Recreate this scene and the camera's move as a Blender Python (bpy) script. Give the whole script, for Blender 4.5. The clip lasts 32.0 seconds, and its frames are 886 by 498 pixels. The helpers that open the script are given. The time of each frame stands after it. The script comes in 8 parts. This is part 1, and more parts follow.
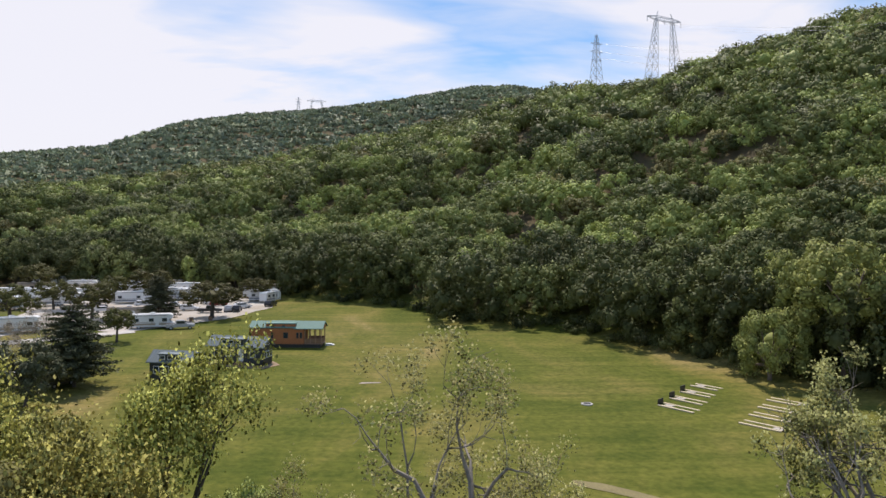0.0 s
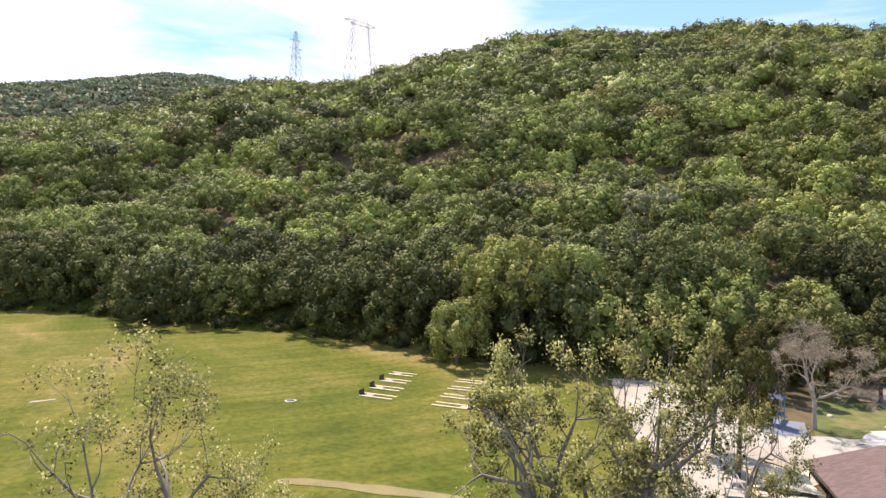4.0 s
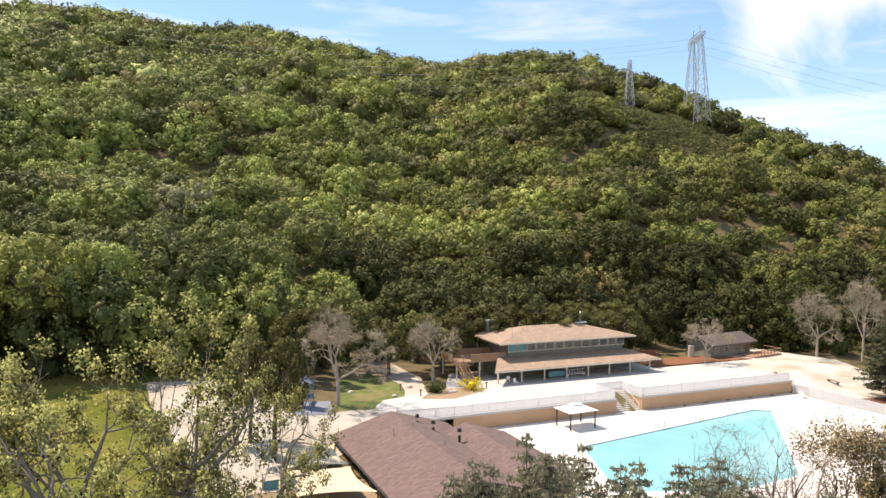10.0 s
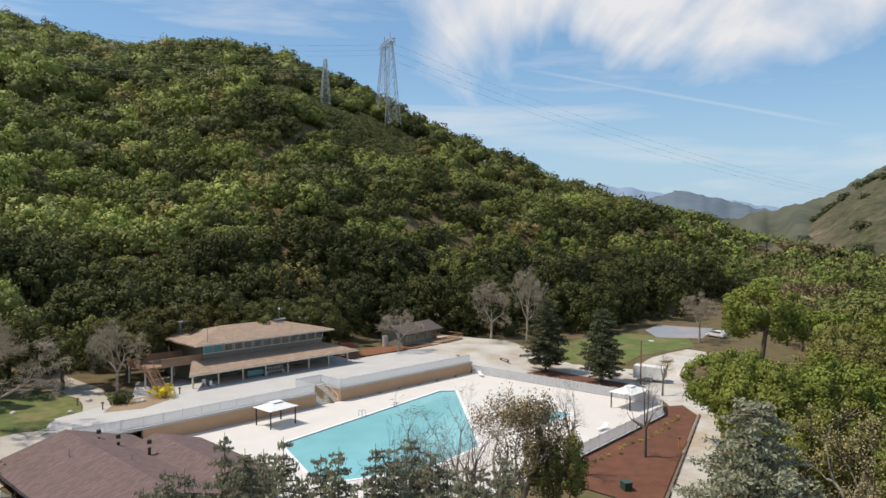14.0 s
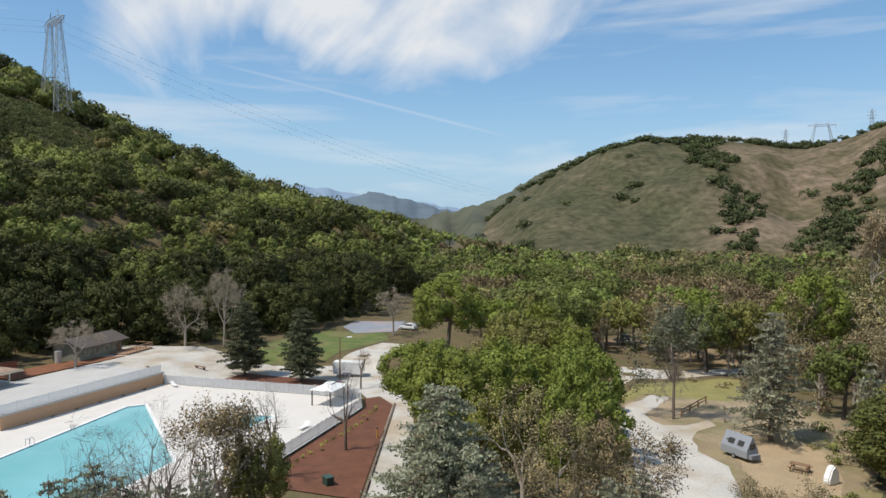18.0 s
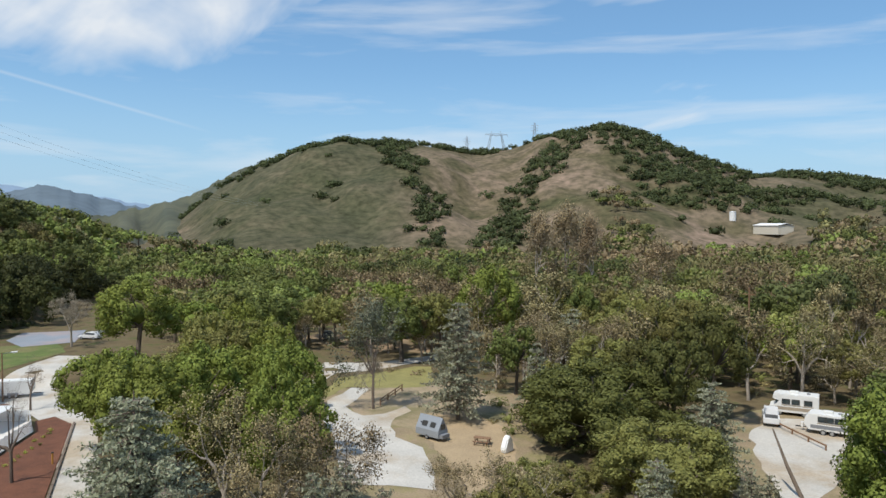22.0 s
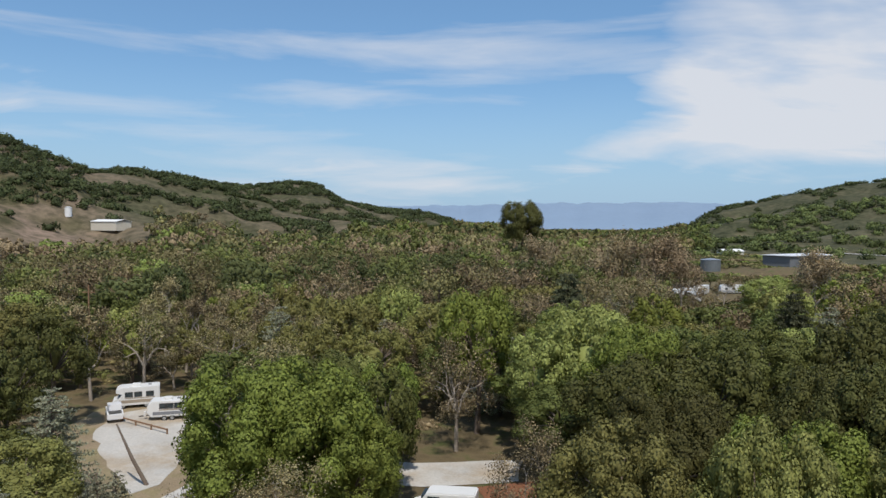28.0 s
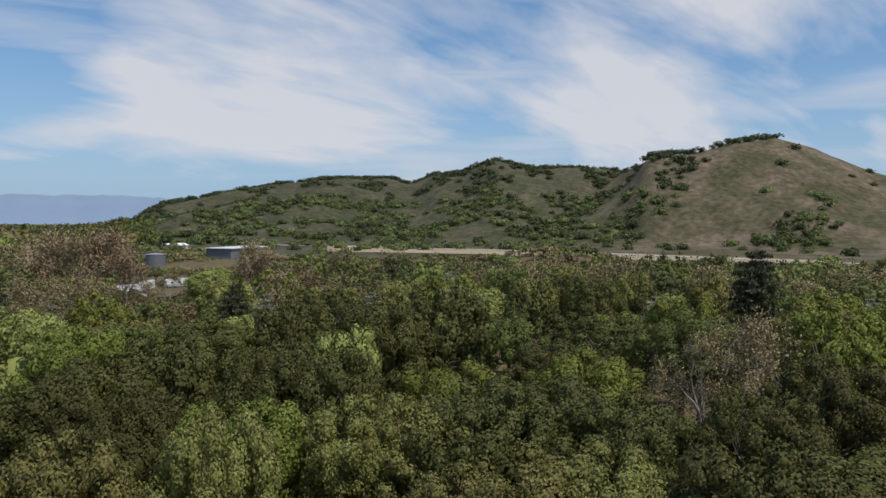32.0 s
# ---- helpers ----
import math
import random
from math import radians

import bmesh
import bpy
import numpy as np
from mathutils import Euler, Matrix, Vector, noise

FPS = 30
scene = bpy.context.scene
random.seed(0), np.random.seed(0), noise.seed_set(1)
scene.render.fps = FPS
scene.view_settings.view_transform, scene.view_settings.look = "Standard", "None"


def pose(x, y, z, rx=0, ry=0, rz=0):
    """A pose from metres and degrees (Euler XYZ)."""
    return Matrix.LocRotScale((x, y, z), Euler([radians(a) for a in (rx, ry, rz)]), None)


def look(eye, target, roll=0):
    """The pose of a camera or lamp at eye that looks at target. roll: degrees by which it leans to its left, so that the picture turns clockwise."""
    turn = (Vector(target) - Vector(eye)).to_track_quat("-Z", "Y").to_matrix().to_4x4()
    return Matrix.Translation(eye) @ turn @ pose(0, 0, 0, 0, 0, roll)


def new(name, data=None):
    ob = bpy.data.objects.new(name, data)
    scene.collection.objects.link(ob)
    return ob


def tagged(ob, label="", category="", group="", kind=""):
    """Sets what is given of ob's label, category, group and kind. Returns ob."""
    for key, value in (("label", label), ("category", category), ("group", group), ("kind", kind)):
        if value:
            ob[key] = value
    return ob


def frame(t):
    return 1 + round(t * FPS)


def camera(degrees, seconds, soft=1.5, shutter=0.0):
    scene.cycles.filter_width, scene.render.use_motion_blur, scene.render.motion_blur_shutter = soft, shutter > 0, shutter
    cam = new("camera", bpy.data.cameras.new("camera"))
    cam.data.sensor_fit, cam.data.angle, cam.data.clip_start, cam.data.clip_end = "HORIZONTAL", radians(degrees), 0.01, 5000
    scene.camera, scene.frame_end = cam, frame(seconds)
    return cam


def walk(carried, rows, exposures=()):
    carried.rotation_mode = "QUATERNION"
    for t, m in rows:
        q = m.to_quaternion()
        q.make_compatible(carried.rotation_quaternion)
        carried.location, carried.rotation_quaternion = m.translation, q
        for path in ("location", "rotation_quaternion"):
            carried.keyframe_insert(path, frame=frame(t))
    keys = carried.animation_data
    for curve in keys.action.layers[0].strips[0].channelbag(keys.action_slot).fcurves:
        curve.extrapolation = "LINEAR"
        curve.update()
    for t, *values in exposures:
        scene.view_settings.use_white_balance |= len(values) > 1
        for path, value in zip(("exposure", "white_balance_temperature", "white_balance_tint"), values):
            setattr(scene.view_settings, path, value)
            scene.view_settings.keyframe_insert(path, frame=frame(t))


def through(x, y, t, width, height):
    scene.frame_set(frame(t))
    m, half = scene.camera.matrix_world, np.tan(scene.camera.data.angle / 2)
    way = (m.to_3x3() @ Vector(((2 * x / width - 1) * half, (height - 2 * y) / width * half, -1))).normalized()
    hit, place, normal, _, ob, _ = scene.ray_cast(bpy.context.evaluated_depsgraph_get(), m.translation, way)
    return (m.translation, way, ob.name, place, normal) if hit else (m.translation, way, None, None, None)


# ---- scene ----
cam = camera(63.1, 32.0)
EYE = 24.0
PATH = [  # seconds, turn, tilt, roll
    (0, -0.00, -1.42, -0.12), (1, -5.91, -1.50, -0.04), (2, -11.84, -1.55, -0.02), (3, -17.75, -1.61, -0.04),
    (3.5, -20.54, -1.63, -0.05), (5.5, -32.32, -1.67, -0.13), (6, -35.44, -1.68, -0.16), (7, -41.33, -1.68, -0.19),
    (8, -47.23, -1.69, -0.22), (9, -53.13, -1.74, -0.22), (10, -59.05, -1.80, -0.25), (11, -64.95, -1.83, -0.32),
    (12, -70.86, -1.87, -0.33), (13, -76.76, -1.91, -0.37), (14, -82.68, -1.98, -0.39), (14.5, -85.46, -1.99, -0.36),
    (16.5, -97.32, -1.90, -0.24), (17, -100.42, -1.89, -0.21), (18, -106.32, -1.87, -0.16), (19, -112.25, -1.87, -0.14),
    (20, -117.95, -1.90, -0.09), (21, -123.85, -1.92, -0.11), (22, -129.73, -1.95, -0.21), (23, -135.72, -1.97, -0.29),
    (24, -142.70, -1.98, -0.28), (24.5, -146.22, -1.96, -0.29), (26.5, -163.15, -1.94, -0.24), (27, -168.41, -1.98, -0.25),
    (28, -179.00, -2.02, -0.31), (29, -189.51, -2.05, -0.29), (30, -200.00, -2.07, -0.19), (31, -210.56, -2.14, -0.28),
    (32, -221.11, -2.22, -0.33),
]

walk(cam, [(t, pose(0, 0, EYE, 90 + p, r, y)) for t, y, p, r in PATH], [(0, 0.10, 6700, 17), (3, 0.62, 7150, 20), (6, 0.99, 7500, 19), (8, 1.02, 7600, 18), (10, 0.74, 7850, 17), (13, 0.10, 7250, 13), (14.5, -0.03, 6950, 11), (17, -0.03, 6850, 10), (20, -0.06, 6500, 8), (24, 0.04, 6500, 8), (27, -0.14, 6450, 10), (32, -0.36, 6480, 13)])

# ---- light ----
SUN_BEARING, SUN_HEIGHT = -8.0, 61.0


def make_world():
    w = bpy.data.worlds.new("sky")
    scene.world = w
    w.use_nodes = True
    nt = w.node_tree
    nt.nodes.clear()
    N, L = nt.nodes.new, nt.links.new
    out, bg = N("ShaderNodeOutputWorld"), N("ShaderNodeBackground")
    sky = N("ShaderNodeTexSky")
    sky.sky_type, sky.sun_disc = "NISHITA", False
    sky.sun_elevation, sky.sun_rotation = radians(SUN_HEIGHT), radians(SUN_BEARING)
    sky.altitude, sky.air_density, sky.dust_density, sky.ozone_density = 200, 1.0, 0.25, 2.5
    deep = N("ShaderNodeHueSaturation")
    deep.inputs["Saturation"].default_value = 1.25
    deep.inputs["Value"].default_value = 1.4
    L(sky.outputs[0], deep.inputs["Color"])
    tc = N("ShaderNodeTexCoord")
    sep = N("ShaderNodeSeparateXYZ")
    L(tc.outputs["Generated"], sep.inputs[0])
    lift = N("ShaderNodeMath")
    lift.operation = "ADD"
    L(sep.outputs[2], lift.inputs[0])
    lift.inputs[1].default_value = 0.30
    top = N("ShaderNodeMath")
    top.operation = "MAXIMUM"
    L(lift.outputs[0], top.inputs[0])
    top.inputs[1].default_value = 0.05
    flat = []
    for i in (0, 1):
        d = N("ShaderNodeMath")
        d.operation = "DIVIDE"
        L(sep.outputs[i], d.inputs[0])
        L(top.outputs[0], d.inputs[1])
        flat.append(d)
    comb = N("ShaderNodeCombineXYZ")
    L(flat[0].outputs[0], comb.inputs[0])
    L(flat[1].outputs[0], comb.inputs[1])
    # high streaky cloud: broad sheets broken by finer streaks
    fields = []
    for turn, sx, sy, scale, detail, rough, warp in ((35, 0.7, 1.2, 1.0, 6, 0.5, 0.5), (22, 0.6, 1.6, 1.7, 5, 0.55, 0.7)):
        mp = N("ShaderNodeMapping")
        mp.inputs["Rotation"].default_value = (0, 0, radians(turn))
        mp.inputs["Scale"].default_value = (sx, sy, 1)
        mp.inputs["Location"].default_value = CLOUD_SHIFT
        L(comb.outputs[0], mp.inputs[0])
        nz = N("ShaderNodeTexNoise")
        nz.inputs["Scale"].default_value, nz.inputs["Detail"].default_value = scale, detail
        nz.inputs["Roughness"].default_value, nz.inputs["Distortion"].default_value = rough, warp
        L(mp.outputs[0], nz.inputs["Vector"])
        fields.append(nz)
    mixn = N("ShaderNodeMix")
    mixn.inputs["Factor"].default_value = 0.38
    L(fields[0].outputs[0], mixn.inputs["A"])
    L(fields[1].outputs[0], mixn.inputs["B"])
    ramp = N("ShaderNodeValToRGB")
    ramp.color_ramp.elements[0].position, ramp.color_ramp.elements[0].color = 0.59, (0, 0, 0, 1)
    ramp.color_ramp.elements[1].position, ramp.color_ramp.elements[1].color = 0.70, (0.92, 0.92, 0.92, 1)
    # the sheets lie thick in some quarters of the sky and thin in others
    total = None
    for bearing, height, low, high, gain in CLOUD_BANKS:
        dot, mr = N("ShaderNodeVectorMath"), N("ShaderNodeMapRange")
        dot.operation, mr.interpolation_type = "DOT_PRODUCT", "SMOOTHSTEP"
        cb, ce = radians(bearing), radians(height)
        dot.inputs[1].default_value = (math.sin(cb) * math.cos(ce), math.cos(cb) * math.cos(ce), math.sin(ce))
        L(tc.outputs["Generated"], dot.inputs[0])
        L(dot.outputs["Value"], mr.inputs["Value"])
        mr.inputs["From Min"].default_value, mr.inputs["From Max"].default_value = low, high
        mr.inputs["To Min"].default_value, mr.inputs["To Max"].default_value = 0.0, gain
        if total is None:
            total = mr.outputs[0]
        else:
            ad = N("ShaderNodeMath")
            ad.operation = "ADD"
            L(total, ad.inputs[0])
            L(mr.outputs[0], ad.inputs[1])
            total = ad.outputs[0]
    thick = N("ShaderNodeMath")
    thick.operation = "ADD"
    L(total, thick.inputs[0])
    L(mixn.outputs["Result"], thick.inputs[1])
    L(thick.outputs[0], ramp.inputs[0])
    # faint level streaks low in the sky
    mp = N("ShaderNodeMapping")
    mp.inputs["Scale"].default_value, mp.inputs["Rotation"].default_value = (1.3, 1.3, 11.0), (radians(4), radians(-3), 0)
    L(tc.outputs["Generated"], mp.inputs[0])
    thin = N("ShaderNodeTexNoise")
    thin.inputs["Scale"].default_value, thin.inputs["Detail"].default_value, thin.inputs["Roughness"].default_value = 1.7, 6, 0.55
    thin.inputs["Distortion"].default_value = 0.3
    L(mp.outputs[0], thin.inputs["Vector"])
    veil = N("ShaderNodeMapRange")
    veil.inputs["From Min"].default_value, veil.inputs["From Max"].default_value = 0.50, 0.72
    veil.inputs["To Min"].default_value, veil.inputs["To Max"].default_value = 0.0, 0.55
    L(thin.outputs[0], veil.inputs["Value"])
    # one old vapour trail
    ends = [Vector((math.sin(radians(q)) * math.cos(radians(e)), math.cos(radians(q)) * math.cos(radians(e)), math.sin(radians(e)))) for q, e in ((90, 11.8), (110.5, 7.2))]
    values = []
    for v, lo, hi, top_v in ((ends[0].cross(ends[1]).normalized(), 0.0, 0.0030, 0.24), ((ends[0] + ends[1]).normalized(), 0.978, 0.992, 1.0)):
        dot, ab, mr = N("ShaderNodeVectorMath"), N("ShaderNodeMath"), N("ShaderNodeMapRange")
        dot.operation, ab.operation = "DOT_PRODUCT", "ABSOLUTE"
        dot.inputs[1].default_value = v
        L(tc.outputs["Generated"], dot.inputs[0])
        L(dot.outputs["Value"], ab.inputs[0])
        L(ab.outputs[0], mr.inputs["Value"])
        mr.inputs["From Min"].default_value, mr.inputs["From Max"].default_value = lo, hi
        mr.inputs["To Min"].default_value, mr.inputs["To Max"].default_value = (top_v, 0.0) if lo == 0.0 else (0.0, 1.0)
        values.append(mr.outputs[0])
    trail, both, add = N("ShaderNodeMath"), N("ShaderNodeMath"), N("ShaderNodeMath")
    trail.operation, both.operation, add.operation = "MULTIPLY", "MAXIMUM", "MAXIMUM"
    L(values[0], trail.inputs[0])
    L(values[1], trail.inputs[1])
    L(trail.outputs[0], both.inputs[0])
    L(veil.outputs[0], both.inputs[1])
    L(ramp.outputs[0], add.inputs[0])
    L(both.outputs[0], add.inputs[1])
    mix = N("ShaderNodeMix")
    mix.data_type = "RGBA"
    L(add.outputs[0], mix.inputs["Factor"])
    low = N("ShaderNodeMapRange")
    low.interpolation_type = "SMOOTHSTEP"
    low.inputs["From Min"].default_value, low.inputs["From Max"].default_value = -0.02, 0.22
    low.inputs["To Min"].default_value, low.inputs["To Max"].default_value = 0.92, 0.30
    L(sep.outputs[2], low.inputs["Value"])
    pale = N("ShaderNodeMix")
    pale.data_type = "RGBA"
    L(low.outputs[0], pale.inputs["Factor"])
    L(deep.outputs[0], pale.inputs["A"])
    pale.inputs["B"].default_value = (3.5, 5.6, 8.0, 1)
    L(pale.outputs["Result"], mix.inputs["A"])
    mix.inputs["B"].default_value = (8.2, 8.5, 9.0, 1)
    L(mix.outputs["Result"], bg.inputs["Color"])
    bg.inputs["Strength"].default_value = 0.1
    L(bg.outputs[0], out.inputs[0])


CLOUD_SHIFT = (0.35, 0.1, 0)
# bearing, height, edge, middle, thickness
CLOUD_BANKS = [(-32, 12, 0.82, 1.0, 0.29), (12, 16, 0.88, 1.0, 0.16), (84, 31, 0.87, 0.965, 0.115), (209, 17, 0.945, 0.995, 0.23), (243, 18, 0.92, 0.99, 0.19), (146, 24, 0.975, 1.0, 0.10), (89, 19, 0.968, 1.0, 0.055), (102, 19.5, 0.972, 1.0, 0.06)]
make_world()
sun = new("sun", bpy.data.lights.new("sun", "SUN"))
sun.data.energy, sun.data.angle, sun.data.color = 4.1, radians(0.6), (1.0, 0.95, 0.87)
_e, _b = radians(SUN_HEIGHT), radians(SUN_BEARING)
sun.matrix_world = look((0, 0, 0), (-math.sin(_b) * math.cos(_e), -math.cos(_b) * math.cos(_e), -math.sin(_e)))
scene.view_settings.exposure = 0.0


# ---- materials ----
def nodes(name):
    m = bpy.data.materials.new(name)
    m.use_nodes = True
    nt = m.node_tree
    b = nt.nodes["Principled BSDF"]
    return m, nt, b, nt.nodes.new, nt.links.new


def plain(name, col, rough=0.6, metal=0.0, var=0.12, scale=3.0, bump=0.0, fine=40.0, other=None, spread=0.12):
    """A surface with stains at one scale and grain at another."""
    m, nt, b, N, L = nodes(name)
    tc = N("ShaderNodeTexCoord")
    n1, n2 = N("ShaderNodeTexNoise"), N("ShaderNodeTexNoise")
    n1.inputs["Scale"].default_value, n1.inputs["Detail"].default_value = scale * 0.3, 5
    n2.inputs["Scale"].default_value, n2.inputs["Detail"].default_value = fine, 3
    for n in (n1, n2):
        L(tc.outputs["Object"], n.inputs["Vector"])
    av = N("ShaderNodeMath")
    av.operation = "ADD"
    L(n1.outputs[0], av.inputs[0])
    L(n2.outputs[0], av.inputs[1])
    mr = N("ShaderNodeMapRange")
    mr.inputs["From Min"].default_value, mr.inputs["From Max"].default_value = 0.6, 1.4
    mr.inputs["To Min"].default_value, mr.inputs["To Max"].default_value = 1 - var, 1 + var
    L(av.outputs[0], mr.inputs["Value"])
    hs = N("ShaderNodeHueSaturation")
    hs.inputs["Color"].default_value = (*col, 1)
    if other:
        n3, r3, m3 = N("ShaderNodeTexNoise"), N("ShaderNodeMapRange"), N("ShaderNodeMix")
        n3.inputs["Scale"].default_value, n3.inputs["Detail"].default_value, n3.inputs["Roughness"].default_value = spread, 7, 0.62
        L(tc.outputs["Object"], n3.inputs["Vector"])
        r3.inputs["From Min"].default_value, r3.inputs["From Max"].default_value = 0.46, 0.62
        L(n3.outputs[0], r3.inputs["Value"])
        m3.data_type = "RGBA"
        L(r3.outputs[0], m3.inputs["Factor"])
        m3.inputs["A"].default_value, m3.inputs["B"].default_value = (*col, 1), (*other, 1)
        L(m3.outputs["Result"], hs.inputs["Color"])
    L(mr.outputs[0], hs.inputs["Value"])
    L(hs.outputs[0], b.inputs["Base Color"])
    b.inputs["Roughness"].default_value, b.inputs["Metallic"].default_value = rough, metal
    if bump:
        bp = N("ShaderNodeBump")
        bp.inputs["Strength"].default_value, bp.inputs["Distance"].default_value = bump, 0.02
        L(n2.outputs[0], bp.inputs["Height"])
        L(bp.outputs[0], b.inputs["Normal"])
    return m


def foliage(name, col, tint=False, var=0.34, through=0.2, broad=0.45, spots=0.16):
    """Leaves: light comes partly through them; each leaf, bough and tree differs a little."""
    m, nt, b, N, L = nodes(name)
    geo, oi, tc = N("ShaderNodeNewGeometry"), N("ShaderNodeObjectInfo"), N("ShaderNodeTexCoord")
    nz = N("ShaderNodeTexNoise")
    nz.inputs["Scale"].default_value, nz.inputs["Detail"].default_value = broad, 2
    L(tc.outputs["Object"], nz.inputs["Vector"])
    value = None
    for src, lo, hi, amount in ((geo.outputs["Random Per Island"], 0, 1, var), (oi.outputs["Random"], 0, 1, 0.14), (nz.outputs[0], 0.3, 0.7, spots)):
        mr = N("ShaderNodeMapRange")
        mr.inputs["From Min"].default_value, mr.inputs["From Max"].default_value = lo, hi
        mr.inputs["To Min"].default_value, mr.inputs["To Max"].default_value = 1 - amount, 1 + amount
        L(src, mr.inputs["Value"])
        if value is None:
            value = mr.outputs[0]
        else:
            mu = N("ShaderNodeMath")
            mu.operation = "MULTIPLY"
            L(value, mu.inputs[0])
            L(mr.outputs[0], mu.inputs[1])
            value = mu.outputs[0]
    hs = N("ShaderNodeHueSaturation")
    if tint:
        at = N("ShaderNodeAttribute")
        at.attribute_name = "tint"
        L(at.outputs["Color"], hs.inputs["Color"])
    else:
        hs.inputs["Color"].default_value = (*col, 1)
        hu = N("ShaderNodeMapRange")
        hu.inputs["To Min"].default_value, hu.inputs["To Max"].default_value = 0.485, 0.515
        L(oi.outputs["Random"], hu.inputs["Value"])
        L(hu.outputs[0], hs.inputs["Hue"])
    L(value, hs.inputs["Value"])
    L(hs.outputs[0], b.inputs["Base Color"])
    b.inputs["Roughness"].default_value = 0.6
    b.inputs["Specular IOR Level"].default_value = 0.12
    tr, mx = N("ShaderNodeBsdfTranslucent"), N("ShaderNodeMixShader")
    L(hs.outputs[0], tr.inputs["Color"])
    mx.inputs[0].default_value = through
    L(b.outputs[0], mx.inputs[1])
    L(tr.outputs[0], mx.inputs[2])
    L(mx.outputs[0], nt.nodes["Material Output"].inputs["Surface"])
    return m


def ground_material():
    m, nt, b, N, L = nodes("ground_cover")
    tc, at = N("ShaderNodeTexCoord"), N("ShaderNodeAttribute")
    at.attribute_name = "cover"
    sp = N("ShaderNodeSeparateColor")
    L(at.outputs["Color"], sp.inputs[0])

    def noise_ramp(scale, detail, stops, stretch=(1, 1, 1), turn=0, warp=0.0):
        mp = N("ShaderNodeMapping")
        mp.inputs["Scale"].default_value, mp.inputs["Rotation"].default_value = stretch, (0, 0, radians(turn))
        L(tc.outputs["Object"], mp.inputs[0])
        n = N("ShaderNodeTexNoise")
        n.inputs["Scale"].default_value, n.inputs["Detail"].default_value = scale, detail
        n.inputs["Roughness"].default_value, n.inputs["Distortion"].default_value = 0.6, warp
        L(mp.outputs[0], n.inputs["Vector"])
        r = N("ShaderNodeValToRGB")
        while len(r.color_ramp.elements) < len(stops):
            r.color_ramp.elements.new(0.5)
        for e, (p, c) in zip(r.color_ramp.elements, stops):
            e.position, e.color = p, (*c, 1)
        L(n.outputs[0], r.inputs[0])
        return r.outputs[0], n.outputs[0]

    def mix(f, a, c, mode="MIX"):
        x = N("ShaderNodeMix")
        x.data_type, x.blend_type = "RGBA", mode
        if hasattr(f, "links"):
            L(f, x.inputs["Factor"])
        else:
            x.inputs["Factor"].default_value = f
        L(a, x.inputs["A"])
        L(c, x.inputs["B"])
        return x.outputs["Result"]

    litter, _ = noise_ramp(0.25, 8, [(0.3, (0.085, 0.068, 0.038)), (0.52, (0.15, 0.115, 0.065)), (0.68, (0.085, 0.10, 0.035))])
    lawn, _ = noise_ramp(0.045, 9, [(0.34, (0.070, 0.092, 0.013)), (0.47, (0.105, 0.118, 0.020)), (0.60, (0.165, 0.150, 0.038)), (0.74, (0.27, 0.21, 0.085))], (1, 0.55, 1), 12, 0.6)
    mow, _ = noise_ramp(0.42, 5, [(0.35, (0.78, 0.84, 0.76)), (0.65, (1.2, 1.12, 1.16))], (0.09, 1, 1), -8)
    fine, fineh = noise_ramp(1.3, 8, [(0.3, (0.66, 0.72, 0.66)), (0.7, (1.32, 1.25, 1.3))])
    lawn = mix(1.0, mix(1.0, lawn, mow, "MULTIPLY"), fine, "MULTIPLY")
    dry, _ = noise_ramp(0.012, 9, [(0.36, (0.074, 0.073, 0.036)), (0.46, (0.112, 0.094, 0.054)), (0.54, (0.16, 0.126, 0.084)), (0.64, (0.215, 0.160, 0.115))], (1, 1, 1), 0, 0.8)
    dryf, _ = noise_ramp(0.14, 8, [(0.35, (0.58, 0.62, 0.58)), (0.65, (1.32, 1.28, 1.3))])
    dry = mix(1.0, dry, dryf, "MULTIPLY")
    # darker green grass, which also paints cloud shade on the western hills
    bare, _ = noise_ramp(0.03, 8, [(0.35, (0.052, 0.058, 0.031)), (0.52, (0.075, 0.077, 0.042)), (0.7, (0.12, 0.105, 0.064))])
    bare = mix(1.0, bare, dryf, "MULTIPLY")
    col = mix(sp.outputs[0], litter, lawn)
    col = mix(sp.outputs[1], col, dry)
    col = mix(sp.outputs[2], col, bare)
    L(col, b.inputs["Base Color"])
    b.inputs["Roughness"].default_value = 0.95
    b.inputs["Specular IOR Level"].default_value = 0.1
    bp = N("ShaderNodeBump")
    bp.inputs["Strength"].default_value, bp.inputs["Distance"].default_value = 0.6, 0.15
    L(fineh, bp.inputs["Height"])
    L(bp.outputs[0], b.inputs["Normal"])
    return m


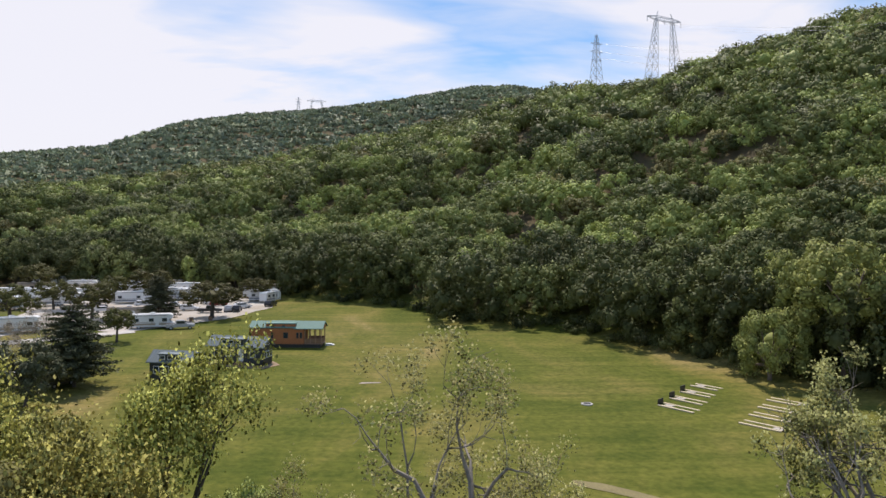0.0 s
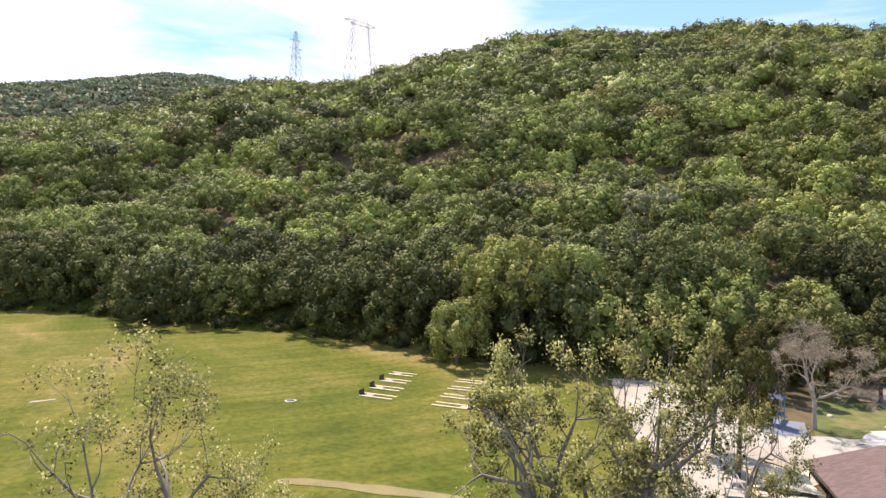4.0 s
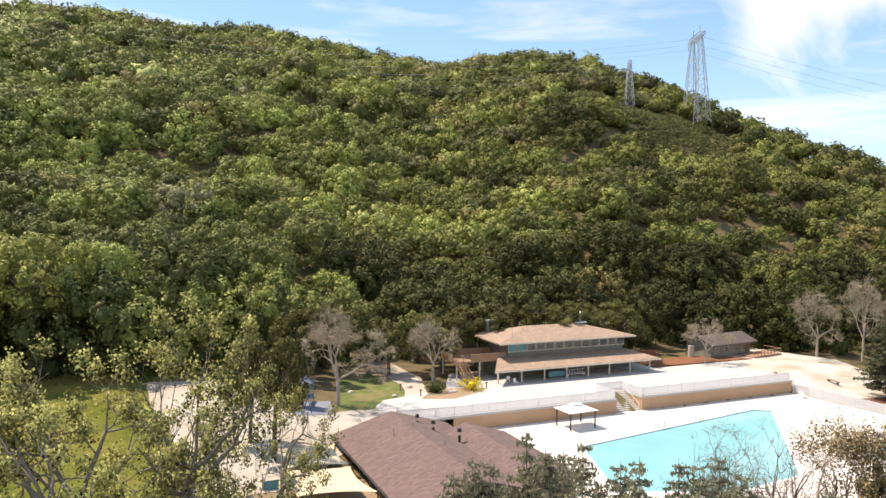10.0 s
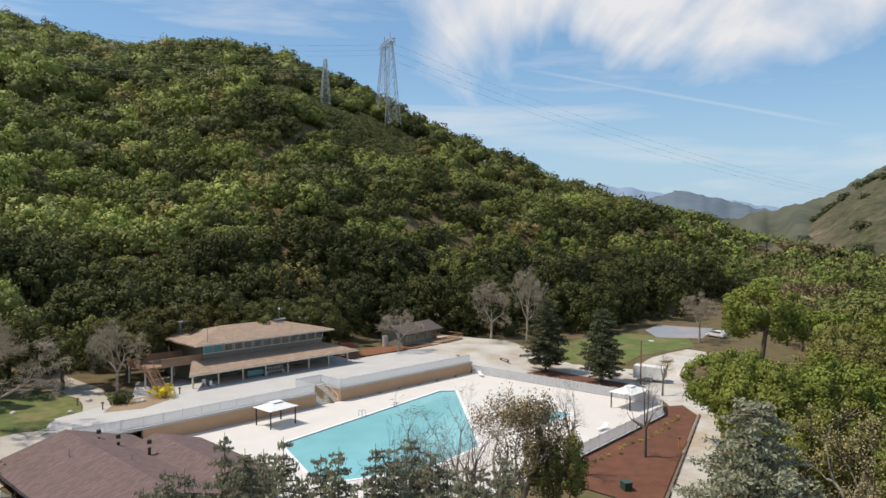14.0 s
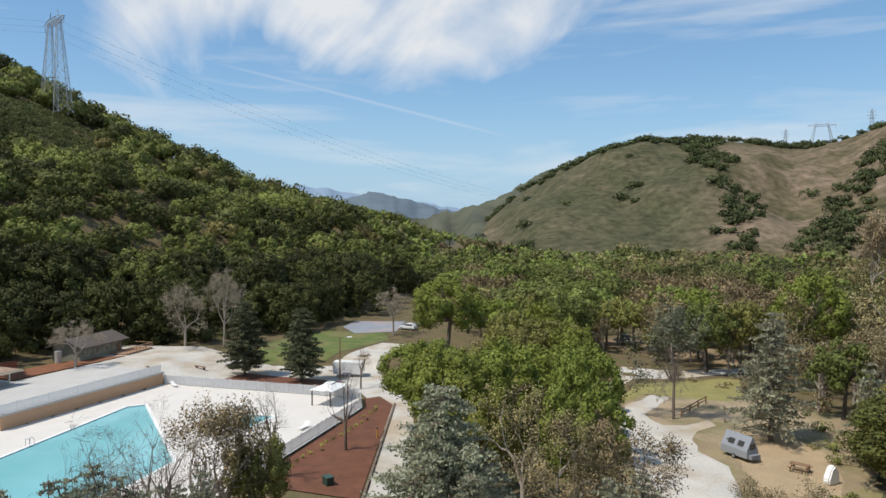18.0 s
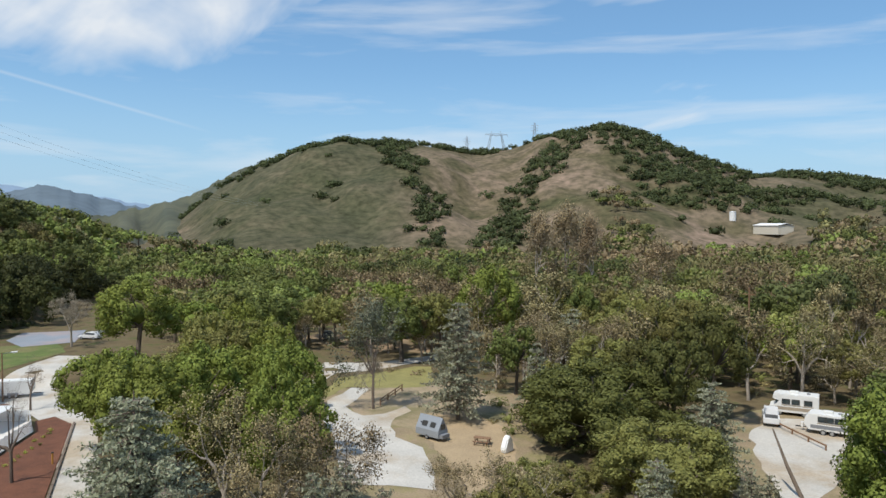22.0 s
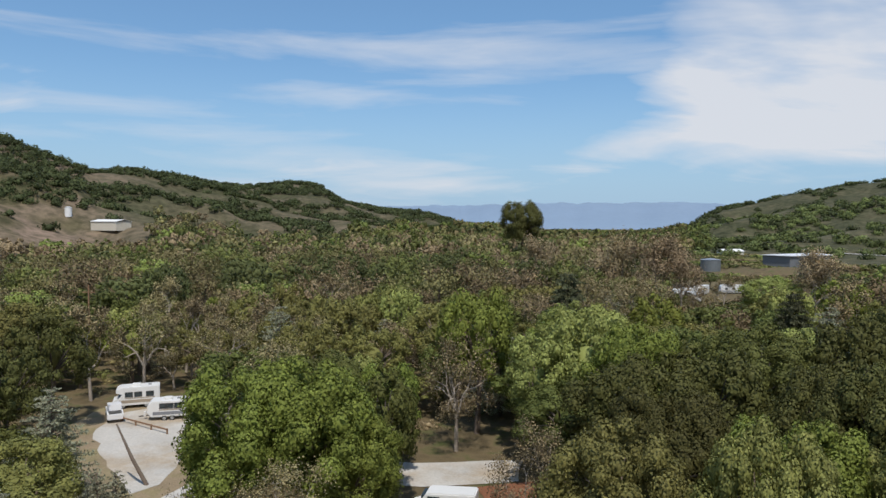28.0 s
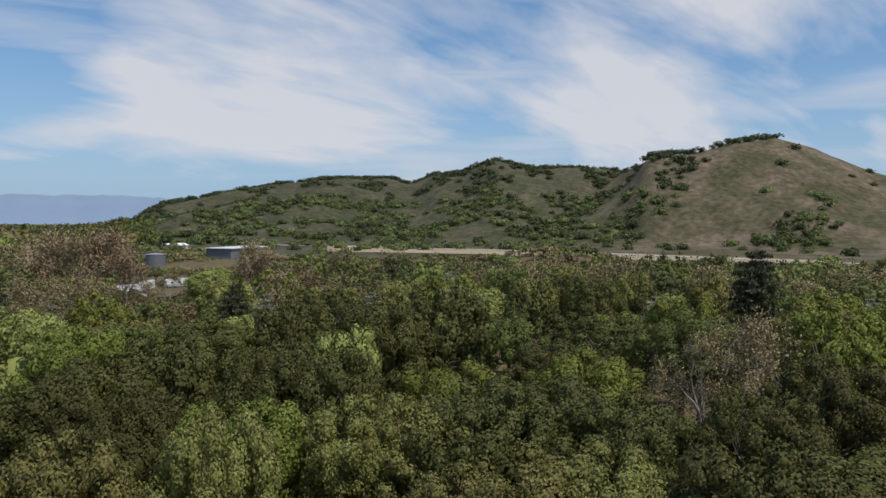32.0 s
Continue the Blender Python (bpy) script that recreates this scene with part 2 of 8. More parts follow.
M_GROUND = ground_material()
M_FOREST = foliage("forest_leaves", (0.08, 0.11, 0.03), tint=True, var=0.09, through=0.15, broad=0.12)
M_BARK = plain("bark_brown", (0.17, 0.13, 0.10), 0.9, var=0.3, fine=12, bump=0.5)
M_TWIG = plain("tan_twigs", (0.31, 0.262, 0.19), 0.85, var=0.3, fine=8)
M_PALE = plain("bark_pale", (0.36, 0.31, 0.255), 0.85, var=0.3, fine=8, bump=0.4)
M_DARKBARK = plain("bark_dark", (0.085, 0.07, 0.055), 0.9, var=0.3, fine=12, bump=0.5)
LEAF = {
    "oak": foliage("oak_leaves", (0.104, 0.104, 0.033)),
    "green_oak": foliage("green_oak_leaves", (0.128, 0.145, 0.042)),
    "maple": foliage("maple_leaves", (0.185, 0.215, 0.046)),
    "willow": foliage("willow_leaves", (0.275, 0.30, 0.09)),
    "olive": foliage("olive_leaves", (0.205, 0.20, 0.062)),
    "budding": foliage("budding_leaves", (0.35, 0.285, 0.155)),
    "sycamore": foliage("sycamore_leaves", (0.36, 0.355, 0.14), var=0.4, through=0.38),
    "young_sycamore": foliage("young_sycamore_leaves", (0.46, 0.45, 0.19), var=0.4, through=0.38),
    "acacia": foliage("acacia_leaves", (0.44, 0.44, 0.11)),
    "poplar": foliage("poplar_buds", (0.40, 0.31, 0.19)),
    "cedar": foliage("cedar_needles", (0.30, 0.305, 0.205), through=0.3),
    "grey_pine": foliage("grey_pine_needles", (0.21, 0.22, 0.15)),
    "pine": foliage("pine_needles", (0.098, 0.104, 0.056), through=0.12),
}

# ---- land ----
# crests: bearing clockwise from north, distance, height of the ground there
WOODED = [(-32, 520, 42), (-20, 520, 56), (-8, 500, 76), (0, 480, 89), (5, 470, 100), (9, 460, 106), (15.7, 450, 106), (20.6, 450, 119),
          (25.6, 450, 128), (29, 450, 133), (34, 450, 136), (38.5, 450, 131), (45, 455, 137), (50, 455, 132), (55.6, 455, 124), (59, 455, 120),
          (62, 450, 124), (66, 440, 122), (70.6, 430, 115), (73, 420, 105), (76, 410, 95), (79.5, 400, 80), (83, 390, 66), (88, 380, 51),
          (91, 380, 42), (94, 380, 36), (98, 390, 29), (103, 400, 19), (108, 420, 8)]
FOOT = [(-32, 290), (-20, 250), (-12.5, 222), (-10, 205), (-4, 189), (1.4, 160), (9, 149), (15, 134), (22, 121), (27, 115), (36, 112), (45, 118),
        (55, 127), (63, 134), (74, 146), (78, 156), (84, 160), (90, 158), (95, 174), (100, 195), (104, 260), (108, 330)]
BEYOND = [(-32, 1150, 122), (-25, 1150, 140), (-19.5, 1150, 181), (-14.6, 1150, 197), (-10, 1150, 206), (-4.2, 1150, 221), (2, 1150, 243), (5.6, 1150, 245),
          (9, 1150, 230), (20, 1150, 150), (40, 1150, 60)]
GRASSY = [(106, 1150, -20), (109.5, 1100, 24), (112.7, 1000, 72), (115.5, 960, 98), (119, 930, 118), (122.3, 910, 128), (126, 900, 124), (130, 920, 119), (132, 960, 119),
          (135, 950, 122), (138, 930, 136), (142.6, 900, 142), (145.2, 900, 132), (148, 900, 108), (150.5, 920, 93), (153, 950, 79), (155.5, 1000, 86), (158.5, 1050, 84),
          (161.5, 1100, 80), (164.3, 1300, 80), (166.3, 1400, 94), (169, 1400, 92), (171.2, 1400, 62), (174.3, 1500, 52), (178, 1600, 44), (181, 1600, 22), (186, 1600, 0)]
SADDLE = [(196, 1600, 10), (198, 1550, 25), (200, 1500, 54), (204.4, 1450, 74), (208.6, 1450, 94), (212, 1450, 107), (217, 1450, 107), (218.7, 1400, 92), (220.5, 1250, 104),
          (222.7, 1200, 104), (225, 1180, 124), (227.6, 1180, 111), (232.8, 1300, 117), (235, 1150, 98), (237, 950, 106), (240, 920, 107), (243, 950, 121), (245.6, 1000, 132),
          (248.5, 1050, 117), (252.5, 1100, 86), (262, 1200, 90), (290, 1300, 110), (315, 1200, 115), (328, 1150, 122)]


def bearing_of(x, y):
    return np.degrees(np.arctan2(x, y))


def smooth(a, b, v):
    s = np.clip((v - a) / (b - a), 0, 1)
    return s * s * (3 - 2 * s)


def ripple(x, y, wave, seed):
    """A cheap rolling field, about -1 to 1."""
    r = random.Random(seed)
    out = 0
    for k in range(6):
        a, f, p = r.uniform(0, 6.283), r.uniform(0.6, 1.7) * 6.283 / wave, r.uniform(0, 6.283)
        out = out + np.sin((x * math.cos(a) + y * math.sin(a)) * f + p + 1.3 * np.sin((x * math.sin(a) - y * math.cos(a)) * f * 0.6 + p))
    return out / 3.2


def table(rows, b, col, lo):
    rows = np.array(rows, float)
    return np.interp((b - lo) % 360 + lo, rows[:, 0], rows[:, col])


# the clubhouse terrace sets the axes of the pool yard
CLUB, ALONG, BACK = np.array((99.7, 49.7)), np.array((0.806, -0.592)), np.array((0.592, 0.806))


def yard(a, b):
    return CLUB + a * ALONG + b * BACK


def ground(x, y):
    x, y = np.asarray(x, float), np.asarray(y, float)
    r, b = np.hypot(x, y), bearing_of(x, y)
    b1 = (b + 60) % 360 - 60  # -60 to 300
    z = 3.6 * smooth(50, 140, r) * (1 - smooth(35, 55, b1)) * smooth(-75, -45, b1) + 1.2 * smooth(140, 220, r) * (1 - smooth(20, 50, b1))
    a, v = (x - CLUB[0]) * ALONG[0] + (y - CLUB[1]) * ALONG[1], (x - CLUB[0]) * BACK[0] + (y - CLUB[1]) * BACK[1]
    z = z - 0.5 * smooth(40, 55, b1) * (1 - smooth(100, 112, b1)) * (1 - smooth(150, 260, r))
    dx, dy = np.maximum(np.maximum(-16 - a, a - 64), 0), np.maximum(-80 - v, 0)
    z = z - 2.1 * (1 - smooth(0, 9, np.hypot(dx, dy))) * (1 - smooth(-14 - 14 * smooth(46, 49, a), -11.5 + 9 * smooth(46, 49, a), v))
    # wooded hill
    R, Hc, F = table(WOODED, b1, 1, -60), table(WOODED, b1, 2, -60), table(FOOT, b1, 1, -60)
    Hc = np.where(b1 > 108, Hc * (1 - smooth(108, 116, b1)), Hc) * smooth(-75, -40, b1)
    s = np.clip((r - F) / (R - F), 0, 1)
    hill = Hc * (0.12 * s + 0.88 * s ** 1.12)
    hill = np.where(r > R, Hc * (1 - 0.75 * smooth(0, 420, r - R)), hill)
    hill = hill + s * (1 - s) * 4 * (6.0 * ripple(x, y, 150, 3) + 2.0 * ripple(x, y, 60, 4))
    z = z + hill
    # higher ridge behind it
    H2 = table(BEYOND, b1, 2, -60)
    H2 = H2 * (1 - smooth(30, 60, b1)) * smooth(-60, -40, b1)
    s2 = smooth(470, 1150, r)
    z = np.maximum(z, np.where(r > 470, H2 * s2 * (1 - 0.5 * smooth(1150, 2200, r)) + 10 * s2 * (1 - s2) * ripple(x, y, 200, 9), -1e3))
    # grassy hills across the valley
    for rows, lo, hi, foot, sd in ((GRASSY, 106, 186, 470, 5), (SADDLE, 196, 328, 640, 6)):
        b2 = (b - 60) % 360 + 60  # 60 to 420
        R3, H3 = table(rows, b2, 1, 60), table(rows, b2, 2, 60)
        H3 = np.maximum(H3, 0) * smooth(lo - 3, lo + 3, b2) * (1 - smooth(hi - 3, hi + 6, b2))
        s3 = np.clip((r - foot) / (R3 - foot), 0, 1)
        up = H3 * (0.25 * s3 + 0.75 * smooth(0, 1, s3)) * (1 + 0.0 * s3)
        up = np.where(r > R3, H3 * (1 - 0.6 * smooth(0, 900, r - R3)), up)
        up = up + s3 * (1 - s3) * 4 * np.minimum(H3, 60) / 60 * (9 * ripple(x, y, 220, sd) + 3 * ripple(x, y, 80, sd + 20))
        z = np.where(H3 * s3 > 0.3, np.maximum(z, up), z)
    return z


def build_mesh(name, V, faces, mat=None, tint=None, smooth_shade=False, normals=None):
    """faces: arrays of quads and of triangles."""
    me = bpy.data.meshes.new(name)
    V = np.asarray(V, np.float32)
    me.vertices.add(len(V))
    me.vertices.foreach_set("co", V.ravel())
    idx = np.concatenate([np.asarray(f, np.int32).ravel() for f in faces])
    starts, at = [], 0
    for f in faces:
        n, k = len(f), np.shape(f)[1]
        starts.append(at + np.arange(n, dtype=np.int32) * k)
        at += n * k
    starts = np.concatenate(starts)
    me.loops.add(len(idx))
    me.loops.foreach_set("vertex_index", idx)
    me.polygons.add(len(starts))
    me.polygons.foreach_set("loop_start", starts)
    if smooth_shade:
        me.polygons.foreach_set("use_smooth", np.ones(len(starts), bool))
    me.update(calc_edges=True)
    if tint is not None:
        c = me.attributes.new("tint", "FLOAT_COLOR", "POINT")
        c.data.foreach_set("color", np.c_[tint, np.ones(len(tint))].astype(np.float32).ravel())
    if normals is not None:
        me.polygons.foreach_set("use_smooth", np.ones(len(starts), bool))
        cn = me.attributes.new("custom_normal", "FLOAT_VECTOR", "POINT")
        cn.data.foreach_set("vector", np.asarray(normals, np.float32).ravel())
    if mat:
        me.materials.append(mat)
    return me


def make_ground():
    nb = 480
    rr = [0.0]
    r = 6.0
    while r < 4900:
        rr.append(r)
        r *= 1.026 if r > 60 else 1.06
    rr = np.array(rr[1:])
    bb = np.arange(nb) * 2 * np.pi / nb
    R, B = np.meshgrid(rr, bb, indexing="ij")
    X, Y = R * np.sin(B), R * np.cos(B)
    Z = ground(X, Y)
    n = len(rr)
    V = np.c_[X.ravel(), Y.ravel(), Z.ravel()]
    i, j = np.meshgrid(np.arange(n - 1), np.arange(nb), indexing="ij")
    j2 = (j + 1) % nb
    Q = np.stack([i * nb + j, (i + 1) * nb + j, (i + 1) * nb + j2, i * nb + j2], -1).reshape(-1, 4)[:, ::-1]
    V = np.vstack([V, [[0, 0, 0]]])
    T = np.stack([np.full(nb, n * nb), np.arange(nb), (np.arange(nb) + 1) % nb], -1)[:, ::-1]
    me = build_mesh("ground", V, [Q, T], M_GROUND, smooth_shade=True)
    x, y = V[:, 0], V[:, 1]
    r, b = np.hypot(x, y), (bearing_of(x, y) + 60) % 360 - 60
    foot = table(FOOT, b, 1, -60)
    lawn = (1 - smooth(36, 42, b + 4 * ripple(x, y, 40, 1))) * smooth(-44, -36, b) * (1 - smooth(8, 20, r - foot)) * smooth(34, 44, r)
    lawn = np.where(b < -14, lawn * (1 - smooth(190, 215, r)), lawn)
    dry = smooth(400, 560, r) * smooth(104, 110, b)
    # greener dome and slopes; from bearing 194 the dark green paints in cloud shade
    green = dry * (0.85 * smooth(108, 112, b) * (1 - smooth(124, 130, b)) + 0.9 * smooth(194, 198, b) * (1 - 0.7 * smooth(228, 240, b)) + 0.5 * smooth(150, 156, b) * (1 - smooth(180, 186, b)))
    c = me.attributes.new("cover", "FLOAT_COLOR", "POINT")
    c.data.foreach_set("color", np.c_[lawn, dry, green, np.ones(len(r))].astype(np.float32).ravel())
    return tagged(new("ground", me), "valley floor and hills of grass, leaf litter and scrub", "ground", kind="structure")


make_ground()


# ---- vegetation ----
def unit(v):
    return v / np.maximum(np.linalg.norm(v, axis=-1, keepdims=True), 1e-9)


def leaf_quads(rng, C, Nrm, size, slim=0.85):
    """One pointed leaf or spray at each centre, facing about along its normal."""
    n = len(C)
    t = unit(np.cross(Nrm, rng.normal(size=(n, 3))))
    b = np.cross(Nrm, t)
    s = np.reshape(size, (-1, 1)) * np.ones((n, 1))
    t, b = t * s, b * s * slim
    V = np.stack([C - t, C - b + 0.1 * t, C + t, C + b + 0.1 * t], 1).reshape(-1, 3)
    return V, np.arange(4 * n).reshape(-1, 4)


def leaf_tris(rng, C, Nrm, size):
    """One small three-cornered spray at each centre."""
    n = len(C)
    t = unit(np.cross(Nrm, rng.normal(size=(n, 3))))
    b = np.cross(Nrm, t)
    s = np.reshape(size, (-1, 1)) * np.ones((n, 1))
    t, b = t * s, b * s
    V = np.stack([C + 1.1 * t, C - 0.55 * t + 0.8 * b, C - 0.55 * t - 0.8 * b], 1).reshape(-1, 3)
    return V, np.arange(3 * n).reshape(-1, 3)


def billows(rng, n, small, large, low=0.1):
    """A crown, one unit in radius and in height, of overlapping rounded boughs of uneven size."""
    out, ph, ph2 = [(np.array((0, 0, 0.45)), 0.42)], rng.uniform(0, 6.283), rng.uniform(0, 6.283)
    for i in range(n):
        a, h = 2.4 * i + rng.uniform(-0.4, 0.4), low + (1 - low) * ((i + 0.5) / n) ** 0.8
        r = rng.uniform(small, large) * (1.08 - 0.25 * h)
        reach = math.sqrt(max(0.02, 1 - ((h - 0.50) / 0.60) ** 2)) * (1 + 0.2 * math.sin(3 * a + ph) + 0.12 * math.sin(5 * a + ph2)) * rng.uniform(0.78, 1.08)
        out.append((np.array((math.cos(a) * reach * (1 - r), math.sin(a) * reach * (1 - r), 0.04 + (h + 0.07 * math.sin(2 * a + ph2)) * (0.96 - 0.7 * r))), r))
    return out


def crown_leaves(rng, n, boughs, flat=0.66, low=-0.55, loose=0.15, sway=0.24):
    """Sprays over the boughs: places, facings and shading normals."""
    C0, R0 = np.array([b[0] for b in boughs]), np.array([b[1] for b in boughs])
    w = R0 ** 2
    w[0] = 0
    P, D, K, have = [], [], [], 0
    while have < n:
        k = rng.choice(len(boughs), 2 * n, p=w / w.sum())
        d = unit(rng.normal(size=(2 * n, 3)) + np.array((0, 0, 0.15)))
        lump = 1 + 0.13 * np.sin(9 * d[:, 0] + 5 * k) * np.sin(8 * d[:, 1] + 3 * k) + 0.08 * np.sin(17 * d[:, 2] + k)
        p = C0[k] + d * (R0[k] * lump * rng.uniform(0.99 - loose, 0.99 + loose, 2 * n))[:, None] * np.array((1, 1, flat))
        ok = d[:, 2] > low
        for i in range(len(boughs)):
            q = (p - C0[i]) / np.array((1, 1, flat))
            ok &= (k == i) | ((q * q).sum(1) > (0.8 * R0[i]) ** 2)
        P.append(p[ok])
        D.append(d[ok])
        K.append(k[ok])
        have += ok.sum()
    P, D, K = np.concatenate(P)[:n], np.concatenate(D)[:n], np.concatenate(K)[:n]
    away = unit(C0[K] - np.array((0, 0, 0.3)))
    return P, D, unit(0.8 * D + 0.3 * away + sway * rng.normal(size=D.shape))


def ico(level):
    bm = bmesh.new()
    bmesh.ops.create_icosphere(bm, subdivisions=level, radius=1)
    V, F = np.array([v.co[:] for v in bm.verts]), np.array([[v.index for v in f.verts] for f in bm.faces])
    bm.free()
    return V, F


ICO1, ICO2 = ico(1), ico(2)


def core_of(rng, lobes, shape, shrink=0.92):
    """The leafy mass of a crown as one lumpy skin, with its normals."""
    d, F = shape
    mid = np.array((0, 0, 0.4))
    R = np.full(len(d), 0.35)
    for c, r in lobes:
        cc = c - mid
        cd = d @ cc
        disc = r * r - cc @ cc + cd * cd
        R = np.maximum(R, np.where(disc > 0, cd + np.sqrt(np.maximum(disc, 0)), 0))
    R = np.minimum(R, 1.2 * np.percentile(R, 35))
    V = mid + d * (R * shrink * rng.uniform(0.9, 1.04, len(d)))[:, None]
    fn = np.cross(V[F[:, 1]] - V[F[:, 0]], V[F[:, 2]] - V[F[:, 0]])
    Nv = np.zeros_like(V)
    for q in range(3):
        np.add.at(Nv, F[:, q], fn)
    return V, F, unit(Nv)


def bough_skins(rng, boughs, shape, heart=None, flat=0.66, shrink=0.56):
    """The leafy mass of each bough, and of the crown's heart, with normals that round it off."""
    d, F = shape
    VV, FF, NN, at = [], [], [], 0
    for c, r in boughs[1:]:
        VV.append(c + d * np.array((1, 1, flat)) * (r * shrink * rng.uniform(0.86, 1.06, len(d)))[:, None])
        NN.append(unit(0.85 * d + 0.3 * unit(c - np.array((0, 0, 0.3)))))
        FF.append(F + at)
        at += len(d)
    if heart is None:
        return np.vstack(VV), np.vstack(FF), np.vstack(NN)
    V, F, Nv = core_of(rng, boughs, heart, 0.5)
    return np.vstack(VV + [V]), np.vstack(FF + [F + at]), np.vstack(NN + [Nv])


def forest(name, label, xy, z, rad, tall, tints, leaves, leaf, seed, skin=ICO2, boughs=30, size=(0.16, 0.30), base=None, airy=False, loose=0.15):
    """Many crowns in one mesh. rad, tall, tints: one for each tree; base: the ground under each, where a stem shows."""
    rng = np.random.default_rng(seed)
    shapes = []
    for k in range(9):
        lb = billows(rng, boughs, *size)
        P, D, S0 = crown_leaves(rng, leaves, lb, loose=loose, sway=1.6 * loose)
        if airy:
            # buds and twigs all through the crown, with the sky between them
            P, D = 0.06 * rng.normal(size=P.shape) + np.array((0, 0, 0.35)) + (P - np.array((0, 0, 0.35))) * rng.uniform(0.45, 1.06, (leaves, 1)), unit(D + 0.8 * rng.normal(size=D.shape))
        cv, cf, cn = core_of(rng, lb, skin, 0.3) if airy else bough_skins(rng, lb, ICO1) if boughs > 20 else core_of(rng, lb, skin, 0.68)
        shapes.append((P, unit(D + 0.24 * rng.normal(size=D.shape)), S0, cv, cf, cn))
    VV, TT, CC, NN, at = [], [], [], [], 0
    kind = rng.integers(0, 9, len(xy))
    for k, (P, D, S0, cv, cf, cn) in enumerate(shapes):
        sel = np.where(kind == k)[0]
        if not len(sel):
            continue
        m = len(sel)
        a = rng.uniform(0, 6.283, m)
        ca, sa = np.cos(a), np.sin(a)
        S = np.stack([rad[sel], rad[sel], tall[sel]], -1)
        foot = np.c_[xy[sel], z[sel]]

        def put(p, scale=True):
            q = np.stack([p[None, :, 0] * ca[:, None] - p[None, :, 1] * sa[:, None], p[None, :, 0] * sa[:, None] + p[None, :, 1] * ca[:, None], np.repeat(p[None, :, 2], m, 0)], -1)
            return q * S[:, None, :] + foot[:, None, :] if scale else q
        c, d = put(P).reshape(-1, 3), put(D, False).reshape(-1, 3)
        spray = np.repeat(leaf * np.sqrt(rad[sel] / 4.5), len(P)) * rng.uniform(0.6, 1.35, m * len(P))
        V, T = leaf_tris(rng, c, d, spray)
        VV.append(V)
        TT.append(T + at)
        at += len(V)
        CC.append(np.repeat(np.repeat(tints[sel], len(P), 0), 3, 0))
        NN.append(np.repeat(put(S0, False).reshape(-1, 3), 3, 0))
        V = put(cv)
        nv = len(cv)
        TT.append((cf[None] + (np.arange(m) * nv)[:, None, None]).reshape(-1, 3) + at)
        VV.append(V.reshape(-1, 3))
        CC.append(np.repeat(tints[sel], nv, 0))
        NN.append(put(cn, False).reshape(-1, 3))
        at += m * nv
    if base is not None:
        lean = rng.normal(size=(len(xy), 2)) * 0.4
        ang = np.arange(4) * np.pi / 2
        ring = np.c_[np.cos(ang), np.sin(ang)]
        thick = 0.06 * rad[:, None, None]
        lo = np.concatenate([xy[:, None] + ring * thick, np.repeat((base - 0.2)[:, None, None], 4, 1)], -1)
        hi = np.concatenate([(xy + lean)[:, None] + ring * thick * 0.7, np.repeat((z + 0.45 * tall)[:, None, None], 4, 1)], -1)
        V = np.concatenate([lo, hi], 1).reshape(-1, 3)
        k = np.arange(4)
        f = np.concatenate([np.stack([k, (k + 1) % 4, k + 4], -1), np.stack([(k + 1) % 4, (k + 1) % 4 + 4, k + 4], -1)])
        VV.append(V)
        TT.append((f[None] + (np.arange(len(xy)) * 8)[:, None, None]).reshape(-1, 3) + at)
        CC.append(np.tile((0.13, 0.105, 0.08), (len(V), 1)))
        NN.append(np.tile(np.c_[ring, np.zeros(4)], (2 * len(xy), 1)))
    me = build_mesh(name, np.concatenate(VV), [np.concatenate(TT)], M_FOREST, np.concatenate(CC), normals=np.concatenate(NN))
    return tagged(new(name, me), label, "trees", kind="stuff")


GREENS = np.array([(0.088, 0.096, 0.040), (0.130, 0.142, 0.052), (0.185, 0.205, 0.066), (0.235, 0.262, 0.086), (0.200, 0.175, 0.075), (0.185, 0.180, 0.105), (0.275, 0.290, 0.125)]) * np.array((0.93, 0.97, 0.88))


def pick_tints(rng, x, y, weights, wave=45.0):
    """Species drift over the slope, so that like stands by like."""
    w = np.array(weights, float)
    q = (0.30 * ripple(x, y, wave, 31) + 0.14 * ripple(x, y, wave * 0.35, 33) + rng.uniform(0, 1, len(x)) * 0.55 + 0.22) % 1.0
    k = np.searchsorted(np.cumsum(w / w.sum()), np.clip(q, 0, 0.999))
    return GREENS[np.clip(k, 0, 6)] * rng.uniform(0.62, 1.34, (len(x), 1))


def scatter(rng, cell, x0, x1, y0, y1):
    gx, gy = np.meshgrid(np.arange(x0, x1, cell), np.arange(y0, y1, cell))
    x, y = gx.ravel() + rng.uniform(-0.45, 0.45, gx.size) * cell, gy.ravel() + rng.uniform(-0.45, 0.45, gx.size) * cell
    return x, y


def low_brush(rng):
    """Pale scrub in the clearings."""
    X, Y = [], []
    for cb, cr, w in CLEARINGS:
        n = int(w * w * 1.2)
        a, q = rng.uniform(0, 6.283, n), w * np.sqrt(rng.uniform(0, 1, n))
        X.append(cr * math.sin(radians(cb)) + q * np.cos(a))
        Y.append(cr * math.cos(radians(cb)) + q * np.sin(a))
    x, y = np.concatenate(X), np.concatenate(Y)
    rad = rng.uniform(0.9, 2.4, len(x))
    forest("hill_brush", "pale low scrub under the power lines", np.c_[x, y], ground(x, y) - 0.2, rad, rad * 0.9, np.array((0.165, 0.18, 0.07)) * rng.uniform(0.7, 1.25, (len(x), 1)), 60, 0.45, 17, ICO1, 9)


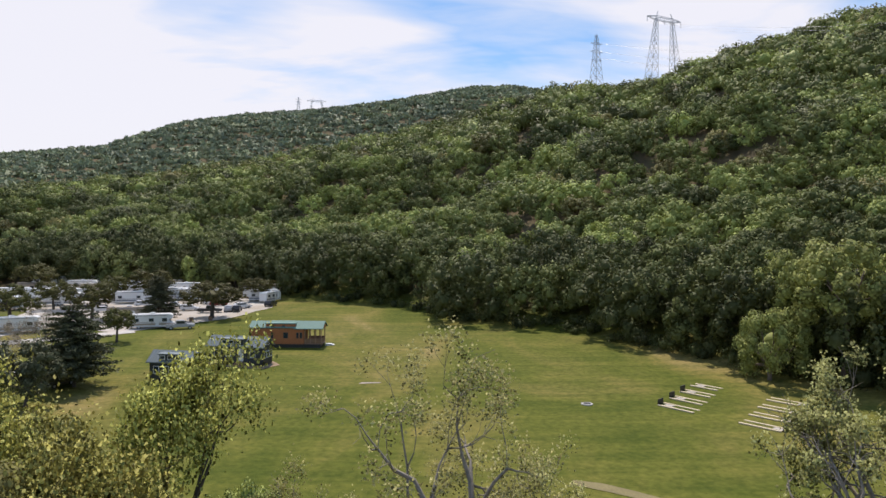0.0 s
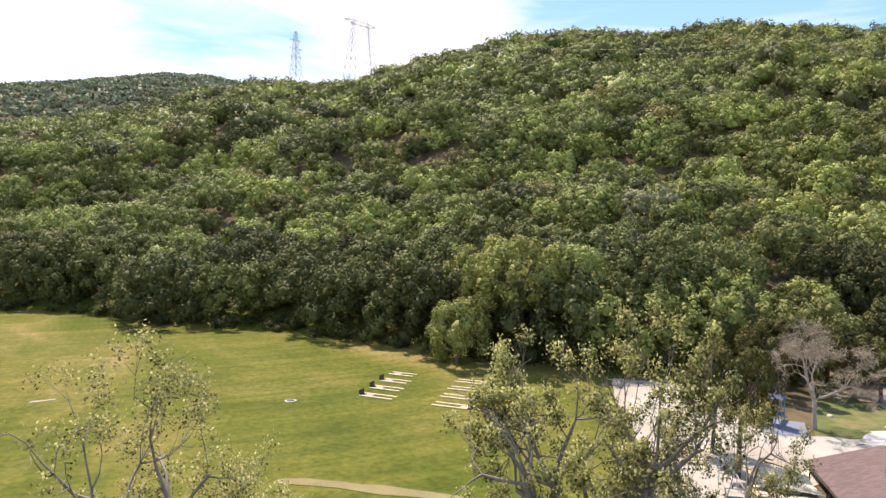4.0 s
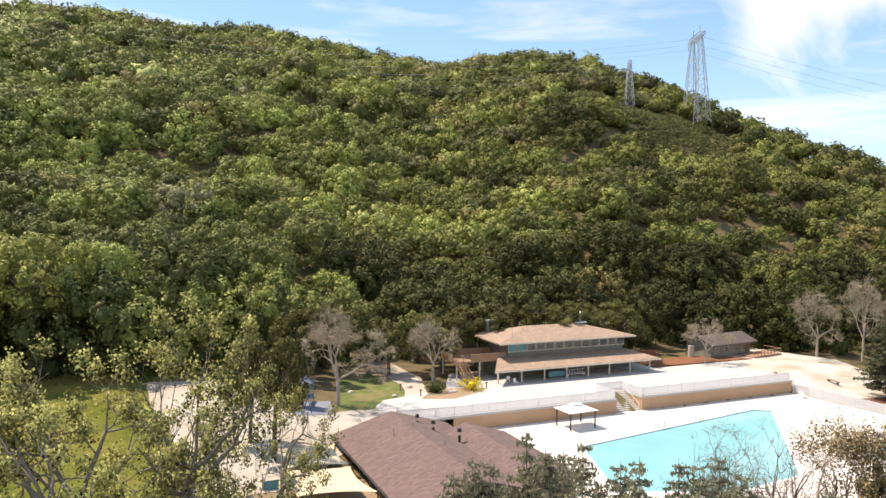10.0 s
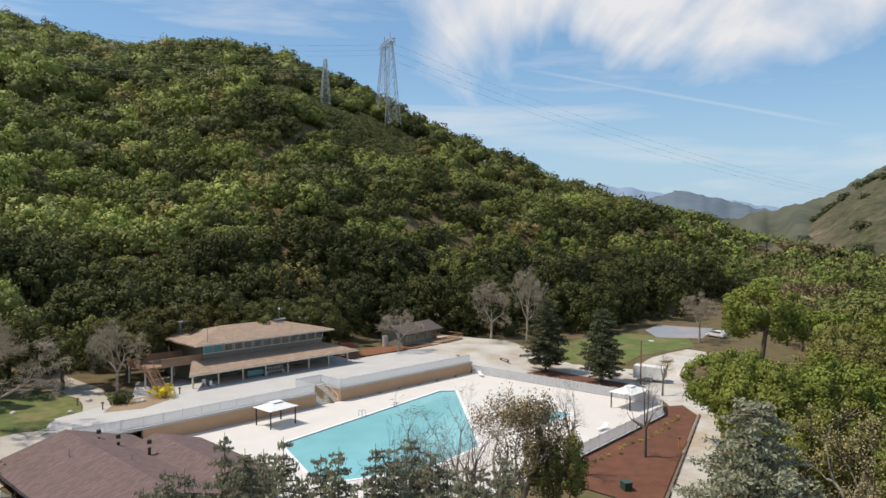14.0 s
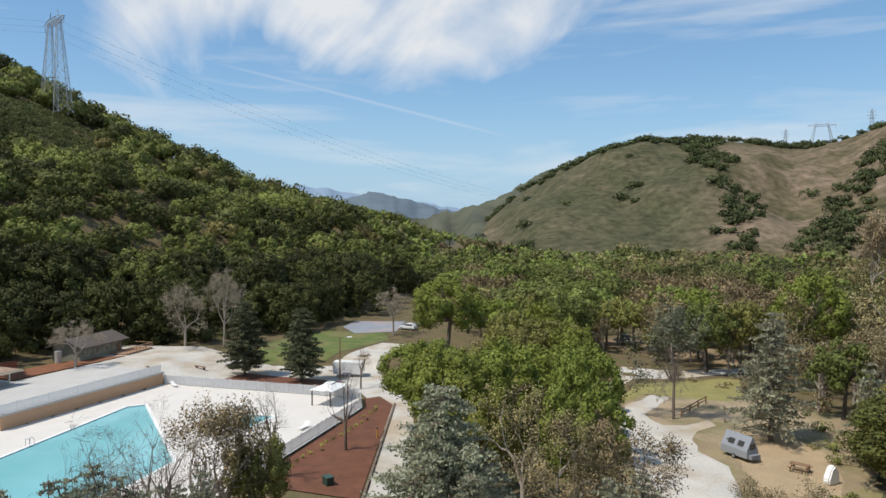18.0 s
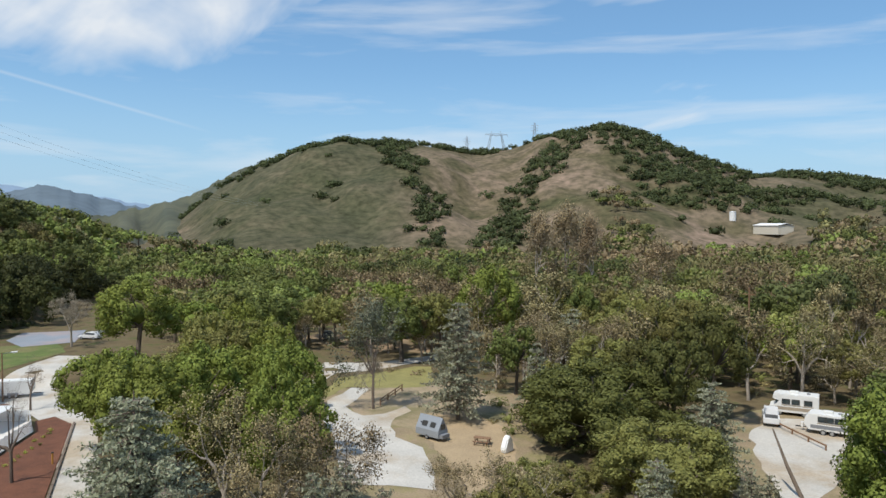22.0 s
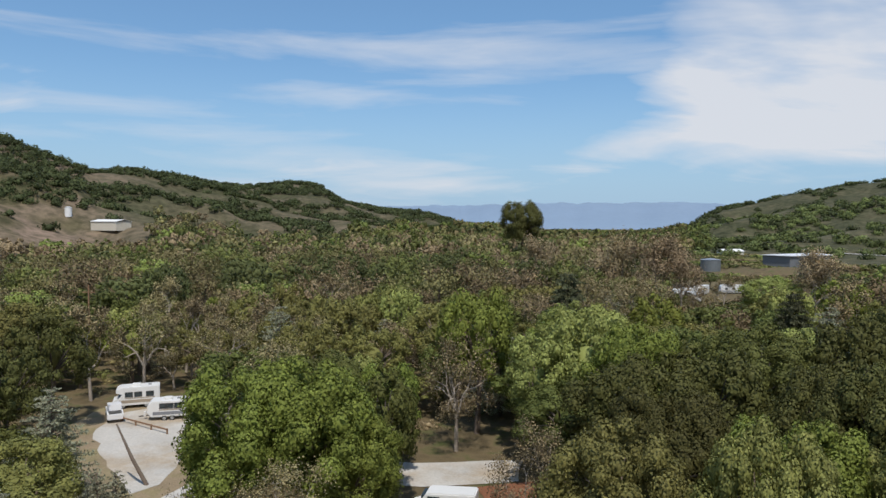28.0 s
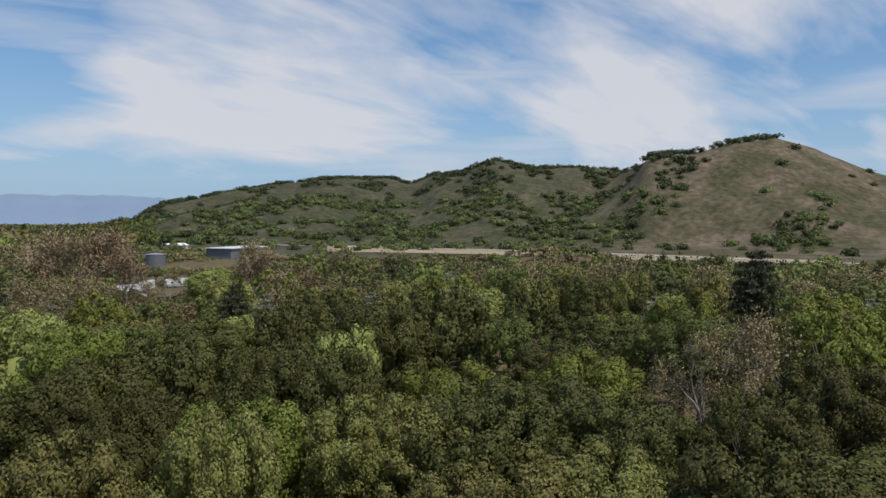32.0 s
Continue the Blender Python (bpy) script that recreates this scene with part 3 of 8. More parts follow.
def hill_woods():
    rng = np.random.default_rng(11)
    x, y = scatter(rng, 7.8, -420, 480, -160, 520)
    r, b = np.hypot(x, y), bearing_of(x, y)
    F, R = table(FOOT, b, 1, -60), table(WOODED, b, 1, -60)
    on = (b > -36) & (b < 104) & (r > F) & (r < R + 22)
    # brushy clearings under the power lines
    clear = np.zeros(len(x), bool)
    for cb, cr, w in CLEARINGS:
        clear |= np.hypot(x - cr * math.sin(radians(cb)), y - cr * math.cos(radians(cb))) < w
    on &= ~clear
    x, y, r, b, F = x[on], y[on], r[on], b[on], F[on]
    up = r - F
    rad = rng.uniform(3.6, 7.4, len(x)) * (1 + 0.2 * (up < 35) + 0.12 * (up > 120))
    tall = rad * rng.uniform(0.85, 1.4, len(x)) + 0.8 + 2.0 * (up < 35)
    R = table(WOODED, b, 1, -60)
    rad = rad * (1 + 0.15 * (up < 24) * (b < 52))
    tall = tall + 2.2 * (up < 24) * (b < 52)
    z = ground(x, y) + 0.2 - 0.5 * (up < 12) - (3.6 - 2.6 * smooth(18, 36, b) - 1.6 * smooth(60, 76, b)) * smooth(60, 20, R - r)
    ti = pick_tints(rng, x, y, (24, 26, 24, 12, 6, 4, 4))
    # most trees near the foot get darkened tints, painting in the shade there
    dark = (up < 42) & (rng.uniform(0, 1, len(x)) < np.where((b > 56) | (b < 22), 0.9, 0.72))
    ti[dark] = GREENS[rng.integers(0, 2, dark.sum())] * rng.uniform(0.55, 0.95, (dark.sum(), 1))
    # tints darker from bearing 54 to 76 and on
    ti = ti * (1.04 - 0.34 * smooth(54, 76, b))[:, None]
    # painted foot shade deeper past bearing 60
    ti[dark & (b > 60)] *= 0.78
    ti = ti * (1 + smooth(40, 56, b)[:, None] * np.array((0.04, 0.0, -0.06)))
    near = up < 45
    mid = ~near & (up < 170)
    far = ~near & ~mid
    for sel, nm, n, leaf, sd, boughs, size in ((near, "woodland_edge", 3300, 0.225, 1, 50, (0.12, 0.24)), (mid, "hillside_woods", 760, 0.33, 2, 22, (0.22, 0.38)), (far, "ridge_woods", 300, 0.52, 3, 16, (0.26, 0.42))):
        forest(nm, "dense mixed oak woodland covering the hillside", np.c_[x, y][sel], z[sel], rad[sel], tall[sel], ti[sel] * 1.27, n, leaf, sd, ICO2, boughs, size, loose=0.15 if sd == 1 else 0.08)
    # brush along the foot of the woods
    b = np.concatenate([np.arange(-14, 57, 0.55), np.arange(66, 100, 0.7)])
    b = b + rng.uniform(-0.3, 0.3, len(b))
    r = table(FOOT, b, 1, -60) + rng.uniform(-1.5, 5, len(b))
    x, y = r * np.sin(np.radians(b)), r * np.cos(np.radians(b))
    rad = rng.uniform(1.2, 2.9, len(b))
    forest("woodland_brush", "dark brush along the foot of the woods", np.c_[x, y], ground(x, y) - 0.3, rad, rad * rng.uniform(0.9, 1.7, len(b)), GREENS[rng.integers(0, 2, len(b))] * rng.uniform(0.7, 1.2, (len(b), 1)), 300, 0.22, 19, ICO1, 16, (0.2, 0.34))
    # higher ridge behind
    x, y = scatter(rng, 13, -760, 330, 480, 1260)
    r, b = np.hypot(x, y), bearing_of(x, y)
    on = (b > -36) & (b < 16) & (r > 560) & (r < 1190)
    x, y = x[on], y[on]
    rad = rng.uniform(9, 13, len(x))
    low_brush(rng)
    # pale grey-green base tint imitates the haze over this ridge
    forest("far_ridge_woods", "woods on the ridge beyond, haze painted into their tint", np.c_[x, y], ground(x, y) - 4.5, rad, rad * 0.6, (np.array((0.17, 0.20, 0.135)) + 0.35 * pick_tints(rng, x, y, (15, 20, 30, 15, 5, 10, 5), 120)) * rng.uniform(0.8, 1.15, (len(x), 1)), 90, 1.7, 4, ICO1, 12, (0.24, 0.38))


CLEARINGS = [(73.4, 354, 13), (72.6, 342, 10), (72, 352, 16), (75, 350, 15), (78, 352, 17), (69, 330, 10), (66, 356, 11), (73.6, 334, 14), (78.3, 334, 15), (76, 326, 9), (70.8, 345, 11)]
hill_woods()


def valley_woods():
    rng = np.random.default_rng(12)
    x, y = scatter(rng, 9.5, -560, 560, -640, 60)
    r, b = np.hypot(x, y), (bearing_of(x, y) + 60) % 360 - 60
    on = (r > 150) & (r < 620) & (b > 100) & (b < 262) & ~((b < 108) & (r < 250)) & (rng.uniform(0, 1, len(x)) < np.where(r > 400, 0.62, 0.9))
    on &= ~((b < 142) & (r > 455)) & ~((b > 146) & (b < 157) & (r > 470)) & ~((b > 205) & (r > 430)) & ~((b > 197) & (b < 206) & (r > 300) & (r < 420))
    x, y, r = x[on], y[on], r[on]
    rad = rng.uniform(4.2, 7.6, len(x))
    tall = np.where(b[on] < 150, rng.uniform(8, 13.5, len(x)), rng.uniform(10, 17, len(x)))
    tall = tall - 2.5 * (r > 400) * (b[on] < 150)
    tints = np.array([(0.10, 0.115, 0.042), (0.16, 0.18, 0.055), (0.25, 0.24, 0.085), (0.30, 0.235, 0.115), (0.28, 0.25, 0.10), (0.20, 0.245, 0.065), (0.12, 0.135, 0.05)])
    k = np.clip((2.7 + 2.4 * ripple(x, y, 75, 41) + 1.4 * ripple(x, y, 30, 42) + rng.uniform(-1.2, 1.2, len(x))).astype(int), 0, 6)
    fresh = (b[on] < 120) & (rng.uniform(0, 1, len(x)) < 0.6)
    k = np.where(fresh, np.where(rng.uniform(0, 1, len(x)) < 0.6, 5, 1), k)
    ti = tints[k] * rng.uniform(0.72, 1.28, (len(x), 1))
    seen = (b[on] > 197.2) & (b[on] < 201.6) & (r > 222) & (r < 284)
    tall = np.where((b[on] > 195) & (b[on] < 210), np.minimum(tall, np.maximum(2.5, 24 - np.where(r < 262, 0.105, 0.052) * r)), tall)
    tall = np.where((b[on] > 205) & (r > 255), np.minimum(tall, np.maximum(2.5, 24 - 0.05 * r)), tall)
    tall[seen] = 1.2
    tall = np.where((b[on] > 190) & (r > 240), tall * 0.72, tall)
    z = ground(x, y)
    low = tall * 0.36
    near = r < 300
    bud = (k >= 2) & (k <= 4)
    ti[bud] = ti[bud] * np.array((0.86, 0.84, 1.0))
    for sel, nm, label, n, leaf, sd, boughs in ((near & ~bud, "valley_trees", "leafy spring trees filling the valley floor", 760, 0.30, 6, 22), (near & bud, "budding_valley_trees", "brown budding trees among the leafy ones", 800, 0.26, 16, 22), (~near, "far_valley_trees", "mixed trees on the far valley floor", 130, 0.75, 7, 12)):
        sel = sel & (tall > 1.5)
        forest(nm, label, np.c_[x, y][sel], (z + low)[sel], rad[sel], (tall - low)[sel] * 0.92, ti[sel], n, leaf, sd, ICO1, boughs, (0.16, 0.30), z[sel], nm.startswith("budding"))

    # thinner woods running out along the valley
    x, y = scatter(rng, 21, -720, 420, -1500, -560)
    r, b = np.hypot(x, y), bearing_of(x, y) % 360
    on = (b > 172) & (b < 199) & (r > 620) & (r < 1500) & (ground(x, y) < 16)
    x, y = x[on], y[on]
    rad = rng.uniform(7, 12, len(x))
    forest("distant_trees", "pale spring trees along the far valley", np.c_[x, y], ground(x, y), rad, rng.uniform(10, 17, len(x)), tints[rng.integers(0, 7, len(x))] * rng.uniform(0.55, 0.95, (len(x), 1)), 90, 1.3, 9, ICO1, 10, (0.2, 0.34), ground(x, y))


valley_woods()


def hill_oaks():
    """Oak groves along the crests and in the gullies of the grassy hills."""
    rng = np.random.default_rng(13)
    x, y = scatter(rng, 11, -1300, 1150, -1450, 300)
    r, b = np.hypot(x, y), (bearing_of(x, y) + 60) % 360 - 60
    R = np.where(b < 190, table(GRASSY, b, 1, 60), table(SADDLE, b, 1, 60))
    g = ripple(x, y, 170, 51) + 0.35 * ripple(x, y, 60, 52)
    lim = np.where(b < 190, 470, 640)
    s = (r - lim) / (R - lim)
    crest = (s > np.where(b > 196, 0.93, 0.84)) & (s < 1.03) & ((b > 150) & ((b < 196) | (g > -0.5)) | (g + 0.6 * ripple(x, y, 45, 77) > -0.1))
    gully = (g > 0.62) & (s > 0.05) & (s < 0.95)
    wooded = (b > 141.5) & (b < 152) & (s > np.maximum(0.22, 0.72 - 0.07 * (b - 141.2))) & (s < 1.03)
    foot = (s > -0.1) & (s < 0.09)
    spine = (np.abs(b - (125.0 + 5 * (1 - s))) < 1.1 + 0.9 * ripple(x, y, 70, 78)) & (s > 0.1) & (s < 0.85)
    spine |= (np.abs(b - (141.3 - 9 * (1 - s))) < 1.5 + 0.9 * ripple(x, y, 80, 79)) & (s > 0.12) & (s < 0.9)
    west = (b > 198) & (b < 240) & (s > 0.12) & (s < 1.0) & ((g > np.where(b > 214, 0.42, 0.85)) | ((s < 0.5) & (g > -0.25)))
    low = (b > 150) & (b < 200) & (s > 0.1) & (s < 0.9) & (g > -0.1)
    lone = rng.uniform(0, 1, len(x)) < np.where(b < 146, 0.022, 0.012)
    on = (b > 107) & (b < 256) & (s < 1.05) & (s > 0) & (crest | gully & (b > 146) | wooded | spine | west | low | lone)
    on |= (b > 107) & (b < 256) & foot & (rng.uniform(0, 1, len(x)) < np.where(b > 150, 0.22, 0.08))
    on &= rng.uniform(0, 1, len(x)) < np.where(wooded | crest | spine, 0.97, 0.8)
    on &= ~((b > 246) & (s > 0.5) & ~lone) & ~((b > 146.5) & (b < 157) & (s < 0.4) & (rng.uniform(0, 1, len(x)) < 0.93))
    x, y = x[on], y[on]
    rad = rng.uniform(4.6, 8.6, len(x))
    ti = np.array((0.072, 0.088, 0.036)) * rng.uniform(0.7, 1.35, (len(x), 1))
    low_west = ((b > 198) & (s < 0.5))[on] & (rng.uniform(0, 1, len(x)) < 0.7)
    ti[low_west] = ti[low_west] * np.array((1.9, 1.9, 1.6))
    forest("hill_oaks", "dark oaks scattered over the grassy hills", np.c_[x, y], ground(x, y) - 1.0, rad, rad * 1.05, ti, 120, 0.8, 8, ICO1, 11, (0.28, 0.44), loose=0.08)


hill_oaks()


def undergrowth():
    """Low brush on the camp's floor, clear of the roads and pitches."""
    rng = np.random.default_rng(14)
    x, y = scatter(rng, 3.4, -150, 150, -150, 30)
    r, b = np.hypot(x, y), (bearing_of(x, y) + 60) % 360 - 60
    on = (r > 34) & (r < 150) & (b > 104) & (b < 262) & (rng.uniform(0, 1, len(x)) < 0.30)
    on &= ~((b > 120) & (b < 133) & (r < 112)) & ~((b > 152) & (b < 159) & (r < 108)) & ~((b > 174) & (b < 188) & (r < 78)) & ~((b < 120) & (r > 84)) & ~((b < 110) & (r > 70))
    x, y = x[on], y[on]
    rad = rng.uniform(0.6, 1.7, len(x))
    tones = np.array([(0.26, 0.22, 0.10), (0.17, 0.18, 0.06), (0.11, 0.125, 0.045), (0.30, 0.235, 0.14)])
    forest("undergrowth", "low dry brush and saplings under the camp's trees", np.c_[x, y], ground(x, y) - 0.15, rad, rad * rng.uniform(0.6, 1.3, len(x)), tones[rng.integers(0, 4, len(x))] * rng.uniform(0.8, 1.2, (len(x), 1)), 180, 0.2, 18, ICO1, 10, (0.2, 0.34))


undergrowth()


# ---- single trees ----
def tubes(segs, sides=5):
    """segs: start, end, radius at each."""
    S = np.array([np.r_[a, b, r0, r1] for a, b, r0, r1 in segs], float)
    A, B, R0, R1 = S[:, :3], S[:, 3:6], S[:, 6], S[:, 7]
    d = unit(B - A)
    ref = np.where(np.abs(d[:, 2:3]) > 0.9, [[1.0, 0, 0]], [[0, 0, 1.0]])
    u = unit(np.cross(d, ref))
    w = np.cross(d, u)
    n = len(S)
    ang = np.arange(sides) * 2 * np.pi / sides
    ring = u[:, None] * np.cos(ang)[None, :, None] + w[:, None] * np.sin(ang)[None, :, None]
    V = np.concatenate([A[:, None] + ring * R0[:, None, None], B[:, None] + ring * R1[:, None, None]], 1).reshape(-1, 3)
    k = np.arange(sides)
    q = np.stack([k, (k + 1) % sides, (k + 1) % sides + sides, k + sides], -1)
    Q = q[None] + (np.arange(n) * 2 * sides)[:, None, None]
    # a limb grows out of the ring in which its parent ends
    ends = {tuple(np.round(b, 5)): i for i, b in enumerate(B)}
    for i in range(n):
        j = ends.get(tuple(np.round(A[i], 5)), -1)
        if j >= 0 and j != i and d[i] @ d[j] > -0.2:
            mine, theirs = V[2 * sides * i:2 * sides * i + sides], V[2 * sides * j + sides:2 * sides * (j + 1)]
            turn = min(range(sides), key=lambda c: ((mine - np.roll(theirs, -c, 0)) ** 2).sum())
            at = 2 * sides * j + sides + (k + turn) % sides
            Q[i, :, 0], Q[i, :, 1] = at, at[(k + 1) % sides]
    used, back = np.unique(Q, return_inverse=True)
    return V[used], back.reshape(-1, 4)


def grow(rng, segs, tips, p, d, length, rad, depth, splits, droop=0.0, bend=0.25):
    """One limb, bending as it goes, then its forks."""
    steps = 3 if depth > 0 else 2
    for i in range(steps):
        d = unit(d + bend * rng.normal(size=3) + np.array((0, 0, 0.10 - droop)))
        e = p + d * length / steps
        r1 = rad * (1 - 0.28 / steps * (i + 1))
        segs.append((p, e, rad, r1))
        p, rad = e, r1
        if depth > 0 and i > 0 and rng.uniform() < 0.6:
            side = unit(np.cross(d, rng.normal(size=3)))
            grow(rng, segs, tips, p, unit(d * 0.55 + side), length * 0.62, rad * 0.5, depth - 1, splits, droop, bend)
    if depth > 0:
        for k in range(splits):
            side = unit(np.cross(d, rng.normal(size=3)))
            grow(rng, segs, tips, p, unit(d + side * rng.uniform(0.45, 0.95)), length * rng.uniform(0.6, 0.8), rad * rng.uniform(0.5, 0.68), depth - 1, splits, droop, bend)
    else:
        tips.append((p, d))


def fit_box(V, tips, height=10.0, radius=4.0):
    """Scale a skeleton to the standard tree, ten high and four in radius."""
    P = np.array([t[0] for t in tips])
    sx = radius / np.percentile(np.hypot(P[:, 0], P[:, 1]), 96)
    sz = height / P[:, 2].max()
    s = np.array((sx, sx, sz))
    return V * s, P * s


M_SYC = plain("bark_sycamore", (0.235, 0.205, 0.165), 0.85, var=0.4, fine=6, bump=0.4)
TREE_KINDS = {}


def dense_tree(kind, seed, leaves, leaf, bark, boughs=40, base=3.4, size=(0.12, 0.25)):
    rng = np.random.default_rng(seed)
    lb = billows(rng, boughs, *size)
    P, D, S0 = crown_leaves(rng, leaves, lb, 0.66, -0.75)
    k = np.array((4.0, 4.0, (10 - base) / P[:, 2].max()))
    off = np.array((0, 0, base))
    V, Q = leaf_quads(rng, P * k + off, unit(D + 0.3 * rng.normal(size=D.shape)), leaf * rng.uniform(0.6, 1.4, leaves))
    cv, cf, cn = bough_skins(rng, lb, ICO2 if leaves > 3000 else ICO1, ICO2)
    crown = build_mesh(kind + "_crown", np.vstack([V, cv * k + off]), [Q, cf + len(V)], LEAF[kind], normals=np.vstack([np.repeat(S0, 4, 0), cn]))
    segs = []
    p = np.zeros(3)
    fork = np.array((rng.uniform(-0.4, 0.4), rng.uniform(-0.4, 0.4), base + 1.2))
    segs += [(p, fork * 0.5, 0.30, 0.25), (fork * 0.5, fork, 0.25, 0.2)]
    for c, r in lb[1::3]:
        q = c * k * 0.85 + off
        m = (fork + q) / 2 + rng.normal(size=3) * 0.25
        segs += [(fork, m, 0.13, 0.09), (m, q, 0.09, 0.03)]
    TV, TQ = tubes(segs, 6)
    return build_mesh(kind + "_trunk", TV, [TQ], bark), crown


def open_tree(kind, seed, leaves, leaf, bark, depth=4, splits=2, lean=0.15, twig=False, first=2.6, tight=0.33, some=1.0, slim=0.045, stout=1.0, bend=0.25):
    rng = np.random.default_rng(seed)
    segs, tips = [], []
    p, top = np.zeros(3), np.array((rng.normal() * lean, rng.normal() * lean, first))
    segs.append((p, top, 0.26, 0.2))
    for k in range(4):
        a = 6.283 * k / 4 + rng.uniform(-0.5, 0.5)
        d = unit(np.array((math.cos(a) * rng.uniform(0.5, 1.0), math.sin(a) * rng.uniform(0.5, 1.0), rng.uniform(0.6, 1.2))))
        grow(rng, segs, tips, top, d, 2.6, 0.14, depth - 1, splits, 0.02, bend)
    V, Q = tubes([(a, b, r0 * stout, r1 * stout) for a, b, r0, r1 in segs], 5)
    V, P = fit_box(V, tips)
    trunk = build_mesh(kind + "_limbs", V, [Q], bark)
    if twig:
        ends = P[rng.integers(0, len(P), leaves)]
        C = ends + rng.normal(size=(leaves, 3)) * 0.17
        out = unit(ends * np.array((1, 1, 0.25)) + rng.normal(size=(leaves, 3)) * 1.5)
        LV, LQ = leaf_quads(rng, C, unit(np.cross(out, rng.normal(size=(leaves, 3)))), leaf * rng.uniform(0.5, 1.4, leaves), slim)
        return trunk, build_mesh(kind + "_twigs", LV, [LQ], M_TWIG if bark is M_PALE else bark)
    P = P[rng.permutation(len(P))[:max(8, int(len(P) * some))]]
    ends = P[rng.integers(0, len(P), leaves)]
    C = ends + rng.normal(size=(leaves, 3)) * tight
    LV, LQ = leaf_quads(rng, C, unit(rng.normal(size=(leaves, 3)) + np.array((0, 0, 0.8))), leaf * rng.uniform(0.6, 1.4, leaves))
    # each clump of leaves is rounded off, and the crown as a whole
    rounded = unit(0.8 * unit(C - ends) + 0.5 * unit(C - np.array((0, 0, 4.0))) + 0.3 * rng.normal(size=C.shape) + np.array((0, 0, 0.15)))
    return trunk, build_mesh(kind + "_crown", LV, [LQ], LEAF[kind], normals=np.repeat(rounded, 4, 0))


def conifer(kind, seed, whorls, sprays, leaf, bark, wide=0.75, low=1.0, droop=0.15):
    rng = np.random.default_rng(seed)
    segs = [(np.zeros(3), np.array((0, 0, 5.0)), 0.22, 0.13), (np.array((0, 0, 5.0)), np.array((0, 0, 9.9)), 0.13, 0.02)]
    C, D = [], []
    for i in range(whorls):
        z = low + (9.7 - low) * (i / whorls) ** 0.95 + rng.uniform(-0.15, 0.15)
        full = 4.0 * (1 - (z / 10.2)) ** wide * (0.55 + 0.45 * min(1, (z - low) / 1.2 + 0.4))
        n = 5 if z < 8 else 4
        a0 = rng.uniform(0, 6.283)
        for k in range(n):
            a = a0 + 6.283 * k / n + rng.uniform(-0.35, 0.35)
            Ln = full * rng.uniform(0.5, 1.2)
            o = np.array((math.cos(a), math.sin(a), 0))
            e = np.array((0, 0, z)) + o * Ln + np.array((0, 0, Ln * rng.uniform(0.02, 0.2) - droop * Ln))
            segs.append((np.array((0, 0, z)), e, 0.05, 0.012))
            m = max(4, int(sprays * Ln / 4))
            t = rng.uniform(0.18, 1.03, m) ** 0.75
            wv = (0.14 + 0.22 * Ln * (1 - t * 0.72))[:, None] * np.array((1, 1, 0.28))
            C.append(np.array((0, 0, z)) + (e - np.array((0, 0, z))) * t[:, None] + rng.normal(size=(m, 3)) * wv * 0.6)
            D.append(unit(rng.normal(size=(m, 3)) * 0.9 + np.array((0, 0, 0.5)) + o * 0.4))
    C, D = np.concatenate(C), np.concatenate(D)
    V, Q = leaf_quads(rng, C, D, leaf * rng.uniform(0.6, 1.4, len(C)), 0.42)
    TV, TQ = tubes(segs, 5)
    return build_mesh(kind + "_trunk", TV, [TQ], bark), build_mesh(kind + "_crown", V, [Q], LEAF[kind])


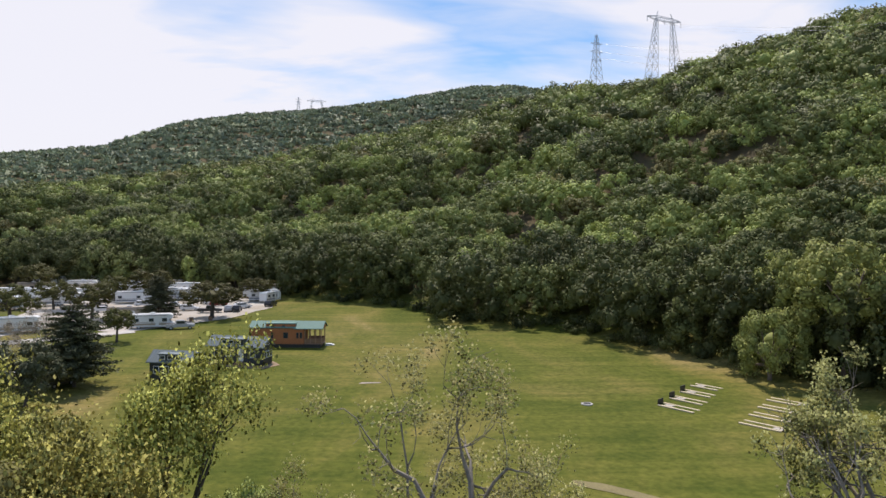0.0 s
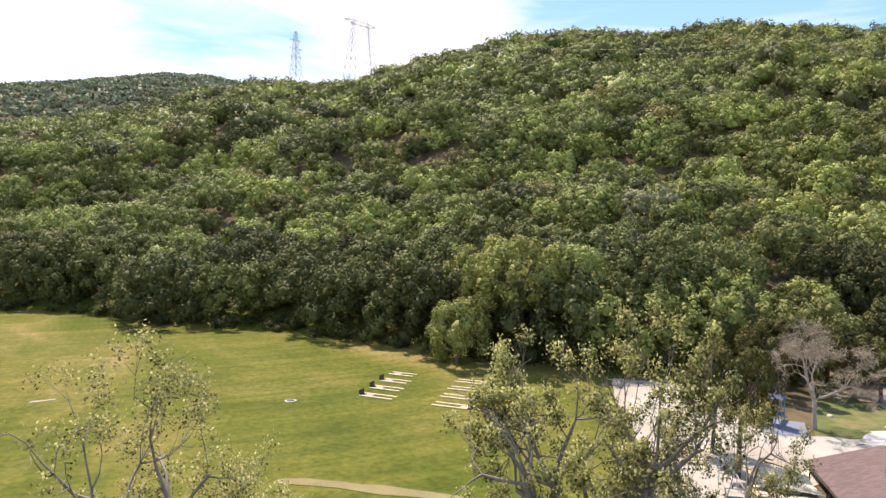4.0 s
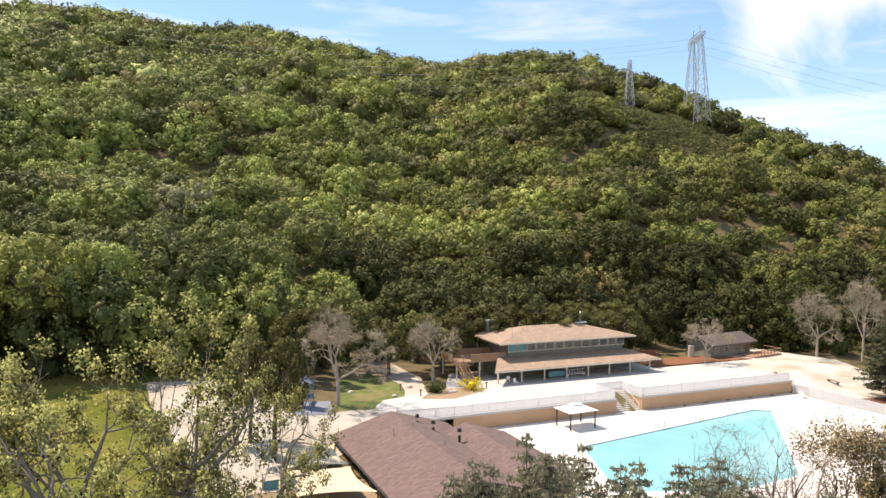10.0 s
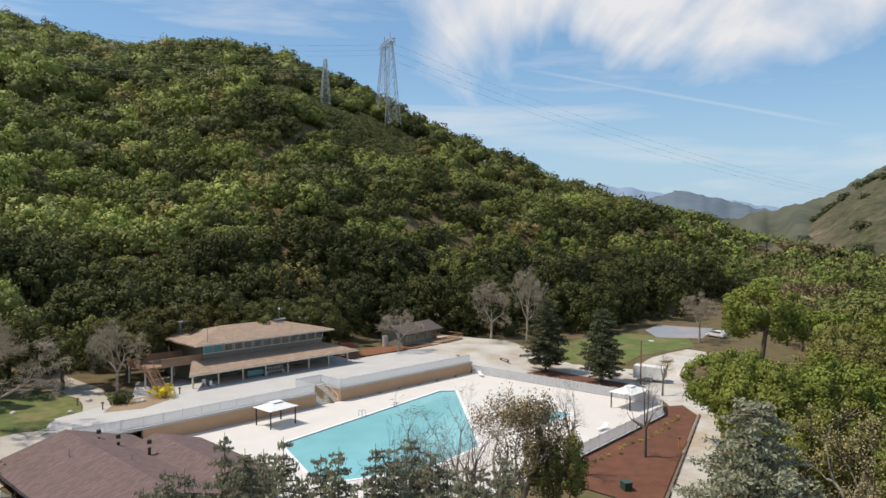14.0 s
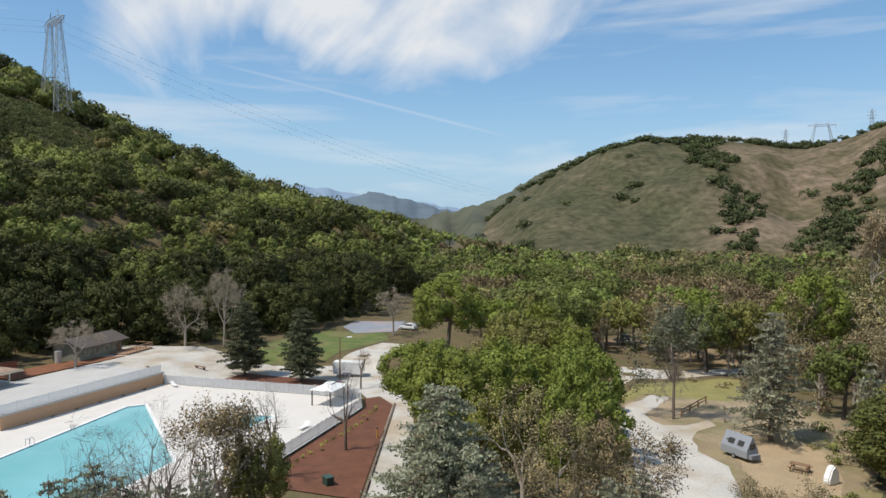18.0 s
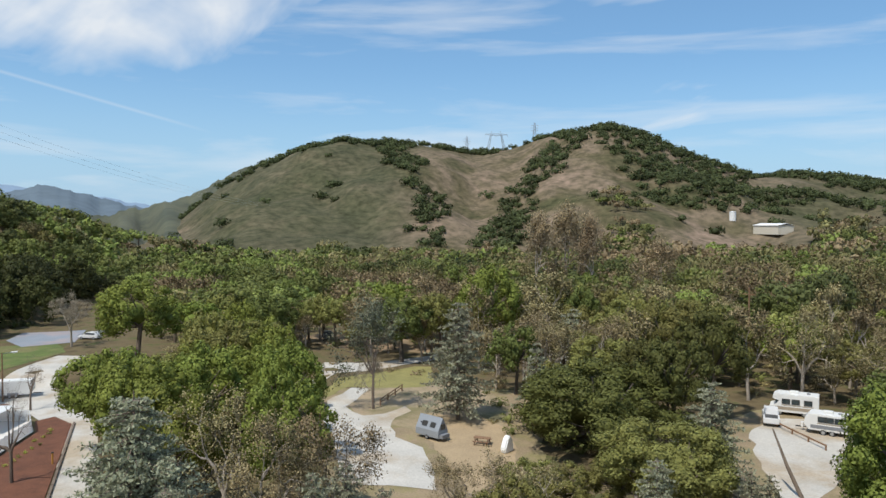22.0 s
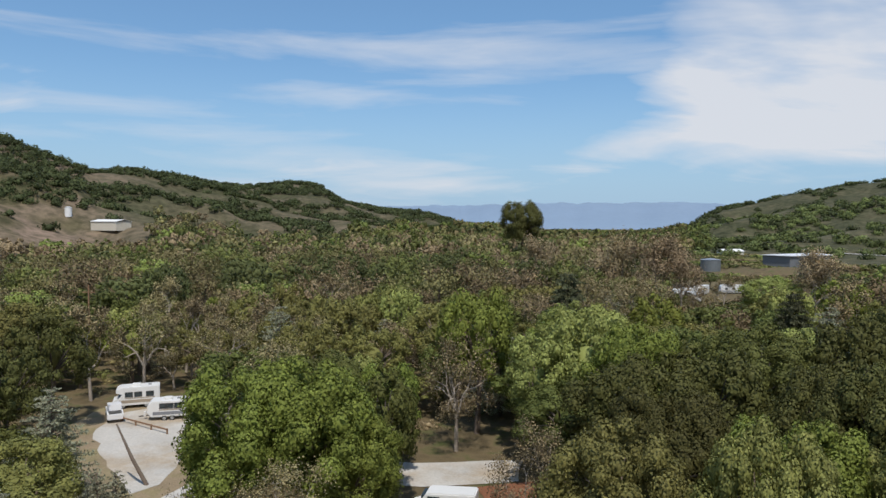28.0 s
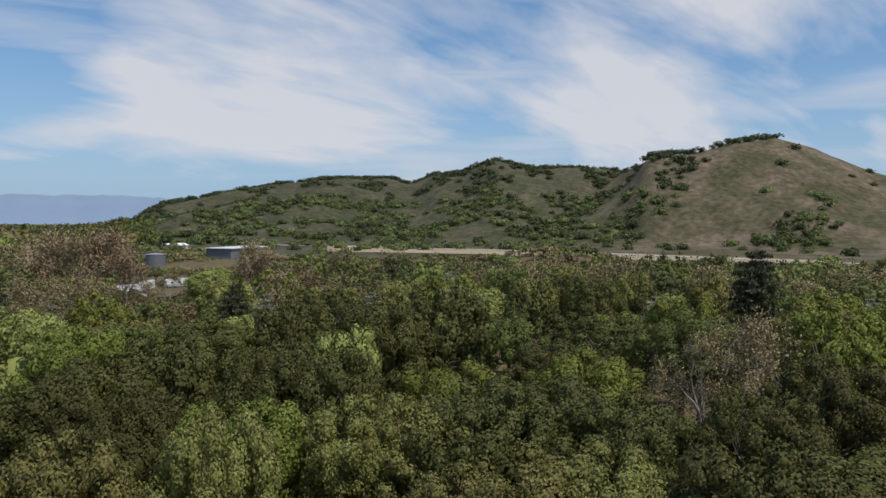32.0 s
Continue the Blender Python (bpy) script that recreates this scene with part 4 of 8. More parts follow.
def make_kinds():
    for k, kind in enumerate(("oak", "maple", "willow", "olive", "green_oak")):
        bark = M_DARKBARK if "oak" in kind else M_BARK
        TREE_KINDS[kind] = {"near": [dense_tree(kind, 100 + k * 10 + j, 26000, 0.07, bark, 76) for j in range(2)],
                            "mid": [dense_tree(kind, 200 + k * 10 + j, 8000, 0.105, bark, 52) for j in range(3)],
                            "far": [dense_tree(kind, 300 + k * 10 + j, 3000, 0.16, bark, 36, 3.4, (0.15, 0.28)) for j in range(3)]}
    TREE_KINDS["budding"] = {"near": [open_tree("budding", 400 + j, 13000, 0.048, M_PALE, 4, 2, tight=0.3, stout=1.3) for j in range(2)],
                             "mid": [open_tree("budding", 410 + j, 6500, 0.07, M_PALE, 4, 2, tight=0.36, stout=1.3) for j in range(3)],
                             "far": [open_tree("budding", 420 + j, 3200, 0.115, M_PALE, 3, 2, tight=0.42) for j in range(3)]}
    TREE_KINDS["sycamore"] = {"near": [open_tree("sycamore", 500 + j, 20000, 0.042, M_SYC, 4, 3, tight=0.15, some=0.5, stout=1.7, bend=0.42) for j in range(3)],
                              "mid": [open_tree("sycamore", 510 + j, 1500, 0.14, M_SYC, 3, 2) for j in range(2)]}
    TREE_KINDS["acacia"] = {"near": [open_tree("acacia", 540 + j, 17000, 0.055, M_DARKBARK, 4, 2, lean=0.5, tight=0.34, some=0.8, stout=1.8, bend=0.4) for j in range(2)]}
    TREE_KINDS["poplar"] = {"near": [open_tree("poplar", 560 + j, 9000, 0.085, M_PALE, 4, 2, tight=0.45) for j in range(2)]}
    TREE_KINDS["young_sycamore"] = {"near": [open_tree("young_sycamore", 520 + j, 10500, 0.038, M_SYC, 4, 2, tight=0.19, some=0.85, stout=1.3, bend=0.34) for j in range(2)]}
    TREE_KINDS["bare"] = {"near": [open_tree("bare", 600 + j, 3600, 0.36, M_PALE, 4, 3, twig=True) for j in range(3)]}
    TREE_KINDS["bare_dark"] = {"near": [open_tree("bare", 620 + j, 1500, 0.21, M_BARK, 4, 2, twig=True, slim=0.03, stout=1.5) for j in range(2)]}
    TREE_KINDS["cedar"] = {"near": [conifer("cedar", 700 + j, 62, 230, 0.085, M_BARK, 0.66) for j in range(2)],
                           "mid": [conifer("cedar", 710 + j, 30, 90, 0.15, M_BARK, 0.62) for j in range(2)],
                           "far": [conifer("cedar", 720 + j, 20, 40, 0.24, M_BARK, 0.62) for j in range(2)]}
    TREE_KINDS["grey_pine"] = {"near": [open_tree("grey_pine", 750 + j, 7000, 0.07, M_BARK, 4, 2, first=2.8, tight=0.34, stout=0.7) for j in range(2)]}
    TREE_KINDS["cypress"] = {"near": [dense_tree("pine", 740 + j, 7000, 0.13, M_DARKBARK, 48, 1.6) for j in range(2)]}
    TREE_KINDS["pine"] = {"near": [conifer("pine", 730 + j, 46, 130, 0.17, M_DARKBARK, 0.42, 1.2) for j in range(2)]}


make_kinds()
TREE_LABEL = {
    "grey_pine": ("pine_tree", "sparse grey-green pine on a tall bare trunk"),
    "cypress": ("cypress_tree", "broad dark green cypress with a ragged crown"),
    "young_sycamore": ("sycamore_tree", "sycamore just leafing, its grey limbs and twigs showing"),
    "poplar": ("poplar_tree", "tall tree hazed with tan buds, pale limbs showing"),
    "acacia": ("acacia_tree", "yellow-green tree in new leaf on dark crooked limbs"),
    "oak": ("live_oak", "dark green live oak with a dense round crown"),
    "green_oak": ("live_oak", "green live oak with a dense spreading crown"),
    "maple": ("maple_tree", "bright green maple in fresh spring leaf"),
    "willow": ("willow_tree", "pale yellow-green tree in new leaf"),
    "olive": ("bay_tree", "olive-green tree with a ragged crown"),
    "budding": ("budding_tree", "tree in brown bud with pale limbs showing"),
    "sycamore": ("sycamore_tree", "open sycamore with sparse new leaves and grey limbs"),
    "bare": ("bare_tree", "leafless tree with pale grey limbs"),
    "bare_dark": ("young_bare_tree", "slim leafless tree with brown branches"),
    "cedar": ("cedar_tree", "grey-green cedar with layered drooping sprays"),
    "pine": ("pine_tree", "dark green conical pine"),
}
PLANTED = []


def tree(kind, x, y, height, radius, near="", sink=0.05, fine=""):
    r = math.hypot(x, y)
    seen = r * 4.6 / radius
    lod = "near" if seen < 62 else "mid" if seen < 112 else "far"
    lod = fine or lod
    sets = TREE_KINDS[kind]
    variants = sets.get(lod) or sets.get("mid") or sets["near"]
    name, label = TREE_LABEL[kind]
    trunk, crown = variants[len(PLANTED) % len(variants)]
    root = tagged(new(name), label + (" " + near if near else ""), "tree", group=name.replace("_", " ") + "s of the valley")
    root.matrix_world = pose(x, y, float(ground(x, y)) - sink, 0, 0, (len(PLANTED) * 77) % 360)
    root.scale = (radius / 4, radius / 4, height / 10)
    for nm, me in (("trunk", trunk), ("crown", crown)):
        if me:
            o = new(nm, me)
            o.parent = root
    PLANTED.append((x, y, radius))
    return root


def grove(kind, rows, near=""):
    """rows: bearing, distance, height, radius."""
    for b, d, h, r in rows:
        tree(kind, d * math.sin(radians(b)), d * math.cos(radians(b)), h, r, near)


grove("acacia", [(-20.6, 36, 18.6, 5.2), (-26.6, 32, 17.0, 5.0), (-32, 36, 18.0, 5.2)])
grove("young_sycamore", [(0.9, 34, 19.2, 7.2), (9, 31, 15.0, 4.4), (-12, 33, 13.5, 4.0)])
grove("sycamore", [(32.8, 36, 18.9, 6.6), (38.2, 38, 20.0, 6.8), (44.2, 40, 16.8, 4.8), (28.0, 32, 13.0, 3.8)])
grove("willow", [(-31.5, 28, 14.6, 4.0), (-25, 27, 13.4, 3.6), (-20, 30, 13.2, 3.4), (-15, 33, 12.6, 3.0), (29.3, 116, 20.0, 8.4), (33.6, 119, 17.0, 6.4), (26.5, 122, 17.0, 6.0)])
grove("olive", [(-31, 40, 15.5, 5.0), (-35, 30, 16.5, 4.4), (91.8, 61, 9.4, 2.9)])
grove("oak", [(51.5, 119, 11, 5.5), (54.8, 118, 10, 4.5), (48, 112, 11, 5), (59, 122, 10, 6), (62, 128, 11, 6), (65.5, 131, 10.5, 6), (69, 133, 11, 6), (72.5, 136, 11, 6)])
grove("oak", [(45.8, 74, 13.2, 3.8), (44.0, 80, 11.0, 3.4), (-24.4, 144, 6.4, 3.6), (-19.0, 262, 10, 8), (-22.5, 268, 11, 8), (-26, 275, 11, 9), (-29.5, 255, 9, 7), (-16, 240, 9, 6.5), (-28.4, 200, 7.5, 4.5), (-24.5, 216, 7, 4.5), (-17.8, 172, 8.4, 7.0), (-14.5, 205, 6.5, 5.0), (-22, 210, 9.0, 6.0), (-26, 178, 8.5, 5.5), (-31, 172, 9.0, 6.0), (195.5, 60, 14.0, 6.2)])
grove("cypress", [(-30.2, 102, 8.6, 4.0)])
grove("pine", [(-27.2, 110, 11.6, 5.6), (188.9, 105, 17.5, 4.6), (205, 112, 15, 3.6), (-21.5, 168, 10.5, 4.4), (90.9, 130, 13.6, 4.2), (95.2, 124, 13.0, 4.0), (244.6, 108, 21.0, 5.0)])
grove("bare", [(-29.6, 116, 10.0, 5.2), (50.8, 97, 13.2, 6.6), (58.3, 113, 10.2, 4.6), (79.2, 138, 8.4, 4.4), (86.6, 154, 12.4, 6.0), (89.4, 152, 15.5, 5.0), (102.4, 160, 11.0, 4.6), (124.1, 95, 7.0, 2.0)])
grove("bare_dark", [(84.5, 55, 14.2, 3.9), (81.2, 53, 12.8, 3.0), (93.0, 77, 11.4, 2.6), (98.6, 85, 10.8, 2.6), (99.8, 117, 8.0, 2.4), (79, 50, 12.6, 2.4), (83, 48, 14.0, 6.2), (86.4, 50, 12.8, 5.2), (79.6, 46, 14.6, 6.0)])
grove("cedar", [(60.0, 39, 11.3, 2.7), (61.5, 38, 12.5, 2.5), (62.9, 38, 12.4, 2.2), (64.4, 40, 11.0, 2.3), (65.8, 40, 13.5, 2.3), (67.3, 39, 12.8, 3.0), (68.7, 41, 12.1, 3.0), (70.2, 38, 13.6, 2.4), (71.6, 39, 11.2, 2.4), (73.1, 42, 11.3, 2.7), (74.5, 41, 12.0, 2.6), (76.0, 38, 11.0, 2.4), (77.4, 41, 12.2, 2.5), (78.9, 41, 12.3, 2.4), (80.3, 42, 13.0, 2.4), (81.8, 41, 12.5, 2.9), (83.2, 41, 11.8, 3.0), (84.7, 39, 12.2, 2.8), (86.1, 39, 12.4, 2.2), (87.6, 41, 13.2, 2.7)])
grove("grey_pine", [(124.2, 93.4, 14.4, 5.0)])
grove("cedar", [(106.4, 44, 16.2, 6.8), (108.5, 38, 11.5, 3.4), (131.0, 88, 15.0, 5.6), (137.2, 86, 10.5, 3.0), (150.4, 68, 10.4, 4.2), (154.4, 60, 5.2, 2.2), (146.5, 50, 8.6, 3.2), (153.2, 58, 6.0, 2.2), (166.2, 96, 13.6, 4.6), (140, 118, 11, 4.6)])
grove("maple", [(117.2, 58, 11.9, 3.9), (105.6, 83, 13.2, 4.6), (106.9, 75, 13.6, 5.2), (111.2, 79, 13.4, 5.4), (115.6, 81, 12.8, 5.0), (117.4, 74, 12.2, 3.8), (109.0, 66, 12.2, 4.4), (106.6, 131, 15.2, 7.2), (164.0, 52, 14.4, 5.6), (168.4, 51, 14.8, 5.6), (172.0, 50, 11.0, 3.8), (181.8, 82, 17.0, 4.8), (133.5, 128, 17, 6)])
grove("willow", [(190.4, 76, 15.2, 5.0), (186.8, 74, 12.8, 4.0), (203.5, 190, 11.5, 8.0), (224, 120, 13, 7.0), (213, 62, 15, 4.0)])
grove("poplar", [(186.6, 200, 20.0, 6.0), (192.4, 186, 21.5, 7.5), (195.4, 182, 21.0, 8.0), (197.4, 190, 19.0, 5.6), (137.2, 232, 27, 6.5), (139.4, 238, 30, 7.5), (141.4, 228, 26, 6), (146.4, 200, 20, 7), (206.4, 185, 18, 7)])
grove("budding", [(198.2, 205, 9, 3.4), (200.3, 214, 8.5, 3.2), (199.3, 190, 6, 3), (115.7, 50, 11.4, 4.4), (121, 54, 10.0, 3.8), (133.6, 54, 6.6, 3.0), (131.2, 57, 5.2, 2.4), (137.6, 52, 6.2, 3.0), (145, 64, 6.4, 3.0), (87.6, 60, 12.0, 4.0), (89.2, 60.5, 12.8, 3.8), (112.8, 58, 11.6, 4.2), (166.4, 43, 10.0, 4.2), (160.2, 45, 7.8, 3.0), (156.4, 108, 12.6, 4.6), (187.5, 46, 11.5, 3.6), (137.8, 135, 14.5, 5.5), (241, 62, 15.5, 5.0), (246, 72, 15, 5)])
grove("oak", [(224.6, 46, 13.6, 5.4), (229.5, 52, 13.4, 5.2), (235.5, 48, 13.0, 4.6), (145.6, 88, 10.8, 4.4), (199.5, 62, 14.5, 4.6), (207.5, 58, 14.2, 4.6), (211.5, 56, 14.8, 4.8), (216, 70, 17.0, 5.6), (221, 76, 17.6, 5.6), (209, 80, 15.5, 5.0), (250, 62, 14, 5)])
grove("cedar", [(122.0, 45, 9.4, 3.0), (125.0, 43, 8.4, 2.8), (119.5, 43, 9.6, 2.8)])
grove("olive", [(135.5, 48, 7.0, 2.8), (193.0, 42, 12.6, 4.4), (204.0, 38, 14.6, 3.6), (228, 40, 11.4, 4.8), (219, 46, 12.6, 4.6), (213.5, 47, 12.4, 4.2), (222.5, 39, 10.6, 4.0), (234, 41, 11.4, 4.2), (136.5, 60, 4.4, 2.6), (139.5, 58, 4.8, 2.8), (143.5, 60, 5.2, 2.8), ])
grove("oak", [(150.3, 94, 14.0, 4.6), (147.6, 82, 12.0, 4.0)])


def fill_woods():
    """The camp's other trees, kept off the roads, pitches and lawns."""
    rng = random.Random(21)
    spots = []
    for i in range(-19, 19):
        for j in range(-19, 4):
            spots.append((i * 8.2 + rng.uniform(-3.4, 3.4), j * 8.2 + rng.uniform(-3.4, 3.4)))
    rng.shuffle(spots)
    for x, y in spots:
        r, b = math.hypot(x, y), (float(bearing_of(x, y)) + 60) % 360 - 60
        if not (36 < r < 152 and 103 < b < 262):
            continue
        if any(b0 < b < b1 and r0 < r < r1 for b0, b1, r0, r1 in OPEN_GROUND):
            continue
        rad = rng.uniform(4.2, 7.0) if b > 183 else rng.uniform(3.2, 5.8)
        if any(math.hypot(x - px, y - py) < (0.7 if b > 203 else 0.55) * (rad + pr) for px, py, pr in PLANTED):
            continue
        dark = b > 194 and r < 135
        if rng.random() < 0.22:
            kind = rng.choice(("cedar", "maple", "willow", "green_oak"))
        else:
            q = 3.0 + 2.4 * float(ripple(np.array([x]), np.array([y]), 38, 61)[0]) + rng.uniform(-0.9, 0.9)
            drift = ("oak", "olive", "green_oak", "oak", "maple", "oak", "budding") if dark else ("green_oak", "olive", "olive", "budding", "budding", "maple", "maple")
            kind = drift[max(0, min(6, int(q)))]
            if b < 118 and kind == "budding":
                kind = "maple"
        tall = rng.uniform(8.5, 13.5) + (2.0 if b > 190 else 0)
        if r < 60:
            tall = min(tall, 13.0)
        if 196 < b < 202.5:
            tall = min(tall, 24 - 0.132 * r)
            rad = min(rad, 0.6 * tall)
        tree(kind, x, y, tall, rad)


def understorey():
    """Smaller trees that close the gaps between the tall ones."""
    rng = random.Random(22)
    for i in range(-22, 22):
        for j in range(-22, 3):
            x, y = i * 6.8 + rng.uniform(-2.8, 2.8), j * 6.8 + rng.uniform(-2.8, 2.8)
            r, b = math.hypot(x, y), (float(bearing_of(x, y)) + 60) % 360 - 60
            rad, tall = rng.uniform(2.4, 3.8), rng.uniform(5.0, 8.8)
            kind = rng.choice(("budding", "budding", "olive", "green_oak", "budding", "olive"))
            if not (80 < r < 152 and 108 < b < 200) or any(b0 < b < b1 and r0 < r < r1 for b0, b1, r0, r1 in OPEN_GROUND):
                continue
            if any(math.hypot(x - px, y - py) < 0.42 * (rad + pr) for px, py, pr in PLANTED):
                continue
            tree(kind, x, y, tall, rad)


# bearings and distances between which the ground lies open
OPEN_GROUND = [(96, 105.2, 0, 75), (121.5, 135.8, 0, 100), (116.5, 124, 88, 135), (119, 132.5, 84, 124), (119, 124, 62, 90), (149.8, 158.3, 0, 106), (158, 161.5, 56, 106), (176.0, 183.0, 0, 74), (96, 104.5, 0, 152), (104, 107, 100, 152), (135, 146.5, 0, 90), (158, 175, 0, 58)]
fill_woods()
understorey()

x, y = 79 * math.sin(radians(141.4)), 79 * math.cos(radians(141.4))
tree("green_oak", x, y, 13.6, 8.8, "reaching the ground", 4.2, "near")
x, y = 113 * math.sin(radians(24.6)), 113 * math.cos(radians(24.6))
tree("willow", x, y, 15.2, 5.4, "leaning out over the lawn", 4.6)


# ---- building tools ----
def part(name, bm, mat, parent, label="", smooth_shade=False):
    """Links a bmesh, or a mesh made before, as one mesh object under a thing or part."""
    if isinstance(bm, bpy.types.Mesh):
        me = bm
    else:
        me = bpy.data.meshes.new(name)
        bmesh.ops.recalc_face_normals(bm, faces=bm.faces)
        bm.to_mesh(me)
        bm.free()
        if mat:
            me.materials.append(mat)
        if smooth_shade:
            for p in me.polygons:
                p.use_smooth = True
    ob = new(name, me)
    if parent is not None:
        ob.parent = parent
    return tagged(ob, label)


def thing(name, label, category, m, group=""):
    root = tagged(new(name), label, category, group)
    root.matrix_world = m
    return root


def add_box(bm, x0, x1, y0, y1, z0, z1, bevel=0.0, slope=0.0):
    """slope: how much the top is drawn in on each side."""
    s = slope
    co = [(x0, y0, z0), (x1, y0, z0), (x1, y1, z0), (x0, y1, z0), (x0 + s, y0 + s, z1), (x1 - s, y0 + s, z1), (x1 - s, y1 - s, z1), (x0 + s, y1 - s, z1)]
    v = [bm.verts.new(c) for c in co]
    for f in ((3, 2, 1, 0), (4, 5, 6, 7), (0, 1, 5, 4), (1, 2, 6, 5), (2, 3, 7, 6), (3, 0, 4, 7)):
        bm.faces.new([v[i] for i in f])
    if bevel:
        es = {e for w in v for e in w.link_edges}
        bmesh.ops.bevel(bm, geom=list(es), offset=bevel, segments=2, affect="EDGES", profile=0.6)
    return bm


def box(x0, x1, y0, y1, z0, z1, bevel=0.0, slope=0.0):
    return add_box(bmesh.new(), x0, x1, y0, y1, z0, z1, bevel, slope)


def slab(points, z0, z1, bm=None):
    """A flat-topped block over a polygon."""
    bm = bm or bmesh.new()
    lo, hi = [bm.verts.new((*p, z0)) for p in points], [bm.verts.new((*p, z1)) for p in points]
    bm.faces.new(hi)
    bm.faces.new(lo[::-1])
    n = len(points)
    for i in range(n):
        bm.faces.new((lo[i], lo[(i + 1) % n], hi[(i + 1) % n], hi[i]))
    return bm


def beam(bm, a, b, w=0.1, h=None):
    """A squared timber or bar from a to b."""
    a, b = Vector(a), Vector(b)
    d = (b - a).normalized()
    side = d.cross(Vector((0, 0, 1)))
    side = Vector((1, 0, 0)) if side.length < 1e-4 else side.normalized()
    up = side.cross(d)
    s, u = side * w / 2, up * (h or w) / 2
    v = [bm.verts.new(p + q) for p in (a, b) for q in (-s - u, s - u, s + u, -s + u)]
    for f in ((0, 1, 2, 3), (7, 6, 5, 4), (0, 4, 5, 1), (1, 5, 6, 2), (2, 6, 7, 3), (3, 7, 4, 0)):
        bm.faces.new([v[i] for i in f])
    return bm


def post(bm, x, y, z0, z1, r, sides=10, r1=None):
    m = Matrix.Translation((x, y, (z0 + z1) / 2))
    bmesh.ops.create_cone(bm, cap_ends=True, segments=sides, radius1=r, radius2=r if r1 is None else r1, depth=z1 - z0, matrix=m)
    return bm


def patch(name, points, mat, lift, label, category, kind="structure", cell=4.0):
    """A sheet laid over the land."""
    bm = bmesh.new()
    bm.faces.new([bm.verts.new((*p, 0)) for p in points])
    P = np.array(points)
    for ax in (0, 1):
        for k in range(int(P[:, ax].min() // cell) + 1, int(P[:, ax].max() // cell) + 1):
            co, no = [0, 0, 0], [0, 0, 0]
            co[ax], no[ax] = k * cell, 1
            bmesh.ops.bisect_plane(bm, geom=bm.verts[:] + bm.edges[:] + bm.faces[:], plane_co=co, plane_no=no)
    for v in bm.verts:
        v.co.z = float(ground(v.co.x, v.co.y)) + lift
    bmesh.ops.triangulate(bm, faces=bm.faces)
    ob = part(name, bm, mat, None)
    me = ob.data
    if me.polygons and me.polygons[0].normal.z < 0:
        me.flip_normals()
    return tagged(ob, label, category, kind=kind)


def wander(points, amount, step=2.0, seed=1):
    """Roughen a polygon's edge."""
    r = random.Random(seed)
    out = []
    for (x0, y0), (x1, y1) in zip(points, points[1:] + points[:1]):
        n = max(1, int(math.hypot(x1 - x0, y1 - y0) / step))
        for i in range(n):
            t = i / n
            w = 0 if i == 0 else amount
            out.append((x0 + (x1 - x0) * t + r.uniform(-w, w), y0 + (y1 - y0) * t + r.uniform(-w, w)))
    return out


def glass_material():
    m, nt, b, N, L = nodes("window_glass")
    b.inputs["Base Color"].default_value = (0.03, 0.045, 0.05, 1)
    b.inputs["Roughness"].default_value, b.inputs["Specular IOR Level"].default_value = 0.06, 0.8
    return m


def water_material():
    m, nt, b, N, L = nodes("pool_water")
    tc, n, bp = N("ShaderNodeTexCoord"), N("ShaderNodeTexNoise"), N("ShaderNodeBump")
    L(tc.outputs["Object"], n.inputs["Vector"])
    n.inputs["Scale"].default_value, n.inputs["Detail"].default_value, n.inputs["Distortion"].default_value = 1.6, 4, 0.8
    bp.inputs["Strength"].default_value, bp.inputs["Distance"].default_value = 0.25, 0.05
    L(n.outputs[0], bp.inputs["Height"])
    rp = N("ShaderNodeValToRGB")
    rp.color_ramp.elements[0].color, rp.color_ramp.elements[1].color = (0.16, 0.43, 0.47, 1), (0.26, 0.55, 0.58, 1)
    n2 = N("ShaderNodeTexNoise")
    n2.inputs["Scale"].default_value = 0.22
    L(tc.outputs["Object"], n2.inputs["Vector"])
    L(n2.outputs[0], rp.inputs[0])
    L(rp.outputs[0], b.inputs["Base Color"])
    b.inputs["Roughness"].default_value, b.inputs["IOR"].default_value = 0.08, 1.33
    L(bp.outputs[0], b.inputs["Normal"])
    return m


def shingle_material(name, col, course=0.28):
    """Rows of small shingles, each a little different, with a dark line under each course."""
    m, nt, b, N, L = nodes(name)
    tc, br = N("ShaderNodeTexCoord"), N("ShaderNodeTexBrick")
    L(tc.outputs["Object"], br.inputs["Vector"])
    br.inputs["Color1"].default_value = (*[c * 0.82 for c in col], 1)
    br.inputs["Color2"].default_value = (*[c * 1.16 for c in col], 1)
    br.inputs["Mortar"].default_value = (*[c * 0.6 for c in col], 1)
    br.inputs["Scale"].default_value, br.inputs["Mortar Size"].default_value = 1.0, 0.012
    br.inputs["Brick Width"].default_value, br.inputs["Row Height"].default_value = 0.5, course
    n = N("ShaderNodeTexNoise")
    n.inputs["Scale"].default_value, n.inputs["Detail"].default_value = 0.5, 6
    L(tc.outputs["Object"], n.inputs["Vector"])
    mr, hs = N("ShaderNodeMapRange"), N("ShaderNodeHueSaturation")
    mr.inputs["To Min"].default_value, mr.inputs["To Max"].default_value = 0.84, 1.16
    L(n.outputs[0], mr.inputs["Value"])
    L(mr.outputs[0], hs.inputs["Value"])
    L(br.outputs["Color"], hs.inputs["Color"])
    L(hs.outputs[0], b.inputs["Base Color"])
    b.inputs["Roughness"].default_value = 0.9
    return m


